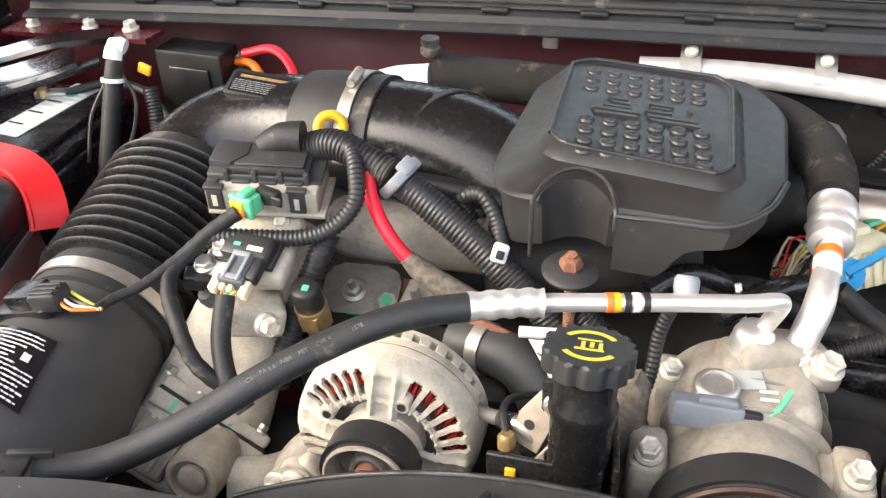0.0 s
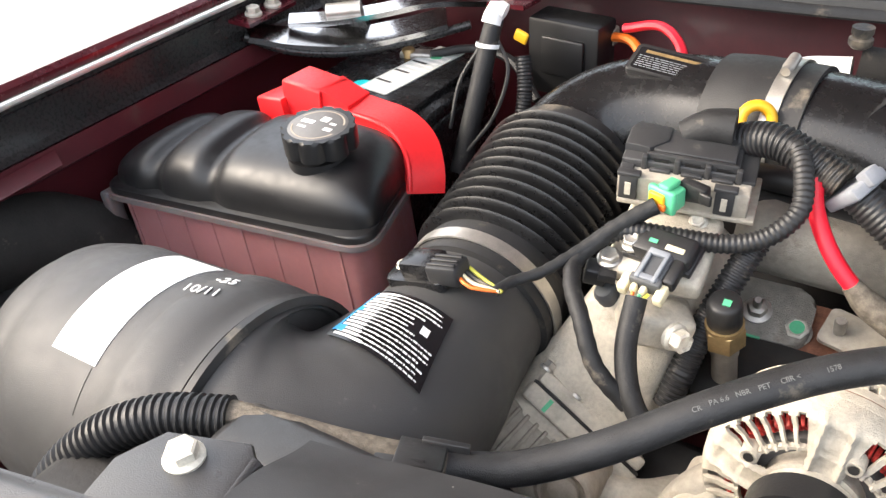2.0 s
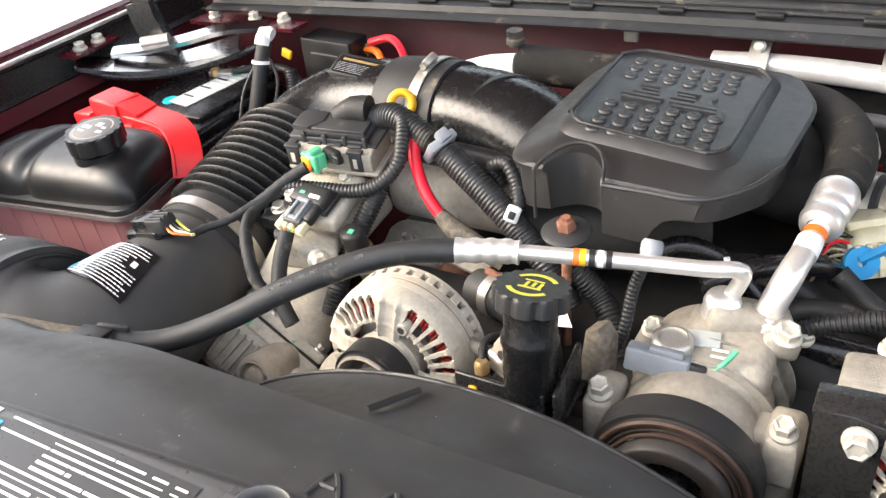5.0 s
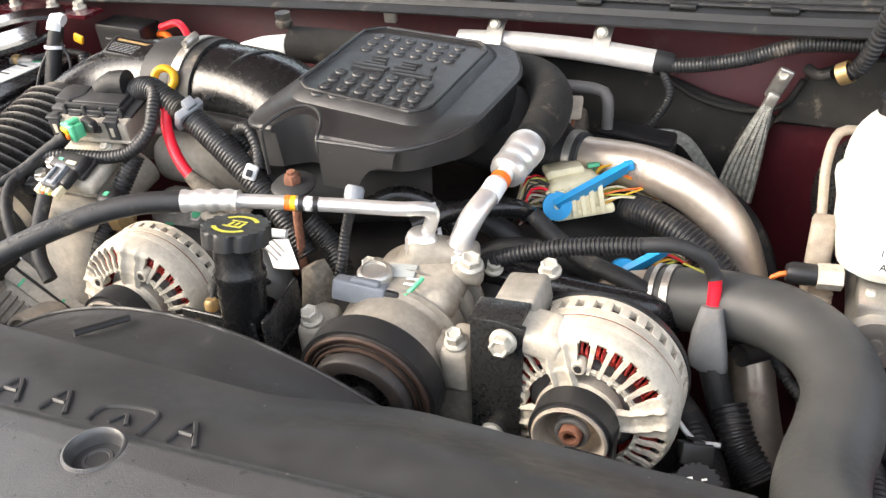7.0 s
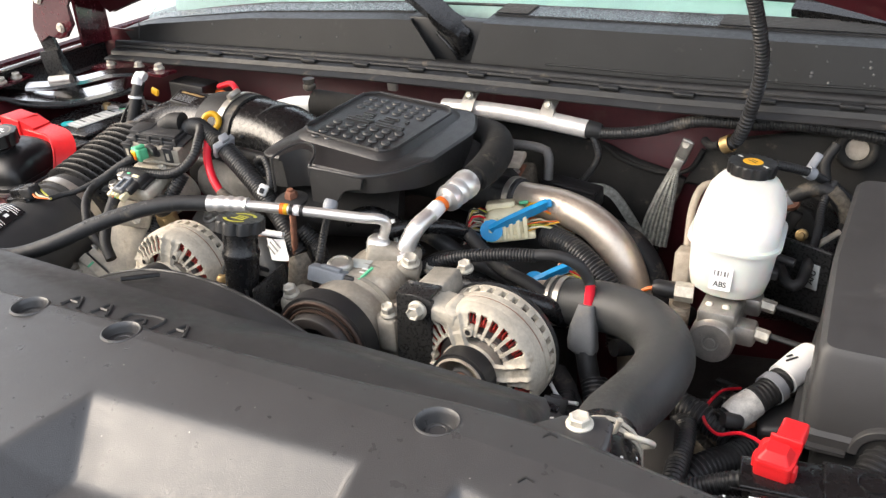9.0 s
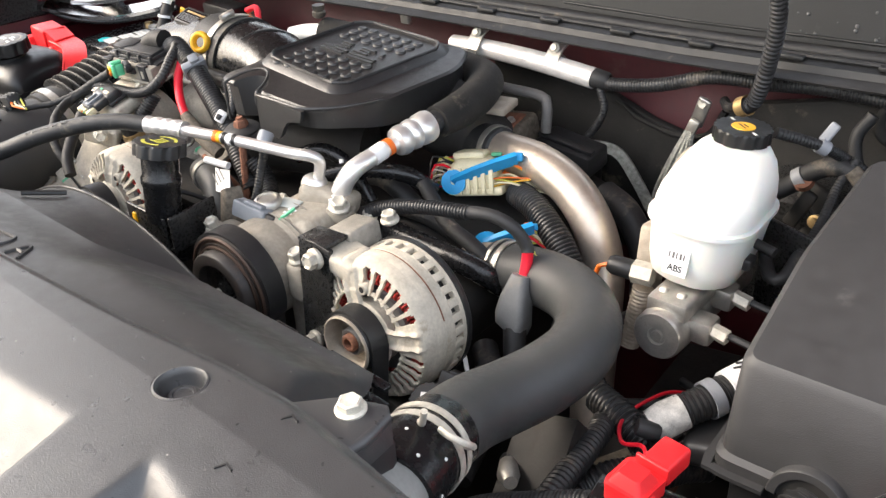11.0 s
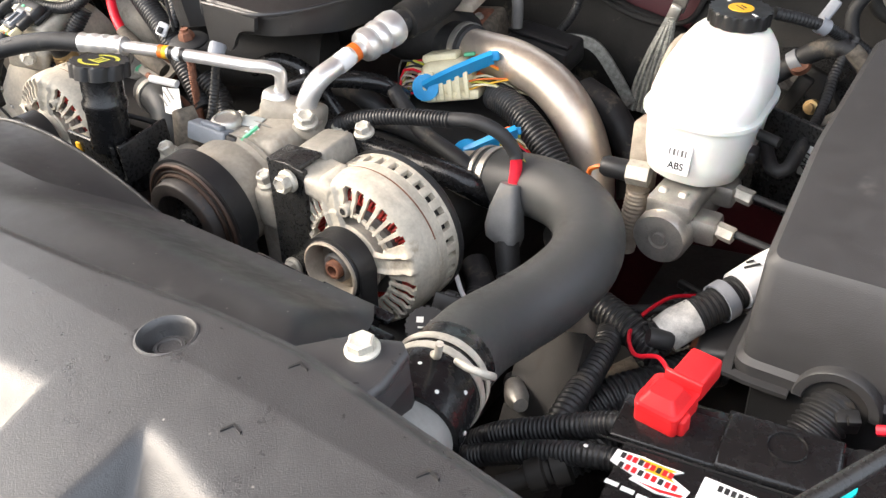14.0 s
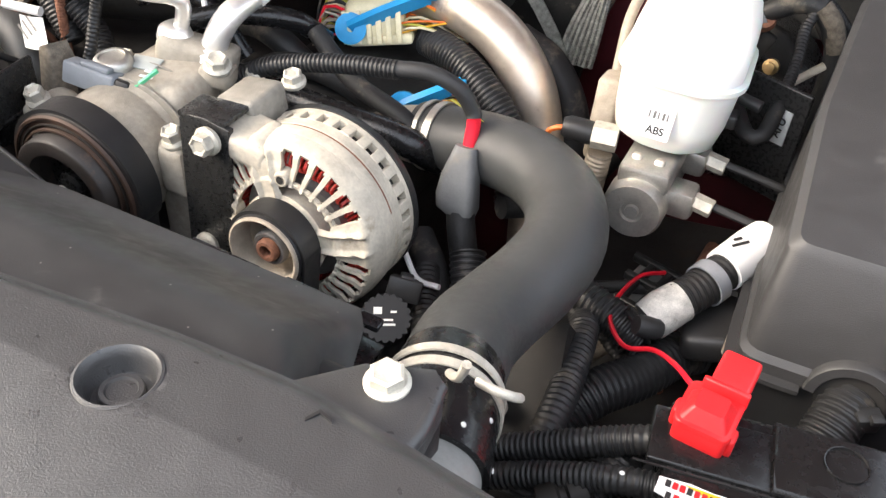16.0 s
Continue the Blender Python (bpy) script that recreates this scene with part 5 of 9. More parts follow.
wire("orange_cable", [(-0.49, 1.0, 1.13), (-0.45, 0.985, 1.135), (-0.42, 0.96, 1.115)], 0.006, M_ORANGE, "faded orange cable along the firewall", "cable")
bc = thing("blue_connector", (-0.42, 0.94, 1.10), "small bright blue plug by the duct", "connector")
part("body", rbox((-0.415, 0.925, 1.125), (0.016, 0.018, 0.024), (0, 10, 0), 0.003), M_BLUEP, bc)
bd = thing("brown_connector", (-0.49, 0.99, 1.10), "tan plug on the firewall", "connector")
part("body", rbox((-0.492, 1.005, 1.130), (0.03, 0.02, 0.024), bevel=0.004), M_TAN, bd)
snork = thing("intake_snorkel", (-0.89, 0.40, 0.93), "dusty black intake snorkel by the wing", "intake snorkel")
part("tube", sweep([(-0.965, 0.26, 1.030), (-0.945, 0.34, 1.040), (-0.925, 0.42, 1.035), (-0.905, 0.48, 1.005), (-0.895, 0.53, 0.95)], [0.050, 0.052, 0.052, 0.048, 0.045], 28), M_FOAM, snork)
part("box", rbox((-0.900, 0.36, 0.955), (0.10, 0.22, 0.10), (0, 0, -8), 0.012, 3), M_BLACK, snork)
for i in range(7):
    part("box_rib", rbox((-0.865 - 0.011 * i, 0.275 + 0.001 * i, 1.006), (0.005, 0.09, 0.010), (0, 0, -8), 0.001), M_BLACK, snork)
tr = thing("wiring_trough", (-0.16, 0.70, 1.10), "black plastic wiring trough under the intake duct", "wiring trough")
part("trough", sweep([(-0.285, 0.705, 1.140), (-0.25, 0.700, 1.150), (-0.193, 0.694, 1.156), (-0.116, 0.690, 1.156), (-0.05, 0.690, 1.146)], 0.012, 12), M_BLACK, tr)
part("flange", rbox((-0.165, 0.700, 1.120), (0.20, 0.05, 0.05), (0, 0, 0), 0.008), M_BLACK, tr)


# ---------------------------------------------------------------- coolant crossover casting and control module
cr = thing("coolant_crossover", (-0.26, 0.46, 0.94), "dusty cast aluminium coolant crossover and thermostat housing", "engine casting")
FD, FA = Vector((0.834, -0.010, -0.552)).normalized(), Vector((-0.362, -0.776, -0.517)).normalized()
FM = Matrix((FD, FA.cross(FD), FA)).transposed().to_4x4()
FM.translation = Vector((-0.3110, 0.507, 0.972))
loops = []
for k, (c, w, h) in enumerate((((-0.3169, 0.495, 0.965), 0.122, 0.078), ((-0.3010, 0.528, 0.992), 0.118, 0.080), ((-0.286, 0.541, 1.030), 0.106, 0.084), ((-0.274, 0.556, 1.066), 0.094, 0.084), ((-0.266, 0.590, 1.094), 0.084, 0.078), ((-0.258, 0.65, 1.105), 0.076, 0.074))):
    q = min(1.0, k / 4)
    ax = FD.lerp(Vector((1, 0, 0)), q).normalized()
    nm = (-FA).lerp(Vector((0.05, 0.9, 0.35)), max(0.0, q - 0.05)).normalized()
    up = ax.cross(nm).normalized()
    loops.append([Vector(c) + ax * x + up * y for x, y in rounded(w, h, 0.48 * min(w, h) if k else 0.030, 6)])
part("riser", shell(loops), M_ALUC, cr, smooth=70)
part("throttle_flange", rbox((0.006, 0, -0.004), (0.116, 0.092, 0.016), bevel=0.003, m=FM), M_ALUC, cr, "pale machined flange")
part("riser_flange", rbox((0.006, -0.001, -0.0205), (0.112, 0.088, 0.013), bevel=0.004, m=FM), M_ALUC, cr)
part("flange_joint", rbox((0.006, 0, -0.013), (0.113, 0.089, 0.003), bevel=0.0005, m=FM), M_DARK, cr)
part("throttle_body", rbox((-0.004, -0.006, 0.036), (0.108, 0.078, 0.064), bevel=0.012, seg=3, m=FM), M_ALUC, cr)
part("motor_cover", rbox((-0.030, 0.004, 0.036), (0.062, 0.070, 0.052), bevel=0.006, seg=2, m=FM), M_ALU, cr, "ribbed motor cover")
for i in range(6):
    part("cover_rib", rbox((-0.055 + 0.010 * i, 0.040, 0.034), (0.0035, 0.006, 0.044), bevel=0.001, m=FM), M_ALU, cr)
for x in (-0.050, -0.016, 0.050):
    hexbolt(cr, (FM @ Vector((x, 0.037, -0.026))).to_tuple(), (-FA).to_tuple(), 0.0052, 0.008, M_STEEL)
for p in ((-0.030, 0.0460, -0.004), (0.022, 0.0430, -0.021)):
    part("paint_mark", rbox(p, (0.004, 0.0008, 0.012), bevel=0.0002, m=FM), M_GREEN, cr, "green paint mark")
part("boss", lathe([(0, -0.05), (0.026, -0.05), (0.026, 0.004), (0.0240, 0.008), (0.0205, 0.009), (0.0190, 0.008), (0.0185, 0.003), (0.0135, 0.003), (0.0130, 0.007), (0.010, 0.009), (0, 0.009)], (-0.277, 0.437, 0.986), (0.05, -1, 0.30), 32), M_TAN, cr)
part("side_pipe", lathe([(0.011, -0.05), (0.011, 0.0), (0.008, 0.002), (0.008, 0.006), (0, 0.006)], (-0.250, 0.428, 0.955), (0.75, -0.35, 0.55), 18), M_ALUC, cr)
part("top_pad", rbox((-0.262, 0.580, 1.136), (0.078, 0.078, 0.020), (14, 0, 4), 0.006, 3), M_ALUC, cr)
hexbolt(cr, (-0.294, 0.546, 1.137), (0, -0.3, 1), 0.008, 0.007, M_STEEL)
part("brace_lug", rbox((-0.250, 0.536, 1.098), (0.056, 0.040, 0.030), (0, 14, 30), 0.006), M_ALUC, cr)
hexbolt(cr, (-0.228, 0.516, 1.105), (0.80, -0.5, 0.15), 0.0088, 0.014, M_BOLT)
part("lower_pipe", sweep([(-0.260, 0.46, 0.96), (-0.225, 0.475, 0.955), (-0.20, 0.50, 0.95)], 0.022, 18), M_ALUC, cr)
lc = thing("loom_clip", (-0.303, 0.538, 1.115), "small black loom clip with a ribbed stem", "clip")
part("block", rbox((-0.302, 0.538, 1.126), (0.018, 0.016, 0.016), (10, 10, 20), 0.002), M_BLACK, lc)
part("tongue", rbox((-0.290, 0.532, 1.130), (0.014, 0.008, 0.008), (10, 10, 20), 0.001), M_BLACK, lc)
part("stem", lathe([(0.010, -0.02), (0.010, 0.0), (0.007, 0.004), (0, 0.004)], (-0.293, 0.538, 1.110), (-0.2, -0.5, 0.8), 14), M_DGREY, lc)

mod = thing("control_module", (-0.25, 0.61, 1.15), "silver and black glow plug control module with clipped lid", "control module")
mm = pose(-0.264, 0.629, 1.177, 8, 2, 10) @ Matrix.Scale(0.92, 4)
part("case", rbox((0, 0, 0.000), (0.112, 0.062, 0.028), bevel=0.002, m=mm), M_ALU, mod, "pale metal case")
part("case_flange", rbox((0.004, -0.002, -0.013), (0.118, 0.064, 0.005), bevel=0.0015, m=mm), M_ALU, mod)
lid = part("lid", rbox((-0.006, 0.008, 0.0175), (0.100, 0.050, 0.009), bevel=0.002, m=mm), M_LID, mod)
part("lid_step", rbox((0.004, 0.012, 0.0235), (0.070, 0.034, 0.007), bevel=0.0015, m=mm), M_LID, lid)
part("corner_block", prism([(-0.056, -0.004), (-0.034, -0.006), (-0.020, 0.010), (-0.020, 0.030), (-0.050, 0.032), (-0.056, 0.022)], 0.010, 0.029, mm, 0.002), M_LID, lid)
part("corner_ramp", prism([(-0.030, 0.000), (-0.010, 0.004), (-0.006, 0.030), (-0.030, 0.030)], 0.018, 0.026, mm, 0.002), M_LID, lid)
part("front_wall", rbox((0.004, -0.012, 0.0225), (0.078, 0.004, 0.013), bevel=0.001, m=mm), M_LID, lid)
for x in (-0.036, -0.008, 0.018, 0.044):
    part("wall_post", rbox((x, -0.0155, 0.020), (0.005, 0.006, 0.015), bevel=0.001, m=mm), M_LID, lid)
for x in (-0.022, 0.005, 0.031):
    part("hook_tab", rbox((x, -0.0165, 0.0150), (0.018, 0.008, 0.004), bevel=0.001, m=mm), M_LID, lid)
    part("tab_recess", rbox((x, -0.0148, 0.0215), (0.013, 0.0016, 0.006), bevel=0.0, m=mm), M_COOLB, lid)
part("side_shelf", rbox((0.050, 0.006, 0.0150), (0.016, 0.044, 0.004), bevel=0.001, m=mm), M_LID, lid)
part("edge_strip", rbox((-0.050, -0.008, 0.0140), (0.012, 0.040, 0.006), bevel=0.0015, m=mm), M_LID, lid)
for x in (-0.046, 0.036):
    clip = part("clip", rbox((x, -0.0315, 0.003), (0.016, 0.004, 0.026), bevel=0.001, m=mm), M_LID, mod)
    part("clip_hook", rbox((x, -0.0300, 0.0165), (0.020, 0.008, 0.004), bevel=0.001, m=mm), M_LID, clip)
    part("clip_slot", rbox((x, -0.034, 0.002), (0.005, 0.001, 0.013), bevel=0.0, m=mm), M_ALUC, clip)
part("loom_boot", sweep([mm @ Vector((-0.010, 0.030, 0.022)), mm @ Vector((0.010, 0.034, 0.032)), mm @ Vector((0.032, 0.034, 0.034))], [0.012, 0.015, 0.016], 14), M_TAPE, mod, "taped loom entry")
part("label_eye", rbox((0.012, -0.0345, 0.006), (0.018, 0.006, 0.010), bevel=0.002, m=mm), M_LID, mod)
hexbolt(mod, (mm @ Vector((0.018, -0.033, -0.022))).to_tuple(), (0, -0.6, 0.8), 0.006, 0.006)

gc = thing("green_plug", (-0.264, 0.572, 1.17), "bright green sealed plug on a taped cable", "connector")
mm = pose(-0.264, 0.586, 1.181, 4, 0, -18) @ Matrix.Scale(0.80, 4)
part("body", rbox((0, 0, 0), (0.026, 0.020, 0.022), bevel=0.003, m=mm), M_GREEN, gc)
part("collar", rbox((-0.002, -0.008, 0.0), (0.032, 0.008, 0.026), bevel=0.003, m=mm), M_GREEN, gc)
part("latch", rbox((0.0, 0.0, 0.014), (0.012, 0.020, 0.006), bevel=0.002, m=mm), M_GREEN, gc)
part("yellow_seal", rbox((-0.005, -0.0125, 0.001), (0.018, 0.006, 0.015), bevel=0.002, m=mm), M_YELLOW, gc)
part("orange_seal", rbox((0.003, -0.0155, -0.004), (0.008, 0.004, 0.007), bevel=0.001, m=mm), M_ORANGE, gc)
part("holder", rbox((0.018, 0.016, 0.006), (0.030, 0.012, 0.018), bevel=0.003, m=mm), M_BLACK, gc)
part("holder_ear", rbox((0.034, 0.010, 0.006), (0.014, 0.004, 0.012), bevel=0.002, m=mm), M_BLACK, gc)
part("side_rib", rbox((-0.015, 0.0, 0.0), (0.003, 0.016, 0.012), bevel=0.001, m=mm), M_GREEN, gc)
part("taped_lead", sweep([(-0.270, 0.575, 1.177), (-0.289, 0.560, 1.165), (-0.312, 0.535, 1.148), (-0.333, 0.505, 1.137), (-0.349, 0.485, 1.135), (-0.355, 0.468, 1.135)], [0.0072, 0.0068, 0.0055, 0.0048, 0.0048, 0.0045], 12, ridge=(0.011, 0.0004)), M_TAPE, gc)
part("branch_lead", sweep([(-0.295, 0.556, 1.160), (-0.314, 0.530, 1.142), (-0.308, 0.505, 1.135), (-0.289, 0.480, 1.126), (-0.268, 0.462, 1.100), (-0.240, 0.46, 1.075)], 0.0072, 12, ridge=(0.012, 0.0004)), M_TAPE, gc)

mp = thing("pressure_sensor", (-0.255, 0.52, 1.12), "black pressure sensor with a grey plug and cream seals", "sensor")
mm = pose(-0.254, 0.548, 1.146, 22, 0, -6) @ Matrix.Scale(0.84, 4)
part("body", rbox((0, 0.012, 0.004), (0.056, 0.030, 0.020), bevel=0.005, m=mm), M_BLACK, mp)
part("plug", rbox((0.002, -0.014, 0.007), (0.026, 0.032, 0.014), bevel=0.002, m=mm), M_DGREY, mp)
part("plug_collar", rbox((0.002, -0.031, 0.006), (0.030, 0.008, 0.018), bevel=0.002, m=mm), M_DGREY, mp)
hexbolt(mp, (mm @ Vector((-0.031, 0.006, 0.004))).to_tuple(), (mm.to_3x3() @ Vector((0, 0, 1))).to_tuple(), 0.0068, 0.008, M_STEEL)
for x in (-0.006, 0.010):
    part("latch_arm", rbox((x, -0.016, 0.0155), (0.004, 0.034, 0.004), bevel=0.001, m=mm), M_GREYP, mp)
part("green_dot", rbox((-0.010, 0.010, 0.0145), (0.008, 0.004, 0.001), bevel=0.0, m=mm), M_GREEN, mp)
part("body_flange", rbox((-0.004, 0.014, -0.004), (0.068, 0.036, 0.008), bevel=0.002, m=mm), M_BLACK, mp)
for x, mt in ((-0.006, M_ORANGE), (0.002, M_GREEN), (0.009, M_YELLOWP)):
    part("thin_lead", sweep([mm @ Vector((x, -0.040, 0.006)), mm @ Vector((x * 0.6, -0.048, 0.004))], 0.0015, 5), mt, mp)
for x in (-0.0165, 0.0185):
    part("seal", rbox((x, -0.036, 0.004), (0.009, 0.018, 0.012), (0, 0, 12 if x < 0 else -12), 0.002, m=mm), M_CREAM, mp)
for x in (-0.006, 0.003):
    part("seal", rbox((x, -0.039, 0.006), (0.006, 0.008, 0.009), bevel=0.002, m=mm), M_CREAM, mp)
part("plug_side", rbox((0.020, -0.012, 0.006), (0.012, 0.030, 0.014), bevel=0.003, m=mm), M_BLACK, mp)
part("latch_bridge", rbox((0.002, -0.002, 0.0155), (0.020, 0.006, 0.005), bevel=0.001, m=mm), M_GREYP, mp)
part("latch_end", rbox((0.002, -0.029, 0.0135), (0.022, 0.006, 0.006), bevel=0.001, m=mm), M_GREYP, mp)
part("seal_pad", rbox((0.012, 0.008, 0.0145), (0.018, 0.006, 0.002), bevel=0.001, m=mm), M_CREAM, mp)
part("lead", sweep([mm @ Vector((0, -0.046, 0.004)), (-0.254, 0.485, 1.108), (-0.240, 0.462, 1.085), (-0.222, 0.452, 1.065)], 0.0085, 12), M_TAPE, mp)

for pts, r, lab in (([(-0.262, 0.672, 1.178), (-0.235, 0.668, 1.198), (-0.206, 0.660, 1.208), (-0.180, 0.652, 1.203), (-0.150, 0.645, 1.192)], 0.0150, "thick black corrugated conduit arching over the module"),
                    ([(-0.195, 0.652, 1.212), (-0.185, 0.645, 1.211), (-0.175, 0.625, 1.200), (-0.171, 0.605, 1.182), (-0.188, 0.590, 1.163), (-0.215, 0.580, 1.155), (-0.253, 0.570, 1.156), (-0.286, 0.560, 1.158), (-0.305, 0.552, 1.150)], 0.0080, "thin corrugated conduit looping below the module"),
                    ([(-0.196, 0.600, 1.150), (-0.206, 0.578, 1.122), (-0.216, 0.555, 1.090), (-0.222, 0.535, 1.06), (-0.228, 0.52, 1.03)], 0.0115, "black taped conduit dropping into the engine")):
    loom("wiring_loom", pts, r, lab)
wire("red_cable", [(-0.186, 0.656, 1.206), (-0.179, 0.648, 1.204), (-0.169, 0.640, 1.194), (-0.164, 0.628, 1.179), (-0.151, 0.615, 1.160), (-0.136, 0.606, 1.144), (-0.120, 0.600, 1.131)], 0.0066, M_REDW, "bright red cable looping over the intake", "cable", n=12)
wire("grey_sleeve", [(-0.124, 0.601, 1.134), (-0.108, 0.600, 1.120), (-0.075, 0.598, 1.103), (-0.05, 0.600, 1.09)], [0.0075, 0.011, 0.011, 0.010], M_BRAID, "dusty grey sleeve over the cable end", "cable sleeve", n=12)
h2 = thing("corrugated_hose", (-0.08, 0.63, 1.12), "black corrugated hose with a light grey end clip", "hose")
part("hose", sweep([(-0.140, 0.643, 1.188), (-0.105, 0.634, 1.168), (-0.068, 0.624, 1.145), (-0.030, 0.612, 1.118), (0.0, 0.600, 1.095), (0.03, 0.59, 1.06)], [0.0150, 0.0155, 0.0155, 0.0150, 0.014, 0.013], 16, ridge=(0.0044, 0.0011)), M_BLACK, h2)
part("end_clip", rbox((-0.140, 0.643, 1.190), (0.011, 0.036, 0.036), (20, 40, -10), 0.003), M_LGREY, h2, "light grey clip")
part("clip_ear", rbox((-0.132, 0.638, 1.206), (0.013, 0.014, 0.012), (20, 40, -10), 0.002), M_LGREY, h2)
wc = thing("white_clip", (-0.038, 0.607, 1.14), "white plastic wiring clip", "clip")
part("frame", rbox((-0.040, 0.607, 1.147), (0.015, 0.007, 0.018), (-30, 25, 20), 0.003), M_LABELW, wc)
part("slot", rbox((-0.039, 0.6025, 1.148), (0.007, 0.004, 0.008), (-30, 25, 20), 0.001), M_BLACK, wc)
loom("wiring_loom", [(-0.078, 0.66, 1.145), (-0.085, 0.655, 1.168), (-0.066, 0.650, 1.178), (-0.05, 0.640, 1.160), (-0.042, 0.625, 1.140)], 0.0075, "thin corrugated conduit by the engine cover")

fs = thing("fuel_sensor", (-0.19, 0.535, 1.06), "black capped sensor on a brass hex fitting", "sensor")
SX = (-0.05, -0.25, 1)
part("hex", prism([(0.0165 * math.cos(radians(60 * i + 12)), 0.0165 * math.sin(radians(60 * i + 12))) for i in range(6)], -0.004, 0.015, axis_matrix((-0.199, 0.556, 1.086), SX), 0.001), M_BRASS, fs, "brass hex")
part("hex_collar", lathe([(0.0150, 0.0145), (0.0150, 0.0190), (0.012, 0.0190)], (-0.199, 0.556, 1.086), SX, 24), M_BRASS, fs)
part("stem", lathe([(0.0105, -0.05), (0.0105, -0.020), (0.0115, -0.018), (0.0115, -0.004)], (-0.199, 0.556, 1.086), SX, 20), M_TAN, fs)
bm = lathe([(0.0122, 0.018), (0.0135, 0.020), (0.0135, 0.040), (0.0125, 0.043), (0.0105, 0.0445), (0, 0.0450)], (-0.199, 0.556, 1.086), SX, 24)
part("cap", bm, M_BLACK, fs)
part("green_dot", rbox((-0.1985, 0.5425, 1.1295), (0.006, 0.006, 0.001), (14, 0, 0), 0.0), M_GREEN, fs)
fu = thing("fuel_rail_cover", (-0.175, 0.645, 1.045), "dull cast cover plate with a nut and green paint", "fitting")
PM = pose(-0.186, 0.642, 1.056, 26, 0, 4)
part("plate", prism(rounded(0.078, 0.056, 0.016), -0.014, 0.004, PM, 0.004), M_CAST, fu)
part("stripe", rbox((-0.004, -0.0280, -0.004), (0.012, 0.002, 0.018), bevel=0.0004, m=PM), M_GREEN, fu, "green paint stripe")
SV = PM.to_3x3() @ Vector((0, 0, 1))
part("washer", lathe([(0.012, 0.0), (0.0125, 0.003), (0.008, 0.004)], PM @ Vector((-0.006, -0.004, 0.004)), SV, 24), M_STEEL, fu)
part("nut", prism([(0.0085 * math.cos(radians(60 * i)), 0.0085 * math.sin(radians(60 * i))) for i in range(6)], 0.007, 0.015, PM @ Matrix.Translation((-0.006, -0.004, 0)), 0.001), M_STEEL, fu)
part("stud", lathe([(0.0038, 0.010), (0.0038, 0.024), (0.003, 0.026), (0, 0.026)], PM @ Vector((-0.006, -0.004, 0.0)), SV, 12), M_STEEL, fu)
rp = thing("injector_line_bracket", (-0.145, 0.635, 1.04), "rusty brown bracket with a green-marked flange bolt", "bracket")
part("plate", prism(rounded(0.070, 0.060, 0.010), -0.006, 0.0, pose(-0.140, 0.640, 1.046, 26, 4, 6), 0.002), M_RUST, rp)
hexbolt(rp, (-0.157, 0.636, 1.048), (0, -0.45, 0.9), 0.0100, 0.010, M_BOLT)
part("paint_dot", lathe([(0, 0.0108), (0.0062, 0.0108)], (-0.157, 0.636, 1.048), (0, -0.45, 0.9), 16), M_GREEN, rp)
part("pale_plate", prism(rounded(0.060, 0.034, 0.005), -0.003, 0.002, pose(-0.108, 0.628, 1.066, 24, 6, -8), 0.001), M_ALU, rp, "pale steel strip")
part("stud", lathe([(0.0050, 0.0), (0.0050, 0.014), (0.004, 0.016), (0, 0.016)], (-0.125, 0.626, 1.070), (0, -0.35, 0.9), 12), M_STEEL, rp)

# ---------------------------------------------------------------- alternators
SPOKES = (110, 12, 192, 282)


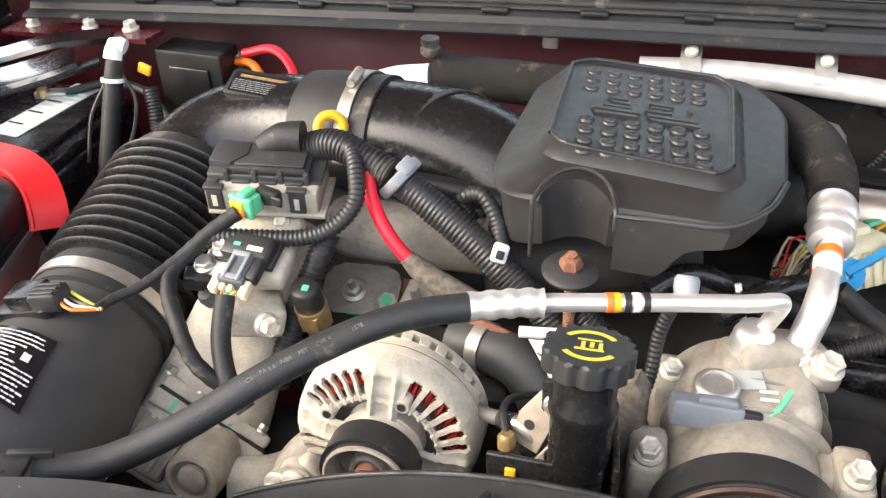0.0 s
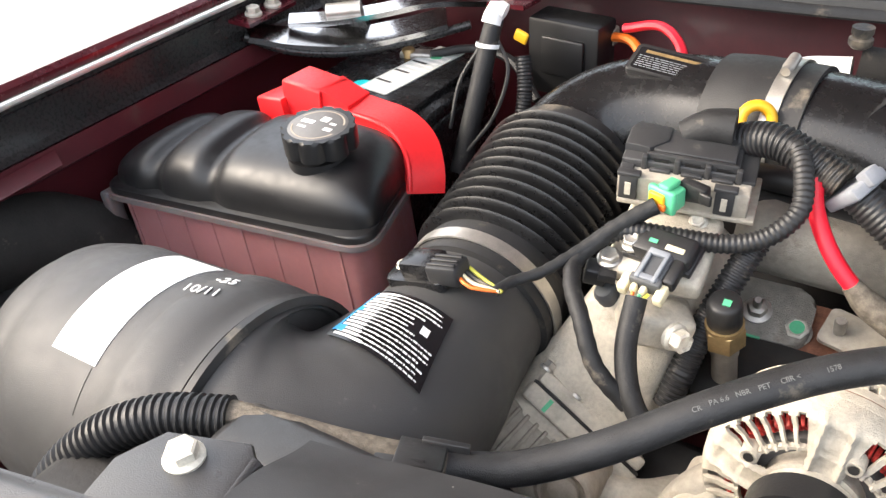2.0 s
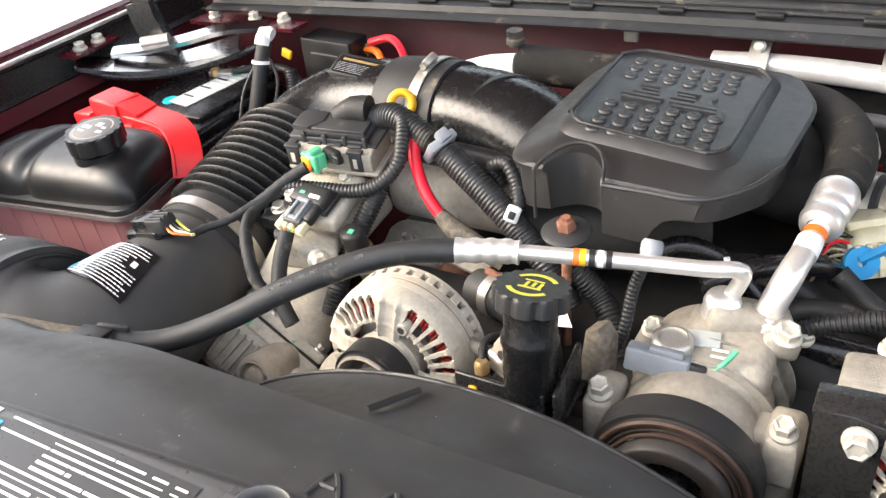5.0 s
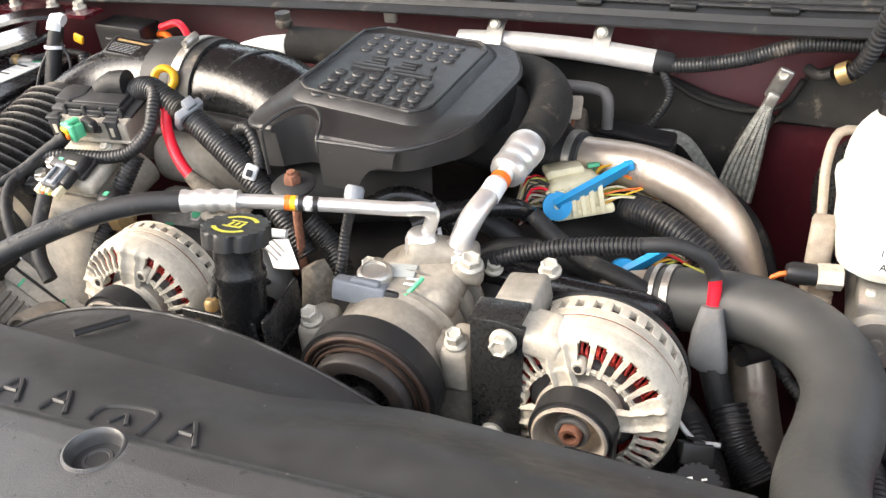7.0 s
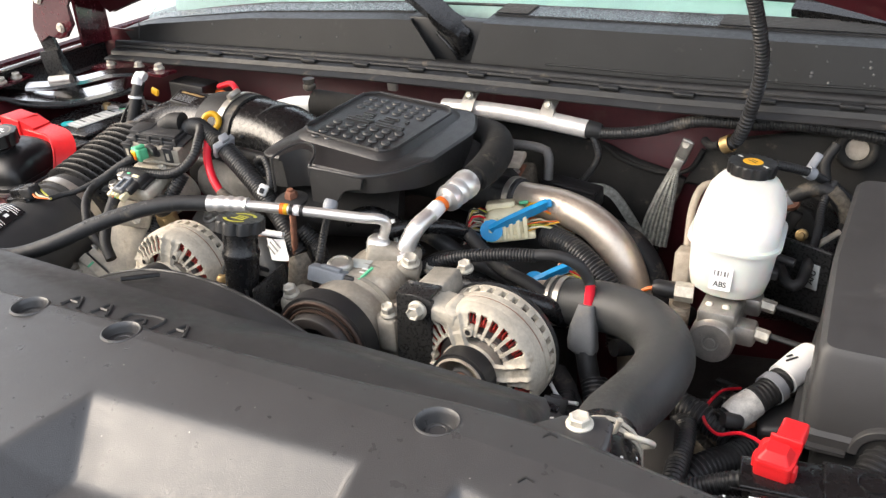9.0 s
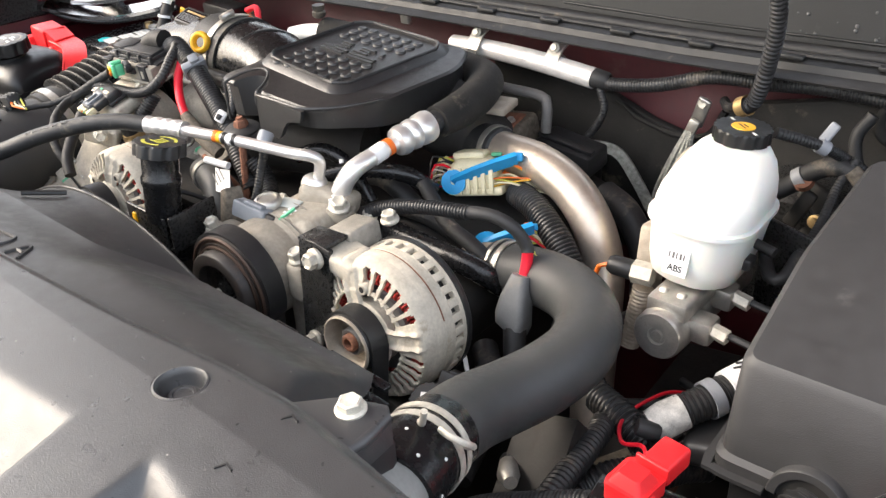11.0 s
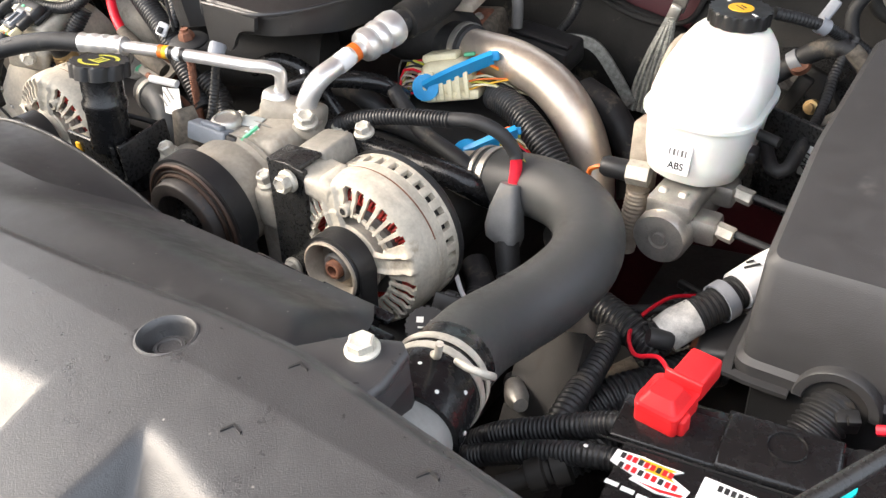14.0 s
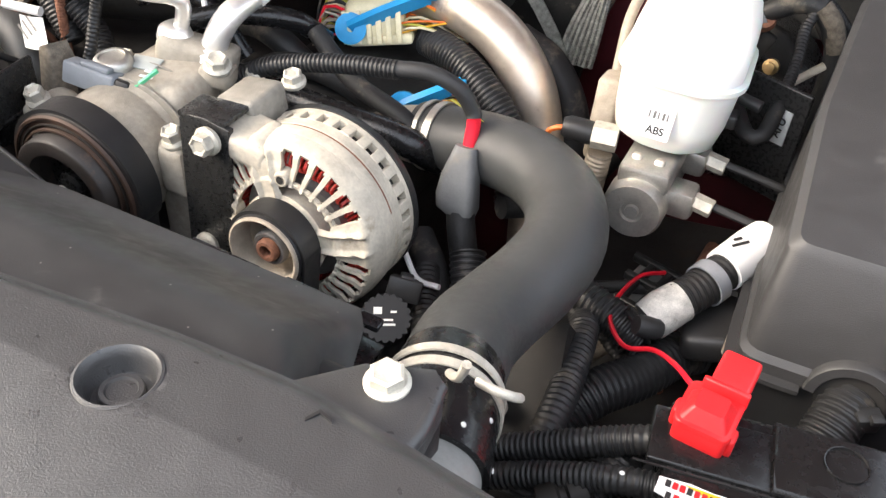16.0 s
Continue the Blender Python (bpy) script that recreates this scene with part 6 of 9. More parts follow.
def alternator_face(M, R):
    """The cast front: four channelled spokes, six slots in each quarter, crescent openings round the hub."""
    prof = [(0.40, 0.0095), (0.425, 0.0105), (0.445, 0.0100), (0.47, 0.0095), (0.50, 0.0095), (0.53, 0.0095), (0.56, 0.0095), (0.580, 0.0095), (0.60, 0.0100), (0.615, 0.0098), (0.635, 0.0085), (0.66, 0.0080), (0.68, 0.0082),
            (0.70, 0.0078), (0.72, 0.0074), (0.745, 0.0068), (0.77, 0.0060), (0.80, 0.0048), (0.83, 0.0034), (0.855, 0.0018), (0.875, 0.0002), (0.895, -0.0018), (0.92, -0.0048), (0.945, -0.0088), (0.968, -0.0135), (0.985, -0.0190), (0.994, -0.0250), (0.998, -0.0310)]
    n = 288
    slot = [0] * n
    for q, s0 in enumerate(SPOKES):
        nxt = min(((o - s0) % 360, o) for o in SPOKES if o != s0)[0]
        pitch = (nxt - 30.0) / 6
        for k in range(6):
            mid = s0 + 15 + pitch * (k + 0.5)
            for i in range(n):
                d = abs((360.0 * (i + 0.5) / n - mid + 180) % 360 - 180)
                if d < pitch * 0.34:
                    slot[i] = 2 if d < pitch * 0.34 - 1.0 else 1

    def across(a, r):
        """Distance from the nearest spoke's middle line, in metres."""
        best = 9.0
        for s in SPOKES:
            d = radians((a - s + 180) % 360 - 180)
            if math.cos(d) > 0:
                best = min(best, abs(R * r * math.sin(d)))
        return best
    bm = bmesh.new()
    grid = []
    for i in range(n):
        a = 360.0 * i / n
        row = []
        for r, h in prof:
            w = across(a, r)
            h -= 0.013 * smooth01((0.995 - r) / 0.20)
            up = 0.0044 * math.exp(-((w - 0.0090) / 0.0021) ** 2) * smooth01((r - 0.42) / 0.04) * smooth01((0.97 - r) / 0.06)
            if 0.595 < r < 0.63 and slot[i] and w > 0.012:
                up -= 0.0020
            row.append(bm.verts.new((R * r * math.cos(radians(a)), R * r * math.sin(radians(a)), h + up)))
        grid.append(row)
    for i in range(n):
        a = 360.0 * (i + 0.5) / n
        for j in range(len(prof) - 1):
            r = 0.5 * (prof[j][0] + prof[j + 1][0])
            w = across(a, r)
            if 0.475 < r < 0.595 and w > 0.0125:
                continue
            lo, hi = (0.640, 0.945)
            if slot[i] == 2 and lo < r < hi or slot[i] == 1 and lo + 0.02 < r < hi - 0.025:
                continue
            k = (i + 1) % n
            bm.faces.new((grid[i][j], grid[k][j], grid[k][j + 1], grid[i][j + 1]))
    bmesh.ops.delete(bm, geom=[v for v in bm.verts if not v.link_faces], context='VERTS')
    bmesh.ops.recalc_face_normals(bm, faces=bm.faces)
    bmesh.ops.solidify(bm, geom=bm.faces[:], thickness=0.0036 if sum(f.normal.z for f in bm.faces) > 0 else -0.0036)
    bmesh.ops.recalc_face_normals(bm, faces=bm.faces)
    bmesh.ops.transform(bm, matrix=M, verts=bm.verts)
    return bm


def alternator(base, label, roll, front_bolt, ear, deep=1.0, R=0.086):
    """Vented aluminium alternator; local z points forward along the shaft."""
    c = Vector(base)
    t = thing("alternator", base, label, "alternator", group="alternators")
    ax = (0, -1, 0.066)
    M = axis_matrix(c, ax) @ pose(0, 0, 0, 0, 0, roll)

    def D(h):
        return h if h > -0.03 else -0.03 + (h + 0.03) * deep
    skin = M_ALUC
    rr = 0.86 if front_bolt else 1.01
    part("front_housing", alternator_face(M, R), skin, t, smooth=42)
    part("stator_ring", lathe([(R * 0.93, D(-0.088)), (R * 0.985, D(-0.086)), (R * 0.992, D(-0.062)), (R * 0.978, D(-0.060)), (R * 0.978, D(-0.056)), (R * 1.0, D(-0.054)), (R * 1.003, -0.030), (R * 0.99, -0.028), (R * 0.92, -0.028)], c, ax, 72), skin, t)
    part("rust_line", lathe([(R * 0.979, D(-0.0602)), (R * 0.9895, D(-0.0595)), (R * 0.9895, D(-0.0568)), (R * 0.979, D(-0.056))], c, ax, 30, arc=(20 + roll, 125 + roll)), M_RUST, t, "rusty joint line")
    part("rear_housing", lathe([(0, D(-0.150)), (R * 0.72 * rr, D(-0.150)), (R * 0.96 * rr, D(-0.142)), (R * rr, D(-0.134)), (R * rr, D(-0.120)), (R * 0.80, D(-0.120))], c, ax, 60), M_BLACK, t, "black plastic rear cap")
    part("core", lathe([(R * 0.90, D(-0.11)), (R * 0.90, -0.034), (R * 0.20, -0.034)], c, ax, 48), M_DARK, t)
    part("inner_fan", lathe([(R * 0.40, -0.022), (R * 0.47, -0.019), (R * 0.58, -0.020), (R * 0.62, -0.026), (R * 0.62, -0.036)], c, ax, 60), M_GREYCAP, t, "dull grey inner fan rim")
    wind = bmesh.new()
    for i in range(84):
        m2 = M @ pose(0, 0, 0, 0, 0, 360 * i / 84)
        k = 0.0012 * ((i * 7) % 3)
        sweep([m2 @ Vector((R * 0.66, -0.002, -0.034)), m2 @ Vector((R * 0.68, 0.0, -0.022 + k)), m2 @ Vector((R * 0.74, 0.003, -0.018 + k)), m2 @ Vector((R * 0.83, 0.004, -0.026)), m2 @ Vector((R * 0.86, 0.004, -0.036))], 0.0017, 5, 0.012, bm=wind)
    part("winding", wind, M_COPPER, t, "red enamelled copper winding")
    part("bearing_hub", lathe([(R * 0.44, -0.03), (R * 0.43, -0.002), (R * 0.40, 0.0), (R * 0.30, 0.003), (R * 0.20, 0.006)], c, ax, 40), skin, t)
    bmv = bmesh.new()
    rbox((R * 0.955, 0, D(-0.0985)), (0.007, 0.0095, 0.030 * deep), bevel=0.001, bm=bmv)
    me = bpy.data.meshes.new("rim_bar")
    bmv.to_mesh(me)
    bmv.free()
    me.materials.append(skin)
    for i in range(32):
        ob = new("rim_bar", me)
        ob.parent = t
        ob.matrix_local = Matrix.Translation(-c) @ M @ pose(0, 0, 0, 0, 0, 360 * i / 32 + 6)
    part("end_ring", lathe([(R * 0.90, D(-0.121)), (R * 0.995, D(-0.121)), (R * 0.995, D(-0.109)), (R * 0.90, D(-0.109))], c, ax, 60, closed=True), skin, t)
    for a in (92, 174, 292):
        m2 = M @ pose(0, 0, 0, 0, 0, a)
        part("bolt_boss", lathe([(0.0070, -0.010), (0.0066, 0.0014), (0.0058, 0.0022), (0.0040, 0.0022), (0.0034, -0.006), (0, -0.006)], m2 @ Vector((R * 0.650, 0, -0.0040)), ax, 16), skin, t)
        part("boss_hole", lathe([(0.0036, 0.0004), (0, 0.0004)], m2 @ Vector((R * 0.650, 0, -0.0016)), ax, 12), M_DARK, t)
    for a in (12, 110):
        m2 = M @ pose(0, 0, 0, 0, 0, a)
        part("bolt_hole", lathe([(0.0030, 0.0002), (0, 0.0002)], m2 @ Vector((R * 0.90, 0, -0.0130)), ax, 12), M_DARK, t)
    m2 = axis_matrix(c, ax) @ pose(0, 0, 0, 0, 0, ear)
    if front_bolt:
        p = m2 @ Vector((R * 1.13, 0, 0))
        part("mount_ear", lathe([(0.006, -0.05), (0.016, -0.05), (0.016, 0.006), (0.006, 0.006)], p, ax, 24, closed=True), skin, t)
        part("ear_web", rbox((R * 0.98, 0, -0.02), (R * 0.3, 0.026, 0.046), bevel=0.006, m=m2), skin, t)
        hexbolt(t, p + Vector((0, -0.006, 0)), ax, 0.0095, 0.014, M_BOLT)
    else:
        part("mount_arm", rbox(c + Vector((-0.046, 0.030, 0.067)), (0.056, 0.046, 0.026), (0, 8, 0), 0.007, 3), skin, t, "thick pale mounting arm")
        part("arm_root", rbox(c + Vector((-0.028, 0.030, 0.060)), (0.040, 0.044, 0.034), (0, 40, 0), 0.010, 3), skin, t)
    pc = c + Vector(ax).normalized() * (-0.008 if not front_bolt else 0.0)
    part("pulley_body", lathe([(0.028, 0.006), (0.0350, 0.008), (0.0355, 0.010), (0.0355, 0.032), (0.0350, 0.034), (0.0335, 0.0345)], pc, ax, 44), M_BLACK, t, "black pulley rim")
    p = part("pulley_face", lathe([(0.0345, 0.0335), (0.0345, 0.0365), (0.0325, 0.0375), (0.0300, 0.0355), (0.0278, 0.016), (0.0175, 0.014), (0.0165, 0.022), (0.0150, 0.024), (0.012, 0.020)], pc, ax, 40), M_TAN, t, "dusty pulley face")
    part("hub_ring", lathe([(0.0168, 0.016), (0.0160, 0.0265), (0.0145, 0.0280), (0.0115, 0.0275), (0.0105, 0.024)], pc, ax, 32), M_GREYCAP, p, "grey hub ring")
    part("shaft_nut", lathe([(0.0105, 0.024), (0.0105, 0.031), (0.0088, 0.033), (0.0060, 0.033), (0.0055, 0.024), (0, 0.024)], pc, ax, 20), M_RUST, p, "rust-red shaft nut")
    belt = thing("serpentine_belt", M @ Vector((0, 0.037, 0.014)), "smooth black rubber drive belt over an alternator pulley", "drive belt", group="drive belts")
    m3 = axis_matrix(pc, ax)
    part("band", sweep([m3 @ Vector((0.020, -0.22, 0.020)), m3 @ Vector((0.030, -0.12, 0.020))] + [m3 @ Vector((0.0372 * math.cos(radians(a)), 0.0372 * math.sin(radians(a)), 0.020)) for a in range(-8, 200, 12)] + [m3 @ Vector((-0.020, -0.12, 0.020)), m3 @ Vector((-0.010, -0.22, 0.020))],
                        0.01, 8, 0.005, flat=(0.0015, 0.0118), up=ax), M_BLACK, belt)
    return t


alternator((0.378, 0.465, 1.030), "pale weathered aluminium alternator with red windings", 0, False, 133, 0.52)
alternator((-0.106, 0.448, 1.051), "dirty grey aluminium alternator with red windings", -25, True, 212, 0.36, 0.078)
br = thing("alternator_bracket", (-0.20, 0.47, 1.0), "dirty cast bracket beside the alternator", "bracket")
part("arm", sweep([(-0.165, 0.478, 1.028), (-0.185, 0.462, 1.008), (-0.195, 0.455, 0.975), (-0.19, 0.46, 0.92)], [0.013, 0.016, 0.018, 0.018], 14), M_ALU, br)
hexbolt(br, (-0.196, 0.438, 0.998), (0, -1, 0.2), 0.010, 0.014)
abk = thing("alternator_bracket", (0.285, 0.52, 0.98), "black painted steel bracket plate with pale bolts", "bracket")
part("front_plate", prism([(-0.022, -0.16), (0.024, -0.16), (0.028, 0.0), (0.030, 0.020), (0.004, 0.024), (-0.018, 0.022), (-0.022, 0.016)], -0.003, 0.003, axis_matrix((0.297, 0.474, 1.095), (0, -1, 0.08)), 0.001), M_BLACKPAINT, abk)
part("top_flange", rbox((0.298, 0.490, 1.116), (0.050, 0.034, 0.006), (0, -4, 0), 0.002), M_BLACKPAINT, abk)
part("casting", rbox((0.308, 0.530, 1.100), (0.042, 0.050, 0.040), (0, -8, 0), 0.006, 3), M_CAST, abk)
hexbolt(abk, (0.309, 0.467, 1.103), (0, -1, 0.08), 0.0100, 0.014)
hexbolt(abk, (0.296, 0.462, 0.990), (0, -1, 0.08), 0.0095, 0.014)
hexbolt(abk, (0.318, 0.578, 1.106), (0, -0.2, 1), 0.009, 0.012)

# ---------------------------------------------------------------- air conditioning compressor
ac = thing("ac_compressor", (0.19, 0.53, 0.96), "dirty aluminium air conditioning compressor with a black pulley", "compressor")
CC = Vector((0.180, 0.415, 1.034))
AX = (0.03, -1, 0)
groove = [(0.040, -0.004), (0.0615, -0.002), (0.063, 0.001)] + [(0.0618, 0.004), (0.0618, 0.024)] + [(0.063, 0.026), (0.061, 0.028), (0.059, 0.028), (0.0585, 0.031), (0.0575, 0.031), (0.057, 0.028), (0.055, 0.028), (0.0545, 0.032), (0.0535, 0.032), (0.053, 0.029), (0.048, 0.029), (0.047, 0.044), (0.045, 0.046), (0.034, 0.046), (0.0325, 0.044), (0.0315, 0.036), (0.026, 0.034), (0.0255, 0.028)]
part("pulley", lathe([(r * 1.08, h - 0.046) for r, h in groove], CC, AX, 64), M_BELT, ac, "worn black grooved pulley")
part("clutch_ring", lathe([(0.0668, -0.0165), (0.0655, -0.0140), (0.0635, -0.0138), (0.0625, -0.0165), (0.0560, -0.0160), (0.0550, -0.0125), (0.0535, -0.0120), (0.0525, -0.0150)], CC, AX, 64), M_CLUTCH, ac, "rust-brown clutch face")
belt = thing("serpentine_belt", CC + Vector((0, 0.030, 0.068)), "smooth black rubber drive belt over the compressor pulley", "drive belt", group="drive belts")
m3 = axis_matrix(CC, AX)
part("band", sweep([m3 @ Vector((0.050, -0.20, -0.032))] + [m3 @ Vector((0.0695 * math.cos(radians(a)), 0.0695 * math.sin(radians(a)), -0.032)) for a in range(-30, 216, 9)] + [m3 @ Vector((-0.040, -0.20, -0.032))], 0.01, 8, 0.005, flat=(0.0018, 0.0130), up=AX), M_BLACK, belt)
part("clutch_plate", lathe([(0.0277, -0.018), (0.014, -0.019), (0.013, -0.010), (0.009, -0.008), (0.009, -0.006), (0, -0.006)], CC, AX, 40), M_BLACKPAINT, ac)
part("shaft_end", lathe([(0.006, -0.002), (0.006, 0.003), (0, 0.004)], CC, AX, 16), M_STEEL, ac)
part("rivet", lathe([(0.004, 0), (0.0035, 0.002), (0, 0.003)], CC + Vector((-0.033, 0.015, 0.040)), AX, 12), M_BOLT, ac)
part("body", lathe([(0.052, -0.046), (0.058, -0.048), (0.061, -0.060), (0.062, -0.085), (0.0605, -0.088), (0.0605, -0.092), (0.063, -0.095), (0.063, -0.135), (0.061, -0.138), (0.063, -0.142), (0.063, -0.185), (0.055, -0.195), (0, -0.195)], CC, AX, 56), M_ALU, ac)
for dy in (-0.030, 0.004, 0.034):
    part("case_seam", lathe([(0.0560, -0.0018), (0.0655, -0.0012), (0.0662, 0.0), (0.0655, 0.0012), (0.0560, 0.0018)], CC + Vector((0.004, 0.128 + dy, 0.0)), AX, 56), M_CAST, ac)
part("top_block", rbox((0.190, 0.562, 1.076), (0.084, 0.100, 0.044), (4, 0, 4), 0.020, 4), M_ALU, ac)
part("port_block", rbox((0.200, 0.588, 1.096), (0.075, 0.040, 0.030), (-6, 12, 20), 0.008, 3), M_ALU, ac)
part("port_boss", lathe([(0.019, -0.02), (0.019, 0.002), (0.0175, 0.005), (0.0165, 0.012), (0.0130, 0.018), (0.006, 0.020), (0, 0.020)], (0.178, 0.585, 1.104), (-0.08, -0.1, 1), 26), M_SILVER, ac)
part("port_boss", lathe([(0.021, -0.02), (0.021, 0.004), (0.0185, 0.008), (0.0175, 0.016), (0.013, 0.021), (0.006, 0.022), (0, 0.022)], (0.212, 0.590, 1.088), (0.12, 0.05, 1), 26), M_SILVER, ac)
hexbolt(ac, (0.236, 0.572, 1.100), (0.2, -0.2, 1), 0.0105, 0.013)
part("port_ear", rbox((0.230, 0.578, 1.088), (0.034, 0.03, 0.022), (0, 12, 20), 0.007), M_ALU, ac)
for p, lug in (((0.104, 0.474, 1.072), True), ((0.255, 0.484, 1.074), True)):
    part("mount_lug", rbox((p[0], p[1] + 0.012, p[2] - 0.028), (0.030, 0.05, 0.052), bevel=0.008), M_ALU, ac)
    hexbolt(ac, p, (0, -0.3, 1), 0.0090, 0.016)
hexbolt(ac, (0.118, 0.575, 1.070), (0, -0.3, 1), 0.0085, 0.012)
hexbolt(ac, (0.245, 0.612, 1.072), (0.3, -0.3, 1), 0.0085, 0.012)
part("mount_lug", rbox((0.118, 0.580, 1.040), (0.030, 0.05, 0.055), bevel=0.008), M_ALU, ac)
part("end_frame", rbox((0.246, 0.500, 1.000), (0.044, 0.036, 0.13), bevel=0.010, seg=3), M_ALU, ac)
mm = pose(0.143, 0.508, 1.092, -15, 6, 6)
cn = part("connector", rbox((0, 0, 0), (0.055, 0.020, 0.022), bevel=0.003, m=mm), M_GREYP, ac, "blue-grey wiring plug")
part("ridge", rbox((0.006, -0.004, 0.013), (0.030, 0.010, 0.006), bevel=0.002, m=mm), M_GREYP, cn)
part("tail", rbox((0.034, 0, 0), (0.016, 0.016, 0.018), bevel=0.003, m=mm), M_BLACK, cn)
part("green_lead", sweep([mm @ Vector((0.04, 0, 0)), (0.196, 0.515, 1.100), (0.204, 0.528, 1.108)], 0.0025, 6), M_GREEN, cn)
part("tag", rbox((0.172, 0.545, 1.0985), (0.030, 0.020, 0.002), (4, 0, 10), 0.0008), M_LABELG, ac, "worn pale blue sticker")
part("plate_print", bars([(-0.007, 0.007, 0.004 - 0.008 * i, 0.003) for i in range(2)], pose(0.190, 0.53, 1.0985, 6, 0, 4)), M_LABELW, ac)
part("top_cap", lathe([(0.0185, -0.006), (0.0180, 0.002), (0.0150, 0.005), (0.0125, 0.0055), (0.0120, 0.0035), (0, 0.0045)], (0.150, 0.528, 1.102), (0, -0.1, 1), 28), M_STEEL, ac, "shiny pressed cap")

# refrigerant lines
dl = thing("discharge_line", (-0.05, 0.49, 1.10), "black rubber refrigerant hose with a bright crimped aluminium tube", "refrigerant line")
hose = [(-0.430, 0.258, 1.150), (-0.390, 0.268, 1.147), (-0.345, 0.284, 1.138), (-0.300, 0.305, 1.128), (-0.262, 0.330, 1.124), (-0.218, 0.362, 1.136), (-0.170, 0.402, 1.157), (-0.122, 0.442, 1.171), (-0.080, 0.472, 1.176), (-0.040, 0.495, 1.173)]
part("rubber_hose", sweep(hose[3:], 0.0112, 20), M_KNIT, dl)
part("braided_end", sweep(hose[:4], 0.0116, 16), M_BRAID, dl, "frayed brown braided hose cover")
hx = Vector((0.047, 0.039, 0.013)).normalized()
hz = (Vector((0.1, -0.55, 0.85)) - hx * hx.dot(Vector((0.1, -0.55, 0.85)))).normalized()
for word, p in (("CR", (-0.177, 0.396, 1.154)), ("PA 6.6", (-0.167, 0.405, 1.158)), ("NBR", (-0.156, 0.414, 1.1615)), ("PET", (-0.146, 0.422, 1.1645)), ("CIIR <", (-0.134, 0.432, 1.168)), ("1578", (-0.114, 0.448, 1.172))):
    hm = Matrix((hx, hz.cross(hx), hz)).transposed().to_4x4()
    hm.translation = Vector(p) + hz * 0.0115
    lettering("print", word, 0.0046, hm, M_FAINT, dl, depth=0.0004)
part("conduit", sweep([(-0.548, 0.170, 1.065), (-0.532, 0.192, 1.106), (-0.506, 0.215, 1.134), (-0.470, 0.238, 1.149), (-0.428, 0.258, 1.150)], 0.0150, 16, ridge=(0.0052, 0.002)), M_BLACK, dl, "black corrugated conduit over the hose")
fer = [(-0.042, 0.494, 1.1735), (-0.005, 0.510, 1.1715), (0.012, 0.515, 1.1705)]
part("crimp_ferrule", sweep(fer, 0.0118, 20, ridge=(0.014, 0.0011)), M_SILVER, dl, "crimped bright ferrule")
tube = [(0.008, 0.514, 1.171), (0.060, 0.530, 1.168), (0.115, 0.549, 1.163), (0.165, 0.566, 1.158), (0.186, 0.576, 1.156), (0.193, 0.584, 1.148), (0.188, 0.587, 1.130), (0.180, 0.586, 1.112)]
part("alu_tube", sweep(tube, 0.0074, 18, 0.004), M_SILVER, dl)
for x, mat, lab in ((0.060, M_ORANGE, "orange band"), (0.0655, M_YELLOW, "yellow band"), (0.073, M_BLACK, "black band"), (0.080, M_LABELW, "white band"), (0.087, M_BLACK, "black band")):
    k = (x - 0.008) / 0.052 if x < 0.06 else 1 + (x - 0.06) / 0.055
    p = Vector(tube[0]).lerp(Vector(tube[1]), k) if k < 1 else Vector(tube[1]).lerp(Vector(tube[2]), k - 1)
    part("colour_band", lathe([(0.0074, -0.0027), (0.0079, -0.0027), (0.0079, 0.0027), (0.0074, 0.0027)], p, (0.055, 0.018, -0.004), 20, closed=True), mat, dl, lab)
part("service_port", lathe([(0.009, 0), (0.010, 0.004), (0.010, 0.012), (0.008, 0.015), (0, 0.015)], (0.117, 0.560, 1.163), (0, 0.6, 0.8), 20), M_LGREY, dl, "pale grey service cap")
clipt = thing("hose_clip", (-0.304, 0.296, 1.13), "black plastic hose clip on the shroud edge", "clip")
part("clip", rbox((-0.309, 0.293, 1.1455), (0.030, 0.034, 0.005), (-20, 8, 22), 0.001), M_BLACK, clipt)
part("clip_side", rbox((-0.303, 0.309, 1.131), (0.030, 0.005, 0.026), (-12, 8, 22), 0.001), M_BLACK, clipt)
part("foot", rbox((-0.315, 0.278, 1.146), (0.032, 0.012, 0.012), (0, 0, 18), 0.002), M_BLACK, clipt)

sl = thing("suction_line", (0.23, 0.66, 1.08), "bright aluminium suction pipe joined to a foam-wrapped hose", "refrigerant line")
part("alu_tube", sweep([(0.214, 0.591, 1.095), (0.219, 0.596, 1.115), (0.226, 0.610, 1.134), (0.232, 0.640, 1.143), (0.237, 0.672, 1.149), (0.240, 0.690, 1.151)], [0.0125, 0.0125, 0.0125, 0.0115, 0.0105, 0.0105], 20, 0.005), M_SILVER, sl)
part("band", lathe([(0.0108, -0.004), (0.0114, -0.004), (0.0114, 0.004), (0.0108, 0.004)], (0.236, 0.665, 1.148), (0.1, 1, 0.2), 20, closed=True), M_ORANGE, sl, "orange band")
part("label_band", lathe([(0.0117, -0.010), (0.0120, -0.010), (0.0120, 0.010), (0.0117, 0.010)], (0.2335, 0.648, 1.1445), (0.1, 1, 0.22), 20, closed=True), M_LABELW, sl, "white paper band")
part("crimp_ferrule", lathe([(0.011, -0.006), (0.0185, -0.003), (0.0205, 0.004), (0.0200, 0.010), (0.0175, 0.014), (0.0205, 0.019), (0.0210, 0.025), (0.0185, 0.030), (0.0215, 0.036), (0.0220, 0.048), (0.0205, 0.054), (0.016, 0.056)], (0.238, 0.682, 1.150), (0.12, 1, 0.12), 28), M_SILVER, sl, "ribbed crimped ferrule")
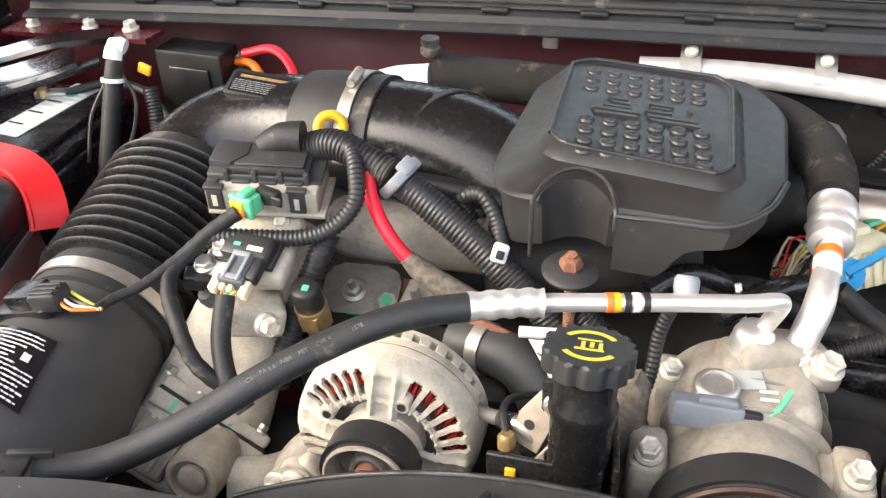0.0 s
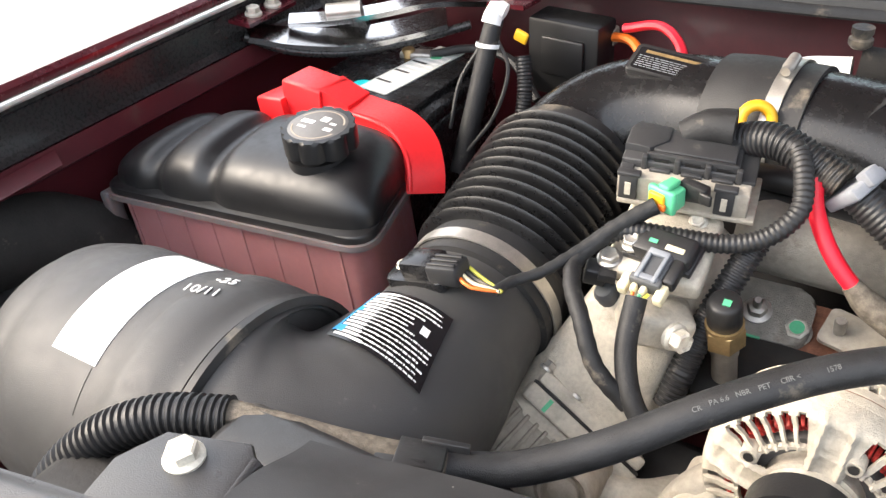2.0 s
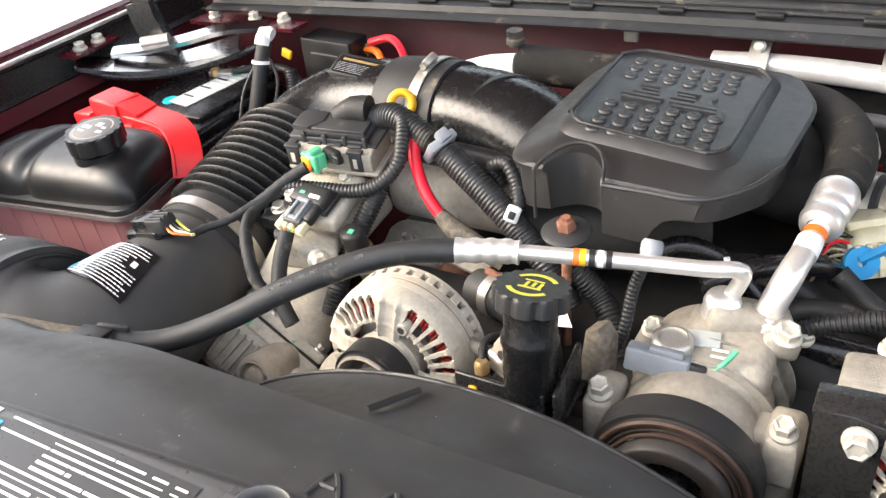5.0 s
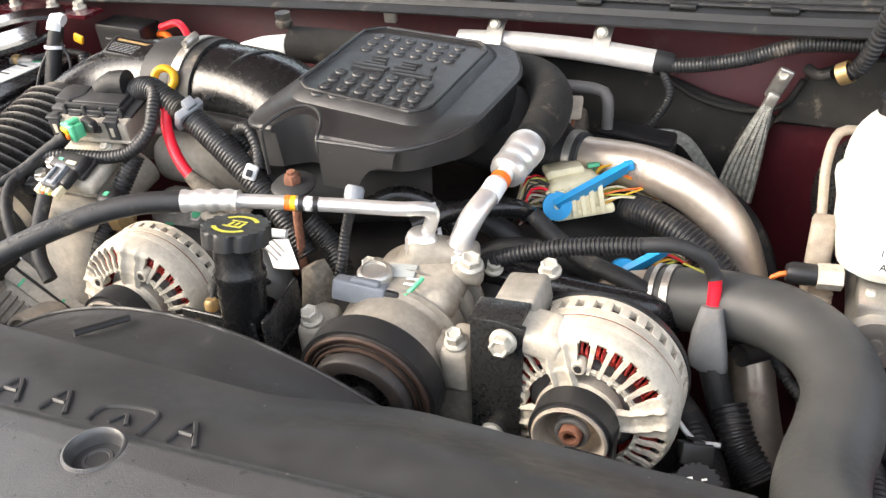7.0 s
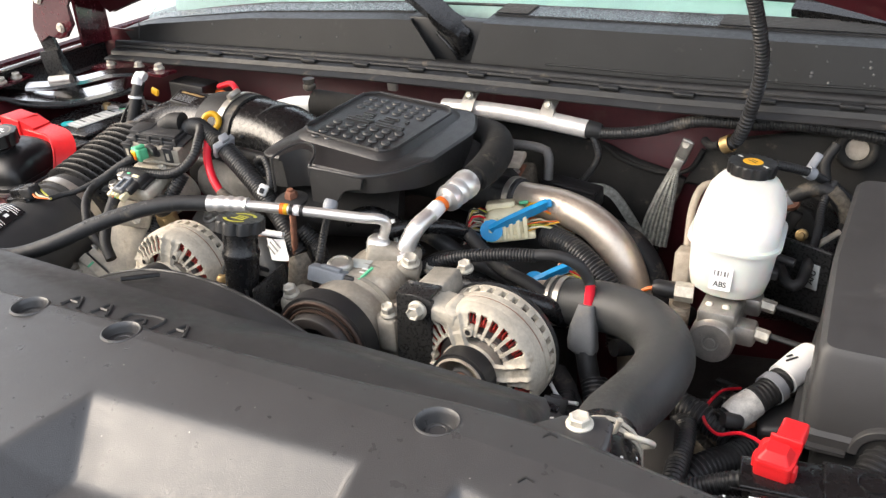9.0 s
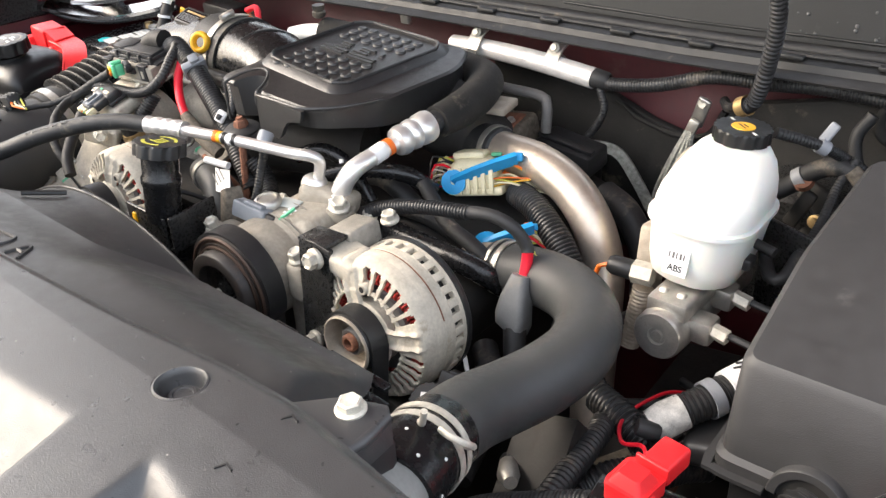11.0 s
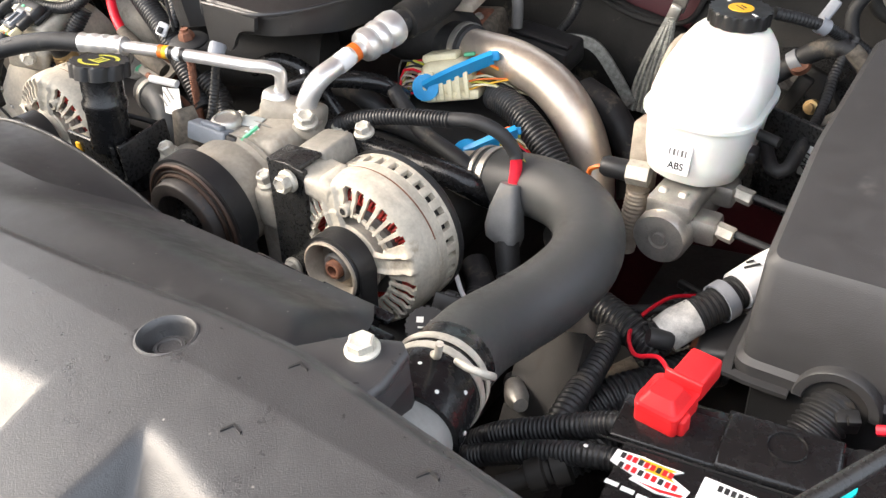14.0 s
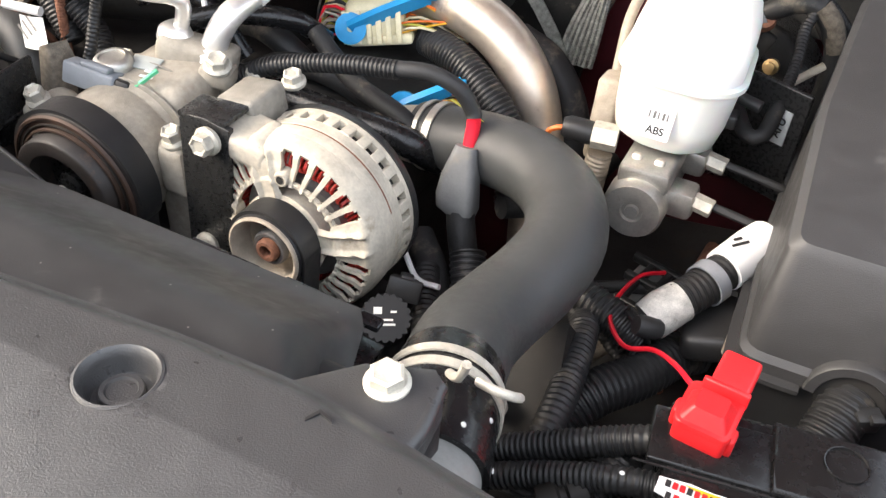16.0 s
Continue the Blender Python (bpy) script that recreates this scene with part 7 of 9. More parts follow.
part("rubber_hose", sweep([(0.243, 0.725, 1.155), (0.247, 0.755, 1.159), (0.248, 0.78, 1.162)], 0.015, 18), M_RUBBER, sl)
part("foam_sleeve", sweep([(0.246, 0.748, 1.156), (0.246, 0.80, 1.158), (0.232, 0.860, 1.160), (0.190, 0.920, 1.156), (0.10, 0.955, 1.150), (0.0, 0.960, 1.150), (-0.10, 0.957, 1.154), (-0.19, 0.950, 1.158)], [0.022, 0.025, 0.026, 0.026, 0.026, 0.026, 0.026, 0.026], 24), M_FOAM, sl, "dusty black foam sleeve")
part("end_cap", lathe([(0.008, 0), (0.012, 0.004), (0.012, 0.010), (0.009, 0.012), (0.011, 0.016), (0.011, 0.022), (0, 0.022)], (-0.192, 0.940, 1.186), (0, 0, 1), 18), M_BLACK, sl, "black valve cap")
part("white_patch", sweep([(-0.195, 0.947, 1.156), (-0.235, 0.944, 1.152), (-0.27, 0.935, 1.146)], [0.016, 0.015, 0.012], 16), M_LABELW, sl, "white insulated bend")

# ---------------------------------------------------------------- oil filler, tie rod, belt corner
of = thing("oil_filler", (0.053, 0.447, 1.05), "black oil filler neck and cap with yellow markings", "oil filler")
part("neck", lathe([(0.022, -0.085), (0.023, -0.04), (0.025, -0.035), (0.025, -0.028), (0.0225, -0.024), (0.0235, 0.0), (0, 0.0)], (0.053, 0.4495, 1.170), (0, 0.16, 1), 30), M_GLOSSB, of)
cp, m = lobed_cap(of, (0.053, 0.450, 1.171), 0.0325, 0.0165, (0, 0.22, 1), 9, M_BLACK, 0.10, label="black ribbed oil cap")
for arc in ((35, 145), (215, 325)):
    part("arc_mark", lathe([(0.0175, 0.0169), (0.0220, 0.0169)], m.translation, m.to_3x3() @ Vector((0, 0, 1)), 24, arc=arc), M_YELLOWP, cp, "yellow print")
part("symbol", bars([(-0.010, 0.010, 0.006, 0.0025), (-0.009, -0.006, 0.0, 0.010), (0.003, 0.006, 0.0, 0.010), (-0.003, 0.0, -0.001, 0.008), (-0.008, 0.009, -0.008, 0.002)], m, 0.0167), M_YELLOWP, cp)
part("lower_neck", lathe([(0.025, -0.05), (0.027, 0.0), (0.022, 0.01)], (0.053, 0.455, 1.078), (0, 0.05, 1), 24), M_GLOSSB, of)
part("green_dot", bars([(-0.003, 0.003, 0, 0.004)], axis_matrix((0.052, 0.4265, 1.135), (0, -1, 0))), M_GREEN, of)
bk = thing("oil_filler_bracket", (0.04, 0.45, 1.05), "black sheet steel bracket round the oil filler", "bracket")
part("front_face", rbox((0.030, 0.425, 1.075), (0.085, 0.005, 0.044), (0, 0, 0), 0.002), M_BLACKPAINT, bk)
part("side_face", rbox((0.078, 0.462, 1.075), (0.005, 0.075, 0.050), (0, 0, 6), 0.002), M_BLACKPAINT, bk)
part("floor", rbox((0.04, 0.462, 1.054), (0.085, 0.075, 0.005), bevel=0.002), M_BLACKPAINT, bk)
part("tan_tab", rbox((0.006, 0.4215, 1.080), (0.008, 0.003, 0.014), bevel=0.001), M_YELLOW, bk)
part("green_dot", bars([(-0.002, 0.003, 0, 0.003)], axis_matrix((0.018, 0.4222, 1.062), (0, -1, 0))), M_GREEN, bk)
rod = thing("tie_rod", (0.026, 0.585, 1.03), "rusty threaded stud with a dark washer", "threaded rod")
part("stud", sweep([(0.027, 0.580, 1.02), (0.026, 0.585, 1.08), (0.024, 0.594, 1.152)], 0.0052, 10, ridge=(0.003, 0.0004)), M_RUST, rod)
part("washer", lathe([(0, -0.002), (0.024, -0.003), (0.025, 0.0), (0.022, 0.003), (0, 0.004)], (0.0235, 0.595, 1.148), (0, -0.1, 1), 26), M_RUBBER, rod)
part("nut", lathe([(0.010, 0), (0.0105, 0.005), (0.008, 0.010), (0.005, 0.011), (0.005, 0.014), (0, 0.014)], (0.0235, 0.595, 1.151), (0, -0.1, 1), 6), M_RUST, rod)
wl2 = thing("paper_tag", (-0.01, 0.53, 1.08), "crumpled white paper tag with faint print", "tag")
part("tag", sheet(lambda u, v: (0.019 + u * 0.8 + v * 0.55, 0.560 - v * 0.5, 1.098 - 0.55 * v + 0.003 * math.sin(60 * u)), lin(-0.03, 0.012, 10), lin(0, 0.040, 6), 0.0006), M_LABELW, wl2)
part("print", bars([(-0.014, 0.008, 0.006 - 0.006 * i, 0.002) for i in range(3)], axis_matrix((0.020, 0.5485, 1.0885), (0, -0.74, 0.67)) @ pose(0, 0, 0, 0, 0, -30), 0.002), M_GREYCAP, wl2)
part("tag_roll", sweep([(-0.012, 0.552, 1.108), (0.028, 0.560, 1.106)], 0.005, 10), M_LABELW, wl2)
loom("wiring_loom", [(0.03, 0.60, 1.10), (0.055, 0.60, 1.075), (0.075, 0.585, 1.055), (0.09, 0.57, 1.03)], 0.013, "black corrugated conduit below the refrigerant tube")
loom("wiring_loom", [(0.110, 0.565, 1.150), (0.102, 0.560, 1.120), (0.098, 0.545, 1.08), (0.085, 0.53, 1.05)], 0.006, "thin black corrugated conduit hanging from the tube")

# ---------------------------------------------------------------- engine cover
def carve(bm, cutter):
    """Takes the cutter's volume out of a closed mesh."""
    obs = []
    for q in (bm, cutter):
        me = bpy.data.meshes.new("work")
        q.to_mesh(me)
        q.free()
        ob = bpy.data.objects.new("work", me)
        scene.collection.objects.link(ob)
        obs.append(ob)
    md = obs[0].modifiers.new("cut", 'BOOLEAN')
    md.operation, md.object, md.solver = 'DIFFERENCE', obs[1], 'EXACT'
    dg = bpy.context.evaluated_depsgraph_get()
    me = bpy.data.meshes.new_from_object(obs[0].evaluated_get(dg))
    out = bmesh.new()
    out.from_mesh(me)
    for ob in obs:
        bpy.data.objects.remove(ob)
    bpy.data.meshes.remove(me)
    return out


ec = thing("engine_cover", (0.07, 0.74, 1.10), "matte black plastic engine cover with a dimpled panel", "engine cover")


def top_z(x):
    return 1.2225 - 0.09 * x


def grown(pts, d, cx=0.068, cy=0.770):
    return [(x + d * (x - cx) / math.hypot(x - cx, y - cy), y + d * (y - cy) / math.hypot(x - cx, y - cy)) for x, y in pts]


PAD = [(0.148, 0.694), (0.150, 0.862), (0.136, 0.884), (0.004, 0.878), (-0.014, 0.860), (-0.013, 0.696), (0.002, 0.679), (0.134, 0.673)]
LIP = [(0.196, 0.700), (0.204, 0.845), (0.168, 0.916), (-0.012, 0.892), (-0.046, 0.852), (-0.062, 0.680), (-0.046, 0.618), (0.158, 0.613)]
LIPZ = [1.192, 1.194, 1.197, 1.204, 1.204, 1.196, 1.202, 1.196]
BOTZ = [1.150, 1.140, 1.14, 1.14, 1.14, 1.140, 1.146, 1.168]


def lp(pts, zs, r):
    return round_loop([(x, y, z) for (x, y), z in zip(pts, zs)], r, 4)


cover_bm = shell([lp(grown(LIP, -0.010), BOTZ, 0.022), lp(grown(LIP, -0.006), [z - 0.008 for z in LIPZ], 0.024), lp(grown(LIP, 0.0), [z - 0.006 for z in LIPZ], 0.026), lp(grown(LIP, 0.001), [z - 0.002 for z in LIPZ], 0.026),
                     lp(grown(LIP, -0.003), [z + 0.001 for z in LIPZ], 0.026), lp(grown(PAD, 0.016), [top_z(x) - 0.010 for x, y in PAD], 0.02), lp(grown(PAD, 0.008), [top_z(x) - 0.003 for x, y in PAD], 0.02),
                     lp(PAD, [top_z(x) for x, y in PAD], 0.014), lp(grown(PAD, -0.004), [top_z(x) - 0.002 for x, y in PAD], 0.012), lp(grown(PAD, -0.006), [top_z(x) - 0.003 for x, y in PAD], 0.012)])
bmesh.ops.holes_fill(cover_bm, edges=[ed for ed in cover_bm.edges if ed.is_boundary], sides=0)
bmesh.ops.recalc_face_normals(cover_bm, faces=cover_bm.faces)
CUT = bmesh.new()
shell([[Vector((0.021 + 0.033 * s * math.cos(radians(a)), 0.598 + yo + 0.048 * s * math.sin(radians(a)), z)) for a in range(0, 360, 10)] for z, s, yo in ((1.05, 1.0, 0.0), (1.19, 1.0, 0.0), (1.26, 1.06, 0.004))], CUT)
bmesh.ops.holes_fill(CUT, edges=[ed for ed in CUT.edges if ed.is_boundary], sides=0)
bmesh.ops.recalc_face_normals(CUT, faces=CUT.faces)
part("shell", carve(cover_bm, CUT), M_ENGCOVER, ec, smooth=28)
part("panel_bead", sweep(lp(PAD, [top_z(x) + 0.0005 for x, y in PAD], 0.014) + [lp(PAD, [top_z(x) + 0.0005 for x, y in PAD], 0.014)[0]], 0.0022, 8), M_ENGCOVER, ec)
pm = pose(0.066, 0.774, top_z(0.066) - 0.0028, 0, 5.15, 3)
bmd = lathe([(0.0078, 0.0), (0.0074, 0.0020), (0.0056, 0.0030), (0.0030, 0.0024), (0, 0.0016)], (0, 0, 0), (0, 0, 1), 10)
med = bpy.data.meshes.new("dimple")
bmd.to_mesh(med)
bmd.free()
med.materials.append(M_ENGCOVER)
shade(med, 50)
for y in (0.083, 0.063, 0.043, -0.030, -0.051, -0.072, -0.092):
    for i in range(6):
        ob = new("dimple", med)
        ob.parent = ec
        ob.matrix_local = Matrix.Translation(-Vector(ec.location)) @ pm @ Matrix.Translation((-0.053 + i * 0.0212, y + 0.04 * (-0.053 + i * 0.0212), 0))
for x0, x1, y, h in ((-0.036, -0.016, 0.0215, 0.0045), (-0.032, -0.014, 0.0120, 0.0035), (-0.040, -0.012, 0.0030, 0.0040), (0.004, 0.028, 0.0195, 0.0045), (0.006, 0.024, 0.0110, 0.0035), (0.000, 0.026, 0.0030, 0.0040),
                     (0.042, 0.046, 0.0160, 0.009), (-0.050, -0.004, -0.0050, 0.0055), (-0.047, -0.006, -0.0145, 0.0050), (0.002, 0.050, -0.0070, 0.0055), (0.006, 0.052, -0.0160, 0.0050)):
    part("raised_emblem", bars([(x0, x1, y, h)], pm, -0.0004, 0.0030), M_ENGCOVER, ec)


def slope_z(y):
    return 1.2035 + 0.30 * max(0.0, y - 0.606)


part("arch_bead", sweep([(0.021 - 0.0345, 0.605, 1.150), (0.021 - 0.0345, 0.605, 1.198)] + [(0.021 - 0.0345 * math.cos(radians(a)), 0.599 + 0.0495 * math.sin(radians(a)), slope_z(0.599 + 0.0495 * math.sin(radians(a)))) for a in range(10, 171, 16)] + [(0.021 + 0.0345, 0.604, 1.198), (0.021 + 0.0345, 0.604, 1.186)], 0.0020, 8), M_ENGCOVER, ec)
part("front_lip", sweep([(0.056, 0.6045, 1.2005), (0.10, 0.6060, 1.1990), (0.144, 0.612, 1.1970), (0.178, 0.650, 1.1955), (0.196, 0.702, 1.1930)], 0.0026, 8), M_ENGCOVER, ec)
part("front_skirt", prism([(0.056, 1.148), (0.092, 1.146), (0.100, 1.153), (0.106, 1.164), (0.114, 1.173), (0.126, 1.178), (0.142, 1.180), (0.146, 1.196), (0.056, 1.200)], -0.003, 0.003, axis_matrix((0.0, 0.606, 0.0), (0, -1, 0))), M_ENGCOVER, ec)

# ---------------------------------------------------------------- along the firewall
hs = thing("heat_sleeve_pipe", (0.10, 1.005, 1.14), "bright foil-sleeved heater pipe with brackets", "pipe")
part("sleeve", sweep([(0.05, 1.016, 1.160), (0.12, 1.012, 1.164), (0.18, 1.008, 1.165), (0.25, 1.005, 1.163), (0.330, 1.003, 1.157)], [0.014, 0.0145, 0.015, 0.0155, 0.0155], 20), M_FOIL, hs)
for x in (0.108, 0.258):
    part("bracket", sweep([(x, 1.03, 1.195), (x, 1.012, 1.188), (x, 1.0, 1.178), (x, 0.990, 1.166)], 0.01, 8, flat=(0.012, 0.0015), up=(0, -1, 0.4)), M_STEEL, hs)
    part("strap", lathe([(0.0160, -0.008), (0.0174, -0.008), (0.0174, 0.008), (0.0160, 0.008)], (x, 1.008, 1.163), (1, -0.03, 0), 24, closed=True), M_STEEL, hs)
    hexbolt(hs, (x, 1.006, 1.190), (0, -1, 0.4), 0.006, 0.006)
part("black_end", lathe([(0.0145, 0), (0.0150, 0.004), (0.0135, 0.022), (0.011, 0.026)], (0.328, 1.003, 1.158), (1, 0.1, -0.1), 20), M_RUBBER, hs)
part("stub_bracket", rbox((-0.06, 1.02, 1.19), (0.02, 0.01, 0.03), bevel=0.003), M_STEEL, hs)
loom("wiring_loom", [(0.345, 1.002, 1.153), (0.39, 1.004, 1.158), (0.44, 1.010, 1.168), (0.505, 1.020, 1.188), (0.58, 1.030, 1.190), (0.66, 1.034, 1.196), (0.80, 1.040, 1.188), (0.95, 1.045, 1.172)], 0.0100, "long corrugated conduit along the firewall")
loom("wiring_loom", [(0.340, 1.0, 1.150), (0.352, 0.995, 1.11), (0.315, 0.99, 1.055), (0.265, 0.99, 1.035), (0.20, 1.0, 1.02)], 0.006, "thin corrugated conduit hanging from the pipe end")
rt = thing("red_tape", (0.274, 1.01, 1.04), "short red taped plug on a dark bracket", "connector")
part("tape", rbox((0.274, 1.004, 1.047), (0.022, 0.014, 0.010), (0, 0, 10), 0.003), M_REDP, rt)
hl = thing("hood_washer_hose", (0.56, 1.0, 1.15), "corrugated conduit rising to the open hood with a brass fitting", "hose")
part("conduit", sweep([(0.552, 1.006, 1.160), (0.572, 0.998, 1.175), (0.588, 0.985, 1.225), (0.600, 0.965, 1.300), (0.592, 0.94, 1.370), (0.575, 0.91, 1.45), (0.56, 0.87, 1.60), (0.55, 0.83, 1.75)], 0.0108, 14, ridge=(0.006, 0.002)), M_BLACK, hl)
part("brass_band", lathe([(0.0128, -0.007), (0.0138, -0.007), (0.0138, 0.007), (0.0128, 0.007)], (0.558, 1.004, 1.163), (1, -0.3, 0.6), 20, closed=True), M_BRASS, hl, "tan paper band")
part("wire_end", sweep([(0.545, 1.01, 1.158), (0.53, 1.02, 1.15), (0.515, 1.04, 1.15)], 0.007, 8), M_TAPE, hl)
gs = thing("ground_strap", (0.486, 1.045, 1.10), "grey woven ground strap bolted to the firewall", "ground strap")
part("eyelet", rbox((0.484, 1.036, 1.128), (0.020, 0.006, 0.050), (14, 20, 0), 0.003), M_STEEL, gs)
hexbolt(gs, (0.488, 1.034, 1.142), (0, -1, 0.2), 0.007, 0.007)
part("crimp", rbox((0.477, 1.030, 1.106), (0.016, 0.008, 0.024), (0, 20, 0), 0.003), M_STEEL, gs)
for i in range(7):
    k = i / 6 - 0.5
    part("strand", sweep([(0.474 + 0.008 * k, 1.029, 1.100), (0.462 + 0.026 * k, 1.027 - 0.002 * (i % 2), 1.050), (0.452 + 0.040 * k, 1.026, 1.000), (0.446 + 0.044 * k, 1.024 - 0.002 * (i % 2), 0.955)], 0.0040, 6, ridge=(0.004, 0.0006)), M_STRAP, gs)
part("strap_tail", sweep([(0.428, 1.02, 0.965), (0.405, 1.015, 1.005), (0.375, 1.010, 1.045), (0.345, 1.0, 1.055), (0.31, 0.99, 1.05)], 0.01, 8, flat=(0.008, 0.003), up=(0.2, -1, 0.3)), M_STRAP, gs)
ins = thing("firewall_insulation", (0.35, 1.05, 1.0), "dusty dark moulded insulation pad on the firewall", "insulation")
part("lower_pad", prism([(0.10, 0.86), (0.44, 0.86), (0.447, 0.93), (0.458, 0.985), (0.478, 1.045), (0.485, 1.068), (0.465, 1.077), (0.40, 1.090), (0.332, 1.115), (0.22, 1.122), (0.10, 1.13)], 0, 0.012, axis_matrix((0, 1.070, 0), (0, -1, 0)), 0.005), M_FOAM, ins)
part("upper_pad", prism([(0.483, 1.062), (0.573, 1.066), (0.66, 1.055), (1.0, 1.05), (1.0, 1.190), (0.66, 1.176), (0.554, 1.150), (0.518, 1.134), (0.505, 1.115), (0.492, 1.085)], 0, 0.016, axis_matrix((0, 1.070, 0), (0, -1, 0)), 0.006), M_FOAM, ins)
part("pad_seam", sweep([(0.34, 1.055, 1.112), (0.38, 1.054, 1.090), (0.44, 1.054, 1.078), (0.49, 1.052, 1.090), (0.512, 1.050, 1.130)], 0.004, 8), M_FOAM, ins)

# parts packed between the alternator and the oil filler
hb = thing("bypass_hose", (-0.04, 0.575, 1.03), "fat dusty black coolant hose under the oil filler", "hose")
part("hose", sweep([(-0.075, 0.585, 1.060), (-0.037, 0.570, 1.066), (-0.010, 0.560, 1.062), (0.010, 0.548, 1.040), (0.018, 0.540, 1.000)], 0.022, 20), M_HOSE, hb)
clamp_band(hb, (-0.047, 0.574, 1.065), (1, -0.35, 0.1), 0.0226, 0.012, M_STEEL)
tb = thing("steel_tube", (-0.03, 0.49, 1.05), "short bright steel pipe beside the alternator", "pipe")
part("tube", sweep([(-0.045, 0.505, 1.064), (-0.025, 0.486, 1.072), (0.004, 0.470, 1.084), (0.020, 0.466, 1.070)], 0.0062, 12), M_STEEL, tb)
part("sleeve", sweep([(-0.012, 0.4785, 1.0775), (0.001, 0.4715, 1.0828)], 0.0075, 12), M_RUBBER, tb)
lb = thing("lifting_bracket", (0.02, 0.468, 1.08), "worn tan steel lifting bracket with a bolt", "bracket")
lm = axis_matrix((0.016, 0.466, 1.096), (-0.25, -1, 0.25))
part("plate", prism([(-0.018, -0.024), (0.006, -0.030), (0.014, -0.004), (0.010, 0.026), (0.002, 0.026), (-0.013, 0.002)], -0.004, 0.0, lm, 0.001), M_TAN, lb)
part("eye_hole", lathe([(0, 0.0004), (0.0045, 0.0004)], lm @ Vector((-0.003, -0.006, 0)), lm.to_3x3() @ Vector((0, 0, 1)), 16), M_DARK, lb)
part("backing_plate", rbox((0.031, 0.470, 1.108), (0.022, 0.006, 0.050), (-8, 0, 0), 0.003), M_BLACKPAINT, lb)
hexbolt(lb, (0.030, 0.466, 1.114), (0, -1, 0.2), 0.0065, 0.006, M_STEEL)
part("lower_arm", rbox((0.022, 0.452, 1.062), (0.010, 0.004, 0.050), (0, 30, 0), 0.001), M_TAN, lb)
sn = thing("pressure_sensor", (0.0, 0.452, 1.05), "small sensor with an amber clip and green band", "sensor")
part("body", lathe([(0.009, -0.03), (0.011, 0.0), (0.011, 0.012), (0.008, 0.014), (0.008, 0.022), (0, 0.022)], (-0.001, 0.452, 1.052), (0.05, -0.1, 1), 20), M_COOLB, sn)
part("band", lathe([(0.0113, 0.002), (0.0113, 0.005)], (-0.001, 0.452, 1.052), (0.05, -0.1, 1), 20), M_GREEN, sn)
part("clip", rbox((0.002, 0.443, 1.071), (0.008, 0.006, 0.010), (0, 8, 0), 0.002), M_YELLOW, sn)
part("stub", lathe([(0.007, 0.02), (0.0075, 0.03), (0.005, 0.034), (0, 0.034)], (-0.003, 0.453, 1.052), (0.0, 0.1, 1), 16), M_BRASS, sn)
wire("sensor_wire", [(-0.002, 0.455, 1.080), (-0.010, 0.475, 1.090), (-0.006, 0.50, 1.082), (0.010, 0.53, 1.06), (0.02, 0.56, 1.03)], 0.0034, M_TAPE, "taped black wire rising from the sensor")
cb = thing("idler_bracket", (0.085, 0.50, 1.03), "dirty cast bracket behind the oil filler", "bracket")
part("casting", prism([(-0.016, -0.05), (0.014, -0.05), (0.012, 0.022), (0.002, 0.034), (-0.010, 0.028)], -0.012, 0.012, axis_matrix((0.086, 0.515, 1.074), (-0.2, -1, 0.15)), 0.004), M_BRAID, cb)
ev = thing("vane_actuator", (0.19, 0.94, 1.03), "brown stained cast actuator behind the engine cover", "actuator")
part("body", rbox((0.190, 0.945, 1.062), (0.130, 0.060, 0.050), (8, -6, 6), 0.008, 3), M_BRAID, ev)
part("upper_step", rbox((0.175, 0.945, 1.092), (0.070, 0.046, 0.026), (8, -6, 6), 0.005), M_BRAID, ev)
part("flange", rbox((0.222, 0.935, 1.086), (0.040, 0.050, 0.012), (8, -6, 6), 0.003), M_RUST, ev)
for x, z in ((0.150, 1.106), (0.198, 1.108), (0.232, 1.093)):
    hexbolt(ev, (x, 0.930, z), (0, -0.3, 1), 0.0055, 0.006, M_STEEL)
part("outlet", sweep([(0.120, 0.925, 1.040), (0.160, 0.905, 1.052), (0.205, 0.890, 1.056), (0.245, 0.868, 1.070)], 0.024, 20, ridge=(0.022, 0.002)), M_BRAID, ev, "brown stained coupling")


# ---------------------------------------------------------------- intercooler pipe, control unit plugs and looms
ip = thing("intercooler_pipe", (0.45, 0.78, 0.80), "heat-stained bright steel intercooler pipe", "intercooler pipe")
part("pipe", sweep([(0.245, 0.850, 1.086), (0.300, 0.838, 1.092), (0.360, 0.826, 1.095), (0.418, 0.812, 1.082), (0.462, 0.800, 1.045), (0.486, 0.790, 0.990), (0.502, 0.760, 0.93), (0.520, 0.720, 0.87), (0.545, 0.68, 0.80)], 0.0275, 30), M_RPIPE, ip)
part("bead", sweep([(0.305, 0.817, 1.109), (0.365, 0.806, 1.110), (0.424, 0.792, 1.092), (0.462, 0.780, 1.05), (0.478, 0.768, 1.0)], 0.0018, 6), M_RUST, ip, "rusty weld seam")
part("rubber_cuff", lathe([(0.028, -0.03), (0.032, -0.028), (0.032, 0.02), (0.028, 0.022)], (0.262, 0.846, 1.088), (1, -0.2, 0.08), 30), M_RUBBER, ip)
clamp_band(ip, (0.270, 0.845, 1.089), (1, -0.2, 0.08), 0.032, 0.010, M_STEEL)
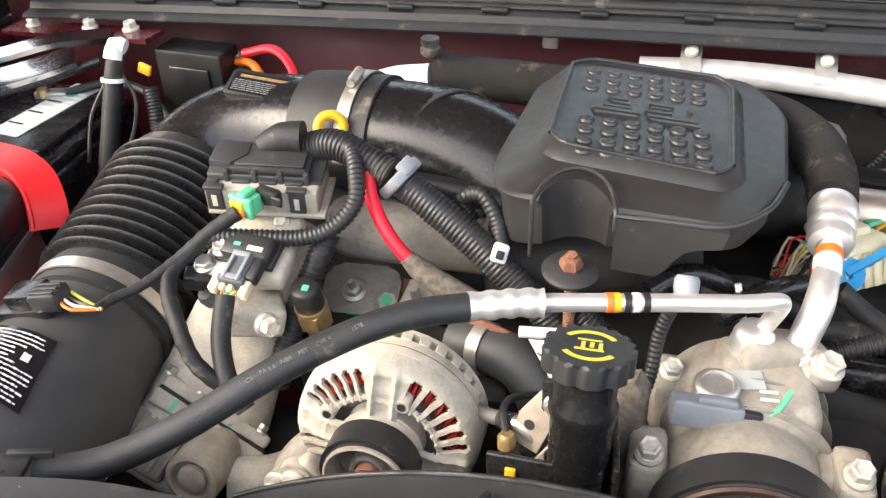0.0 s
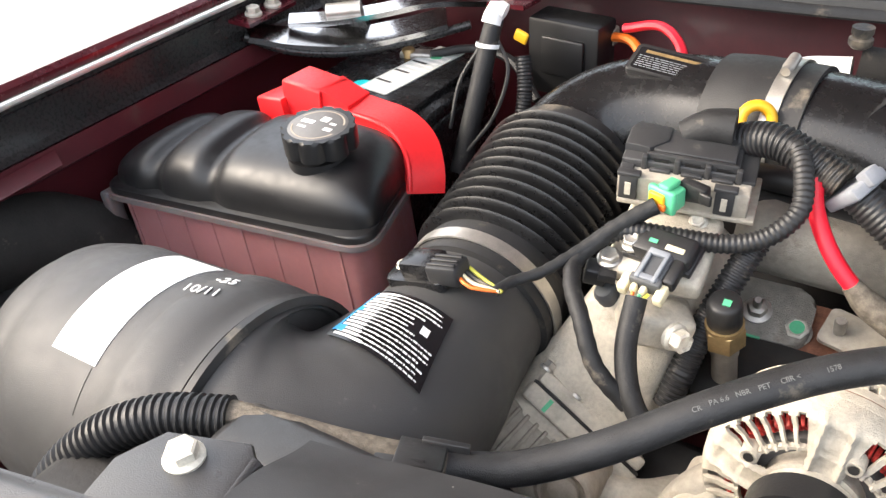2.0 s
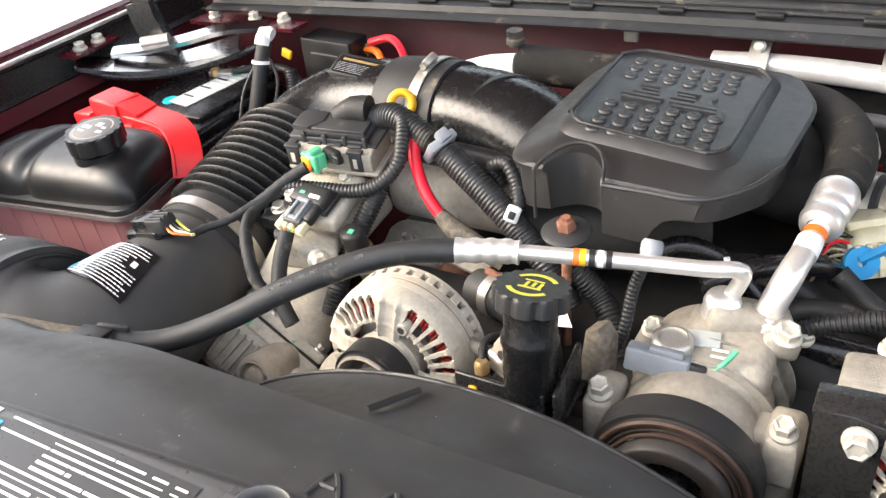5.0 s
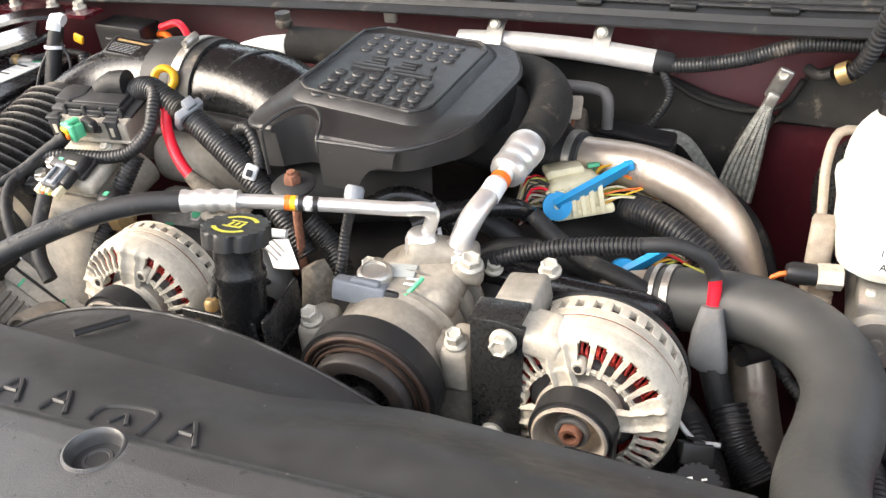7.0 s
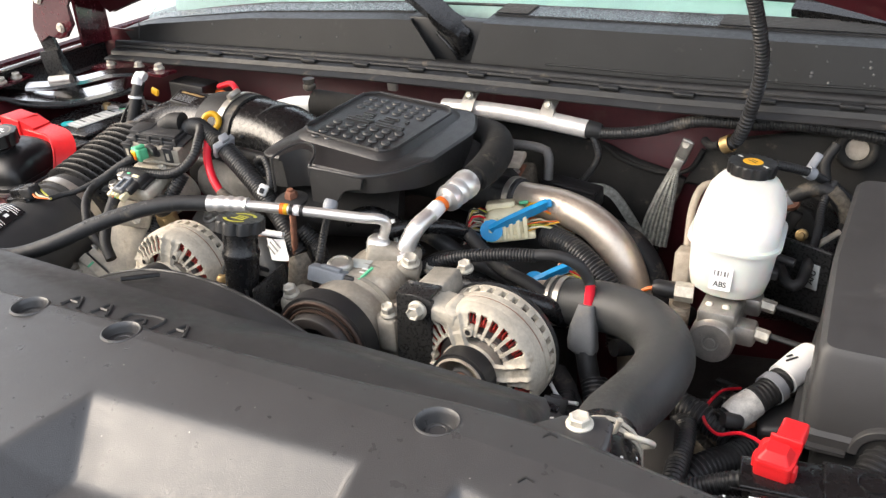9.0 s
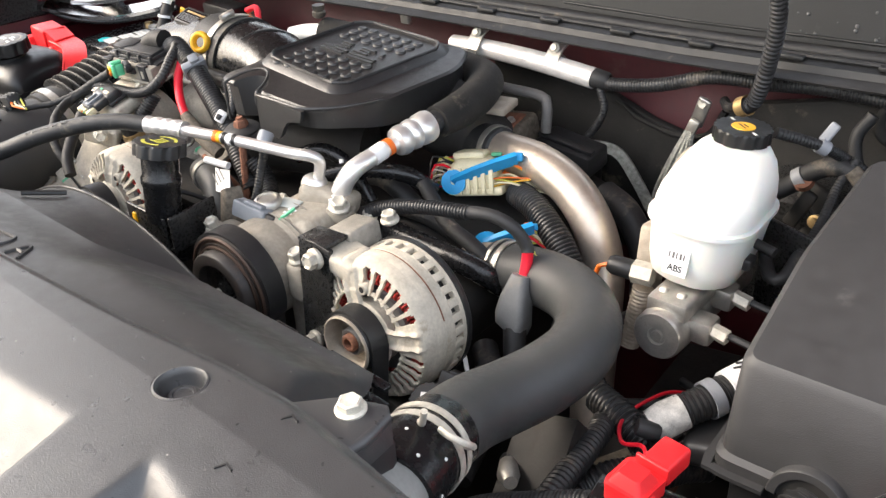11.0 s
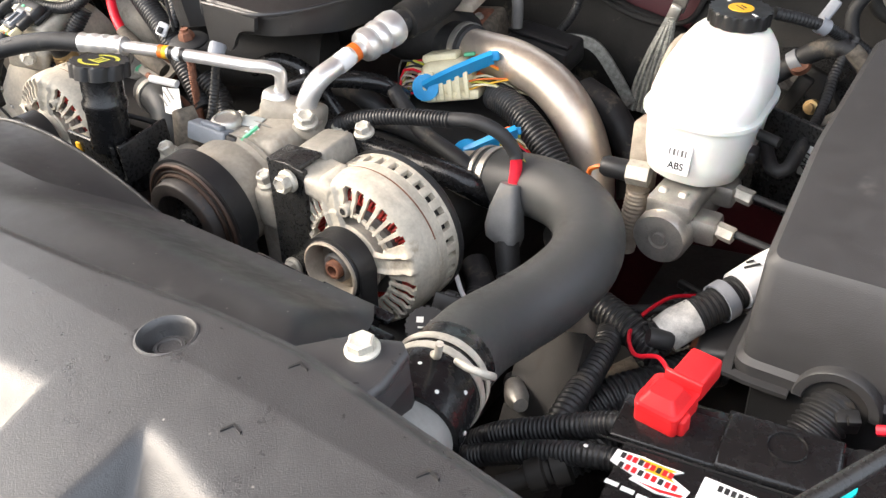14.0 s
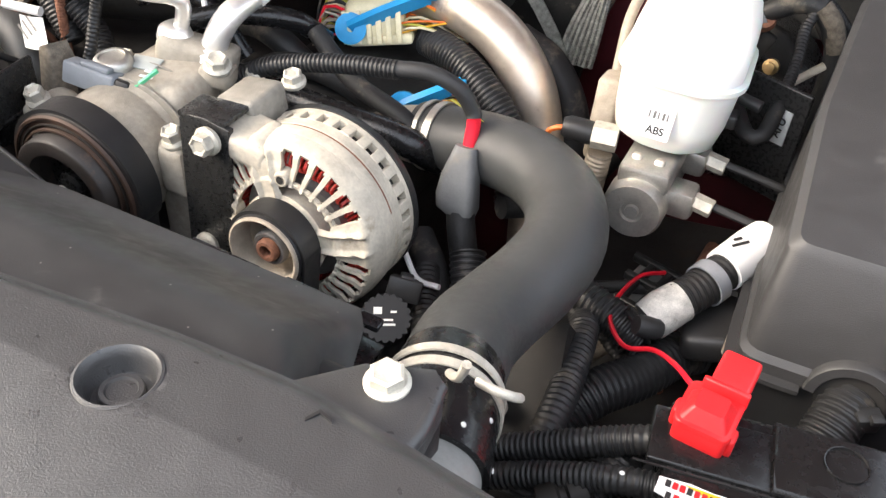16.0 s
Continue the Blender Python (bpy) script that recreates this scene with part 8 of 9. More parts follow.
loom("wiring_loom", [(0.345, 0.795, 1.060), (0.385, 0.775, 1.062), (0.425, 0.755, 1.052), (0.460, 0.740, 1.030), (0.482, 0.728, 1.0), (0.492, 0.71, 0.95)], 0.0185, "thick corrugated conduit beside the intercooler pipe", pitch=0.0050)


def ecu_plug(base, yaw, label, small=False):
    t = thing("control_unit_plug", base, label, "connector", group="control unit plugs")
    k = 0.85 if small else 1.2
    m = Matrix.Translation(base) @ pose(0, 0, 0, -18, -6, yaw) @ Matrix.Scale(k, 4)
    if not small:
        part("shell", rbox((-0.010, -0.006, 0.004), (0.054, 0.056, 0.042), bevel=0.012, seg=3, m=m), M_CREAM, t, "cream plastic plug shell")
        part("shell_step", rbox((-0.016, 0.000, 0.027), (0.038, 0.042, 0.010), bevel=0.004, m=m), M_CREAM, t)
        for i in range(6):
            part("cell_ridge", rbox((-0.032 + 0.0090 * i, -0.0350, 0.000), (0.005, 0.004, 0.030), bevel=0.001, m=m), M_CREAM, t)
            part("cell_ridge", rbox((-0.0365, -0.028 + 0.009 * i, 0.000), (0.004, 0.005, 0.030), bevel=0.001, m=m), M_CREAM, t)
        part("green_dot", rbox((0.014, -0.004, 0.0270), (0.012, 0.010, 0.004), bevel=0.001, m=m), M_GREEN, t)
        part("seal_edge", rbox((-0.004, -0.004, -0.012), (0.058, 0.060, 0.010), bevel=0.003, m=m), M_CREAM, t)
    lv = part("lever", sweep([m @ Vector(p) for p in ((-0.030, -0.034, 0.000), (-0.008, -0.037, 0.009), (0.016, -0.036, 0.017), (0.042, -0.028, 0.024))], 0.01, 8, flat=(0.0035, 0.0095), up=(0.2, -0.5, 1)), M_BLUEP, t, "bright blue locking lever")
    part("lever_eye", lathe([(0.004, -0.004), (0.017, -0.004), (0.017, 0.004), (0.004, 0.004)], m @ Vector((-0.030, -0.035, 0.000)), m.to_3x3() @ Vector((0, -1, 0.1)), 20, closed=True), M_BLUEP, lv)
    part("lever_tip", rbox((0.044, -0.027, 0.025), (0.010, 0.008, 0.010), bevel=0.002, m=m), M_BLUEP, lv)
    rnd = random.Random(11 + small)
    cols = [M_YELLOWP, M_ORANGE, M_CREAM, M_ORANGE, M_TAN, M_YELLOW, M_RUBBER, M_YELLOWP, M_TAN, M_CREAM, M_REDW, M_GREEN]
    for i in range(64 if not small else 26):
        y, z = rnd.uniform(-0.030, 0.026), rnd.uniform(-0.010, 0.022)
        s = 1 if small or i % 2 else -1
        x0 = 0.014 if s > 0 else -0.034
        a = m @ Vector((x0, y, z))
        b = m @ Vector((x0 + 0.018 * s, y * 1.15 + rnd.uniform(-0.006, 0.006), z + rnd.uniform(0.000, 0.012)))
        c = m @ Vector((x0 + (0.060 if s > 0 else 0.034) * s, y * 0.6 + rnd.uniform(-0.008, 0.008), -0.006 + rnd.uniform(-0.020, 0.008)))
        part("lead", sweep([a, b, c], rnd.choice((0.0013, 0.0015, 0.0017)), 5, 0.012), cols[i % len(cols)], t)
    return t


ecu_plug((0.291, 0.797, 1.068), 26, "cream control unit plug with a blue locking lever and coloured wires")
ecu_plug((0.376, 0.738, 1.024), 26, "dark control unit plug with a blue lever and coloured wires", True)
cu = thing("control_unit", (0.33, 0.72, 0.98), "black finned engine control unit", "control unit")
part("case", rbox((0.33, 0.72, 0.985), (0.17, 0.13, 0.035), (-10, 8, 24), 0.006), M_BLACK, cu)
for i in range(6):
    part("fin", rbox((0.30 + 0.018 * i, 0.665 + 0.008 * i, 1.006), (0.006, 0.03, 0.012), (-10, 8, 24), 0.001), M_BLACK, cu)
cb = thing("alternator_cable", (0.42, 0.63, 1.05), "black corrugated alternator cable ending in red tape and a grey boot", "cable")
part("conduit", sweep([(0.215, 0.610, 1.060), (0.255, 0.615, 1.085), (0.300, 0.622, 1.100), (0.350, 0.628, 1.110), (0.395, 0.632, 1.116)], 0.0095, 12, ridge=(0.0045, 0.0016)), M_BLACK, cb)
part("taped_lead", sweep([(0.390, 0.632, 1.116), (0.425, 0.640, 1.118), (0.452, 0.648, 1.105), (0.464, 0.652, 1.085), (0.467, 0.650, 1.078)], 0.008, 12), M_RUBBER, cb)
part("red_tape", sweep([(0.4665, 0.651, 1.082), (0.4675, 0.649, 1.070), (0.4685, 0.642, 1.052)], 0.0068, 12), M_REDW, cb, "red cable end")
bm0 = axis_matrix((0.472, 0.614, 1.004), (-0.03, 0.40, 0.92))
part("boot", shell([[bm0 @ Vector((x + o, y, z + 0.25 * x * (z < 0.01))) for x, y in rounded(w, d, r)] for w, d, r, z, o in ((0.020, 0.018, 0.006, -0.012, 0.0), (0.036, 0.030, 0.008, -0.008, 0.0), (0.040, 0.034, 0.008, 0.004, 0.0), (0.034, 0.030, 0.008, 0.028, 0.002), (0.024, 0.022, 0.008, 0.050, 0.002), (0.021, 0.020, 0.008, 0.056, 0.002))]), M_BOOT, cb, "dusty grey rubber boot", smooth=50)
part("lower_lead", sweep([(0.472, 0.620, 1.012), (0.485, 0.600, 0.985), (0.50, 0.585, 0.95)], 0.014, 12), M_TAPE, cb)
wire("white_wire", [(0.45, 0.55, 0.985), (0.475, 0.53, 0.975), (0.50, 0.525, 0.98)], 0.0028, M_LABELW, "thin white wire below the alternator")
for pts, r, lab in (([(0.20, 0.66, 1.04), (0.24, 0.67, 1.06), (0.29, 0.68, 1.055), (0.34, 0.69, 1.03)], 0.012, "dark corrugated conduit behind the compressor"),
                    ([(0.26, 0.70, 1.09), (0.29, 0.69, 1.07), (0.33, 0.67, 1.06), (0.38, 0.66, 1.05), (0.43, 0.66, 1.02)], 0.010, "dark corrugated conduit under the plugs"),
                    ([(0.15, 0.62, 1.10), (0.19, 0.65, 1.11), (0.24, 0.69, 1.10), (0.26, 0.72, 1.07)], 0.011, "black hose behind the compressor ports"),
                    ([(0.09, 0.63, 1.11), (0.12, 0.65, 1.12), (0.16, 0.66, 1.105), (0.20, 0.66, 1.06)], 0.010, "black hose below the engine cover")):
    wire("taped_loom", pts, r, M_GLOSSB if "hose" in lab else M_TAPE, lab.replace("corrugated ", "taped "), "wiring loom", n=14)
wire("white_wire", [(0.165, 0.645, 1.12), (0.172, 0.638, 1.098), (0.178, 0.630, 1.075)], 0.003, M_LABELW, "short white wire behind the compressor")

for pts, r, mat, lab in (([(0.175, 0.635, 1.050), (0.219, 0.632, 1.052), (0.273, 0.632, 1.048), (0.335, 0.632, 1.045), (0.40, 0.635, 1.040), (0.43, 0.66, 1.01)], 0.015, M_GLOSSB, "smooth black coolant hose behind the alternator"),
                         ([(0.14, 0.70, 1.07), (0.19, 0.70, 1.075), (0.24, 0.70, 1.05), (0.28, 0.70, 1.01)], 0.014, M_RUBBER, "black rubber hose under the engine cover"),
                         ([(0.30, 0.90, 1.06), (0.36, 0.88, 1.06), (0.42, 0.87, 1.03), (0.46, 0.86, 0.98)], 0.013, M_TAPE, "taped loom behind the intercooler pipe"),
                         ([(0.40, 0.93, 1.02), (0.45, 0.91, 1.01), (0.49, 0.89, 0.97), (0.51, 0.86, 0.92)], 0.020, M_RUBBER, "black heater hose dropping behind the pipe"),
                         ([(0.50, 0.66, 0.98), (0.53, 0.70, 0.97), (0.55, 0.76, 0.96), (0.56, 0.84, 0.95)], 0.012, M_TAPE, "taped loom along the inner wing"),
                         ([(0.44, 0.60, 0.96), (0.47, 0.57, 0.95), (0.50, 0.52, 0.93), (0.52, 0.45, 0.91)], 0.016, M_RUBBER, "black hose deep beside the alternator")):
    wire("coolant_hose" if mat is not M_TAPE else "taped_loom", pts, r, mat, lab, "hose" if mat is not M_TAPE else "wiring loom", n=14)
bxc = thing("relay_holder", (0.30, 0.93, 1.03), "black relay holder with a green dot on the firewall side", "relay box")
part("box", rbox((0.318, 0.965, 1.052), (0.10, 0.05, 0.036), (10, 4, -4), 0.005), M_BLACK, bxc)
part("rail", rbox((0.318, 0.950, 1.072), (0.10, 0.012, 0.006), (10, 4, -4), 0.002), M_BLACK, bxc)
part("green_dot", bars([(-0.002, 0.002, 0, 0.003)], axis_matrix((0.300, 0.9385, 1.052), (0, -1, 0.2))), M_GREEN, bxc)

pc = thing("power_steering_cap", (0.488, 0.450, 0.97), "black filler cap with white printed symbols", "filler cap")
cp2, m = lobed_cap(pc, (0.488, 0.450, 0.996), 0.021, 0.012, (0.25, -0.45, 1), 10, M_COOLB, 0.06, label="black ribbed cap")
part("neck", lathe([(0.016, -0.10), (0.016, 0.002)], (0.488, 0.450, 0.996), (0.05, -0.1, 1), 24), M_BLACK, pc)
part("cap_print", bars([(-0.010, -0.003, 0.006, 0.006), (-0.008, 0.006, -0.002, 0.0018), (-0.006, 0.008, -0.006, 0.0018), (0.004, 0.009, 0.005, 0.0018)], m, 0.0122), M_PRINT, cp2, "white printed symbols")
gp = thing("grey_plug", (0.478, 0.502, 0.97), "black wiring plug beside the alternator", "connector")
gm = pose(0.478, 0.500, 0.990, -35, 12, 20)
part("body", rbox((0, 0, 0), (0.026, 0.030, 0.016), bevel=0.003, m=gm), M_BLACK, gp)
part("latch", rbox((0, -0.004, 0.010), (0.012, 0.022, 0.005), bevel=0.0015, m=gm), M_BLACK, gp)
part("collar", rbox((0, -0.013, 0.0), (0.030, 0.007, 0.020), bevel=0.002, m=gm), M_BLACK, gp)
part("lead", sweep([gm @ Vector((0, 0.012, 0)), gm @ Vector((0.004, 0.030, -0.006)), gm @ Vector((0.004, 0.045, -0.03))], 0.006, 10), M_TAPE, gp)

# ---------------------------------------------------------------- radiator hose
rh = thing("radiator_hose", (0.58, 0.50, 0.95), "thick dusty black rubber radiator hose", "radiator hose")
RH = [(0.615, 0.268, 1.098), (0.602, 0.310, 1.094), (0.590, 0.355, 1.082), (0.581, 0.405, 1.066), (0.583, 0.455, 1.052), (0.592, 0.510, 1.046), (0.594, 0.565, 1.046), (0.574, 0.615, 1.046), (0.535, 0.650, 1.044), (0.485, 0.668, 1.038), (0.430, 0.676, 1.028), (0.40, 0.680, 1.022)]
part("hose", sweep(RH[2:], [0.036, 0.036, 0.036, 0.0365, 0.0365, 0.036, 0.0355, 0.035, 0.034, 0.033], 36), M_HOSE, rh)
part("cuff", sweep(RH[:3], [0.0385, 0.0385, 0.0365], 36), M_GLOSSB, rh, "shiny black hose end with paint dots")
for i in range(9):
    a = radians(-60 + 30 * i)
    m = axis_matrix(RH[0], Vector(RH[1]) - Vector(RH[0]))
    part("paint_dot", lathe([(0.0018, 0), (0.0015, 0.0008), (0, 0.001)], m @ Vector((0.0385 * math.cos(a), 0.0385 * math.sin(a), 0.012 + 0.02 * (i % 2))), m.to_3x3() @ Vector((math.cos(a), math.sin(a), 0)), 8), M_PRINT, rh)
cl = thing("spring_clamp", (0.61, 0.33, 1.06), "pale spring steel hose clamp with bent ears", "hose clamp")
cx = Vector(RH[1]).lerp(Vector(RH[2]), 0.3)
axd = Vector(RH[2]) - Vector(RH[0])
part("band", lathe([(0.0388, -0.010), (0.0402, -0.010), (0.0402, -0.002), (0.0388, -0.002)], cx, axd, 48, closed=True), M_BOLT, cl)
part("band", lathe([(0.0388, 0.004), (0.0402, 0.004), (0.0402, 0.011), (0.0388, 0.011)], cx, axd, 48, closed=True), M_BOLT, cl)
part("ear", sweep([(0.606, 0.316, 1.132), (0.615, 0.309, 1.140), (0.620, 0.307, 1.156)], 0.0030, 8), M_BOLT, cl)
part("ear", sweep([(0.622, 0.322, 1.128), (0.634, 0.318, 1.131), (0.645, 0.323, 1.126), (0.645, 0.334, 1.114), (0.630, 0.338, 1.104)], 0.0030, 8), M_BOLT, cl)
part("neck", lathe([(0.034, -0.06), (0.034, 0.0), (0.030, 0.0), (0.030, -0.06)], RH[0], axd, 40, closed=True), M_NECK, cl, "dull pale plastic neck")
clamp_band(rh, (0.424, 0.677, 1.027), (-1, 0.13, -0.17), 0.0345, 0.008, M_STEEL)
clamp_band(rh, (0.410, 0.679, 1.024), (-1, 0.13, -0.17), 0.0345, 0.005, M_STEEL)
part("outlet", sweep([(0.41, 0.679, 1.024), (0.37, 0.68, 1.01), (0.33, 0.68, 0.98)], 0.030, 24), M_TAN, rh, "dusty metal outlet")
part("yellow_print", bars([(-0.03, 0.02, 0, 0.006)], pose(0.46, 0.667, 1.071, -20, 8, -14)), M_YELLOWP, rh)

# ---------------------------------------------------------------- brake fluid reservoir and master cylinder
bmc = thing("brake_master_cylinder", (0.625, 0.78, 0.97), "cast aluminium brake master cylinder with steel fittings", "master cylinder")
part("barrel", lathe([(0, 0.0), (0.006, 0.0), (0.007, -0.003), (0.010, -0.003), (0.011, 0.0), (0.027, 0.0), (0.0295, -0.004), (0.030, -0.03), (0.0285, -0.034), (0.0285, -0.20), (0, -0.20)], (0.624, 0.676, 1.013), (0.02, -1, 0.06), 44), M_STEEL, bmc, "bright turned barrel")
part("side_boss", rbox((0.660, 0.715, 1.018), (0.030, 0.030, 0.030), (0, 0, 0), 0.006), M_STEEL, bmc)
part("side_boss", rbox((0.655, 0.775, 1.028), (0.030, 0.030, 0.028), (0, 0, 0), 0.006), M_STEEL, bmc)
part("saddle", rbox((0.625, 0.735, 1.040), (0.050, 0.09, 0.024), bevel=0.006), M_STEEL, bmc)
for x in (0.612, 0.634):
    part("saddle_post", rbox((x, 0.708, 1.044), (0.010, 0.012, 0.024), (-20, 0, 0), 0.003), M_BOLT, bmc)
for p in ((0.672, 0.712, 1.022), (0.668, 0.774, 1.031)):
    part("flare_nut", prism([(0.009 * math.cos(radians(60 * i)), 0.009 * math.sin(radians(60 * i))) for i in range(6)], 0, 0.020, axis_matrix(p, (1, -0.1, -0.1)), 0.001), M_BOLT, bmc)
    q = Vector(p)
    part("brake_line", sweep([q + Vector((0.018, 0, 0)), q + Vector((0.05, 0.0, -0.004)), q + Vector((0.085, 0.004, -0.014)), q + Vector((0.10, 0.02, -0.05)), q + Vector((0.10, 0.03, -0.12))], 0.0042, 8), M_RUBBER, bmc)
part("booster_face", lathe([(0, 0), (0.08, 0.0), (0.10, -0.02), (0.105, -0.08), (0, -0.08)], (0.65, 0.96, 0.985), (0, -1, 0.05), 40), M_BLACKPAINT, bmc, "black brake booster")

res = thing("brake_fluid_reservoir", (0.625, 0.79, 1.04), "milky white brake fluid reservoir with a black cap", "brake reservoir")
RM = pose(0.621, 0.785, 1.054, -3, 2.5, 4) @ Matrix.Diagonal((0.93, 0.97, 1.0, 1))


def res_loop(w, d, z, yo, r):
    return [RM @ Vector((x, y + yo, z)) for x, y in rounded(w, d, r, 6)]


part("lower_bowl", shell([res_loop(0.078, 0.092, 0.000, -0.018, 0.030), res_loop(0.104, 0.120, 0.006, -0.010, 0.038), res_loop(0.113, 0.140, 0.026, -0.004, 0.042), res_loop(0.120, 0.156, 0.070, 0.002, 0.044)]), M_MILK, res, smooth=70)
part("seam_flange", shell([res_loop(0.118, 0.155, 0.069, 0.002, 0.044), res_loop(0.130, 0.168, 0.070, 0.002, 0.05), res_loop(0.130, 0.168, 0.075, 0.002, 0.05), res_loop(0.118, 0.155, 0.076, 0.002, 0.044)]), M_MILK, res)
def res_tilt(w, d, z, yo, r, rise):
    """A loop that climbs towards its back."""
    return [RM @ Vector((x, y + yo, z + rise * y / d)) for x, y in rounded(w, d, r, 6)]


part("upper_bowl", shell([res_tilt(0.118, 0.156, 0.074, 0.002, 0.044, 0), res_tilt(0.119, 0.154, 0.090, 0.003, 0.045, 0.006), res_tilt(0.116, 0.148, 0.104, 0.006, 0.047, 0.014), res_tilt(0.107, 0.134, 0.117, 0.011, 0.046, 0.022),
                          res_tilt(0.092, 0.112, 0.127, 0.020, 0.044, 0.024), res_tilt(0.074, 0.086, 0.134, 0.034, 0.036, 0.016), res_tilt(0.060, 0.062, 0.138, 0.052, 0.030, 0.002)]), M_MILK, res, smooth=80)
for i in range(11):
    a = radians(200 + 14 * i)
    part("rib", sweep([RM @ Vector((0.0565 * math.copysign(abs(math.cos(a)) ** 0.6, math.cos(a)), 0.002 - 0.0735 * abs(math.sin(a)) ** 0.6, 0.058)), RM @ Vector((0.0535 * math.copysign(abs(math.cos(a)) ** 0.6, math.cos(a)), -0.003 - 0.0655 * abs(math.sin(a)) ** 0.6, 0.022))], 0.0016, 6), M_MILK, res)
part("neck", lathe([(0.030, -0.006), (0.030, 0.008), (0, 0.008)], RM @ Vector((0, 0.055, 0.136)), RM.to_3x3() @ Vector((0, 0, 1)), 30), M_MILK, res)
cp, m = lobed_cap(res, RM @ Vector((0, 0.055, 0.138)), 0.0325, 0.0155, RM.to_3x3() @ Vector((0, 0.0, 1)), 10, M_COOLB, 0.06, label="black screw cap with yellow symbol")
part("cap_symbol", lathe([(0, 0.0161), (0.013, 0.0161), (0.0135, 0.0155)], m.translation, m.to_3x3() @ Vector((0, 0, 1)), 24), M_YELLOW, cp, "yellow warning oval")
part("symbol_line", bars([(-0.007, 0.007, 0.002, 0.0015), (-0.005, 0.005, -0.003, 0.0015)], m, 0.0162), M_PRINTK, cp)
for x in (-0.024, 0.024):
    part("cap_print", bars([(x - 0.004, x + 0.004, 0, 0.003)], m, 0.0157), M_PRINT, cp)
LM = RM @ pose(-0.006, -0.0765, 0.034, 82, 0, 0)
lb = part("label", prism(rounded(0.030, 0.032, 0.002), -0.001, 0.0022, LM), M_LABELW, res, "small white label")
lettering("label_text", "ABS", 0.0105, LM @ Matrix.Translation((0, -0.008, 0.0024)), M_PRINTK, lb, depth=0.0001, bold=True)
part("barcode", bars([(-0.010 + 0.0045 * i, -0.0085 + 0.0045 * i + 0.001 * (i % 2), 0.007, 0.007) for i in range(5)], LM, 0.0023), M_GREYCAP, lb)
part("outlet_spout", lathe([(0.006, 0), (0.006, 0.025), (0, 0.025)], RM @ Vector((0.058, 0.0, 0.045)), (1, -0.2, -0.1), 12), M_BLACK, res)
part("level_sensor", rbox((0.056, -0.02, 0.030), (0.020, 0.022, 0.014), bevel=0.003, m=RM), M_BLACK, res, "black level sensor")
bs = thing("brake_switch", (0.565, 0.76, 1.0), "tan steel valve with a black plug and orange wire", "valve")
part("body", rbox((0.560, 0.775, 1.045), (0.026, 0.035, 0.09), (-8, 0, 0), 0.006), M_TAN, bs)
part("hex", prism([(0.014 * math.cos(radians(60 * i)), 0.014 * math.sin(radians(60 * i))) for i in range(6)], 0, 0.025, axis_matrix((0.585, 0.735, 1.048), (-1, -0.15, 0)), 0.001), M_BOLT, bs)
part("plug", lathe([(0.011, 0), (0.012, 0.004), (0.012, 0.026), (0.009, 0.032), (0, 0.032)], (0.562, 0.732, 1.048), (-1, -0.15, 0.05), 18), M_BLACK, bs)
part("orange_wire", sweep([(0.532, 0.728, 1.048), (0.518, 0.725, 1.042), (0.512, 0.725, 1.02)], 0.003, 6), M_ORANGE, bs)
part("lower_pipe", sweep([(0.568, 0.745, 1.02), (0.566, 0.74, 0.985), (0.560, 0.735, 0.94)], [0.013, 0.014, 0.013], 14, ridge=(0.005, 0.001)), M_TAN, bs)
part("steel_line", sweep([(0.556, 0.80, 1.08), (0.552, 0.83, 1.13), (0.560, 0.855, 1.155), (0.585, 0.865, 1.155)], 0.0055, 10), M_TAN, bs, "tan coated brake line")
loom("wiring_loom", [(0.515, 0.72, 1.03), (0.520, 0.705, 0.995), (0.545, 0.67, 0.96), (0.60, 0.63, 0.93), (0.66, 0.60, 0.90)], 0.0065, "thin taped wire beside the brake valve", mat=M_TAPE)
bh = thing("vacuum_hose", (0.70, 0.87, 1.10), "black rubber vacuum hose with a brown worn bend", "hose")
part("hose", sweep([(0.630, 0.925, 1.085), (0.657, 0.945, 1.104), (0.675, 0.945, 1.123), (0.699, 0.945, 1.137), (0.719, 0.945, 1.135), (0.736, 0.945, 1.119), (0.747, 0.945, 1.092), (0.750, 0.945, 1.05), (0.745, 0.945, 1.00)], 0.0115, 16), M_RUBBER, bh)
part("worn_bend", sweep([(0.719, 0.943, 1.138), (0.736, 0.943, 1.122), (0.747, 0.943, 1.095)], 0.0105, 14), M_BRAID, bh, "brown worn patch")
clamp_band(bh, (0.664, 0.945, 1.112), (0.7, 0.1, 0.6), 0.0122, 0.012, M_LGREY)
loom("wiring_loom", [(0.722, 0.95, 1.150), (0.712, 0.93, 1.12), (0.714, 0.9, 1.102), (0.715, 0.87, 1.087), (0.714, 0.83, 1.075)], 0.0062, "thin corrugated conduit dropping behind the reservoir")
wire("elbow_hose", [(0.714, 0.83, 1.075), (0.71, 0.8, 1.059), (0.695, 0.8, 1.055), (0.674, 0.83, 1.067)], 0.0080, M_RUBBER, "short black elbow hose below the thin conduit", "hose", n=12)
wire("brake_pipe", [(0.684, 0.86, 1.05), (0.71, 0.89, 1.067), (0.741, 0.92, 1.087)], 0.0045, M_ALUC, "thin pale metal pipe behind the reservoir", "pipe")
vb = thing("brake_servo_bracket", (0.675, 0.94, 1.0), "rusty steel bracket with a stud behind the reservoir", "bracket")
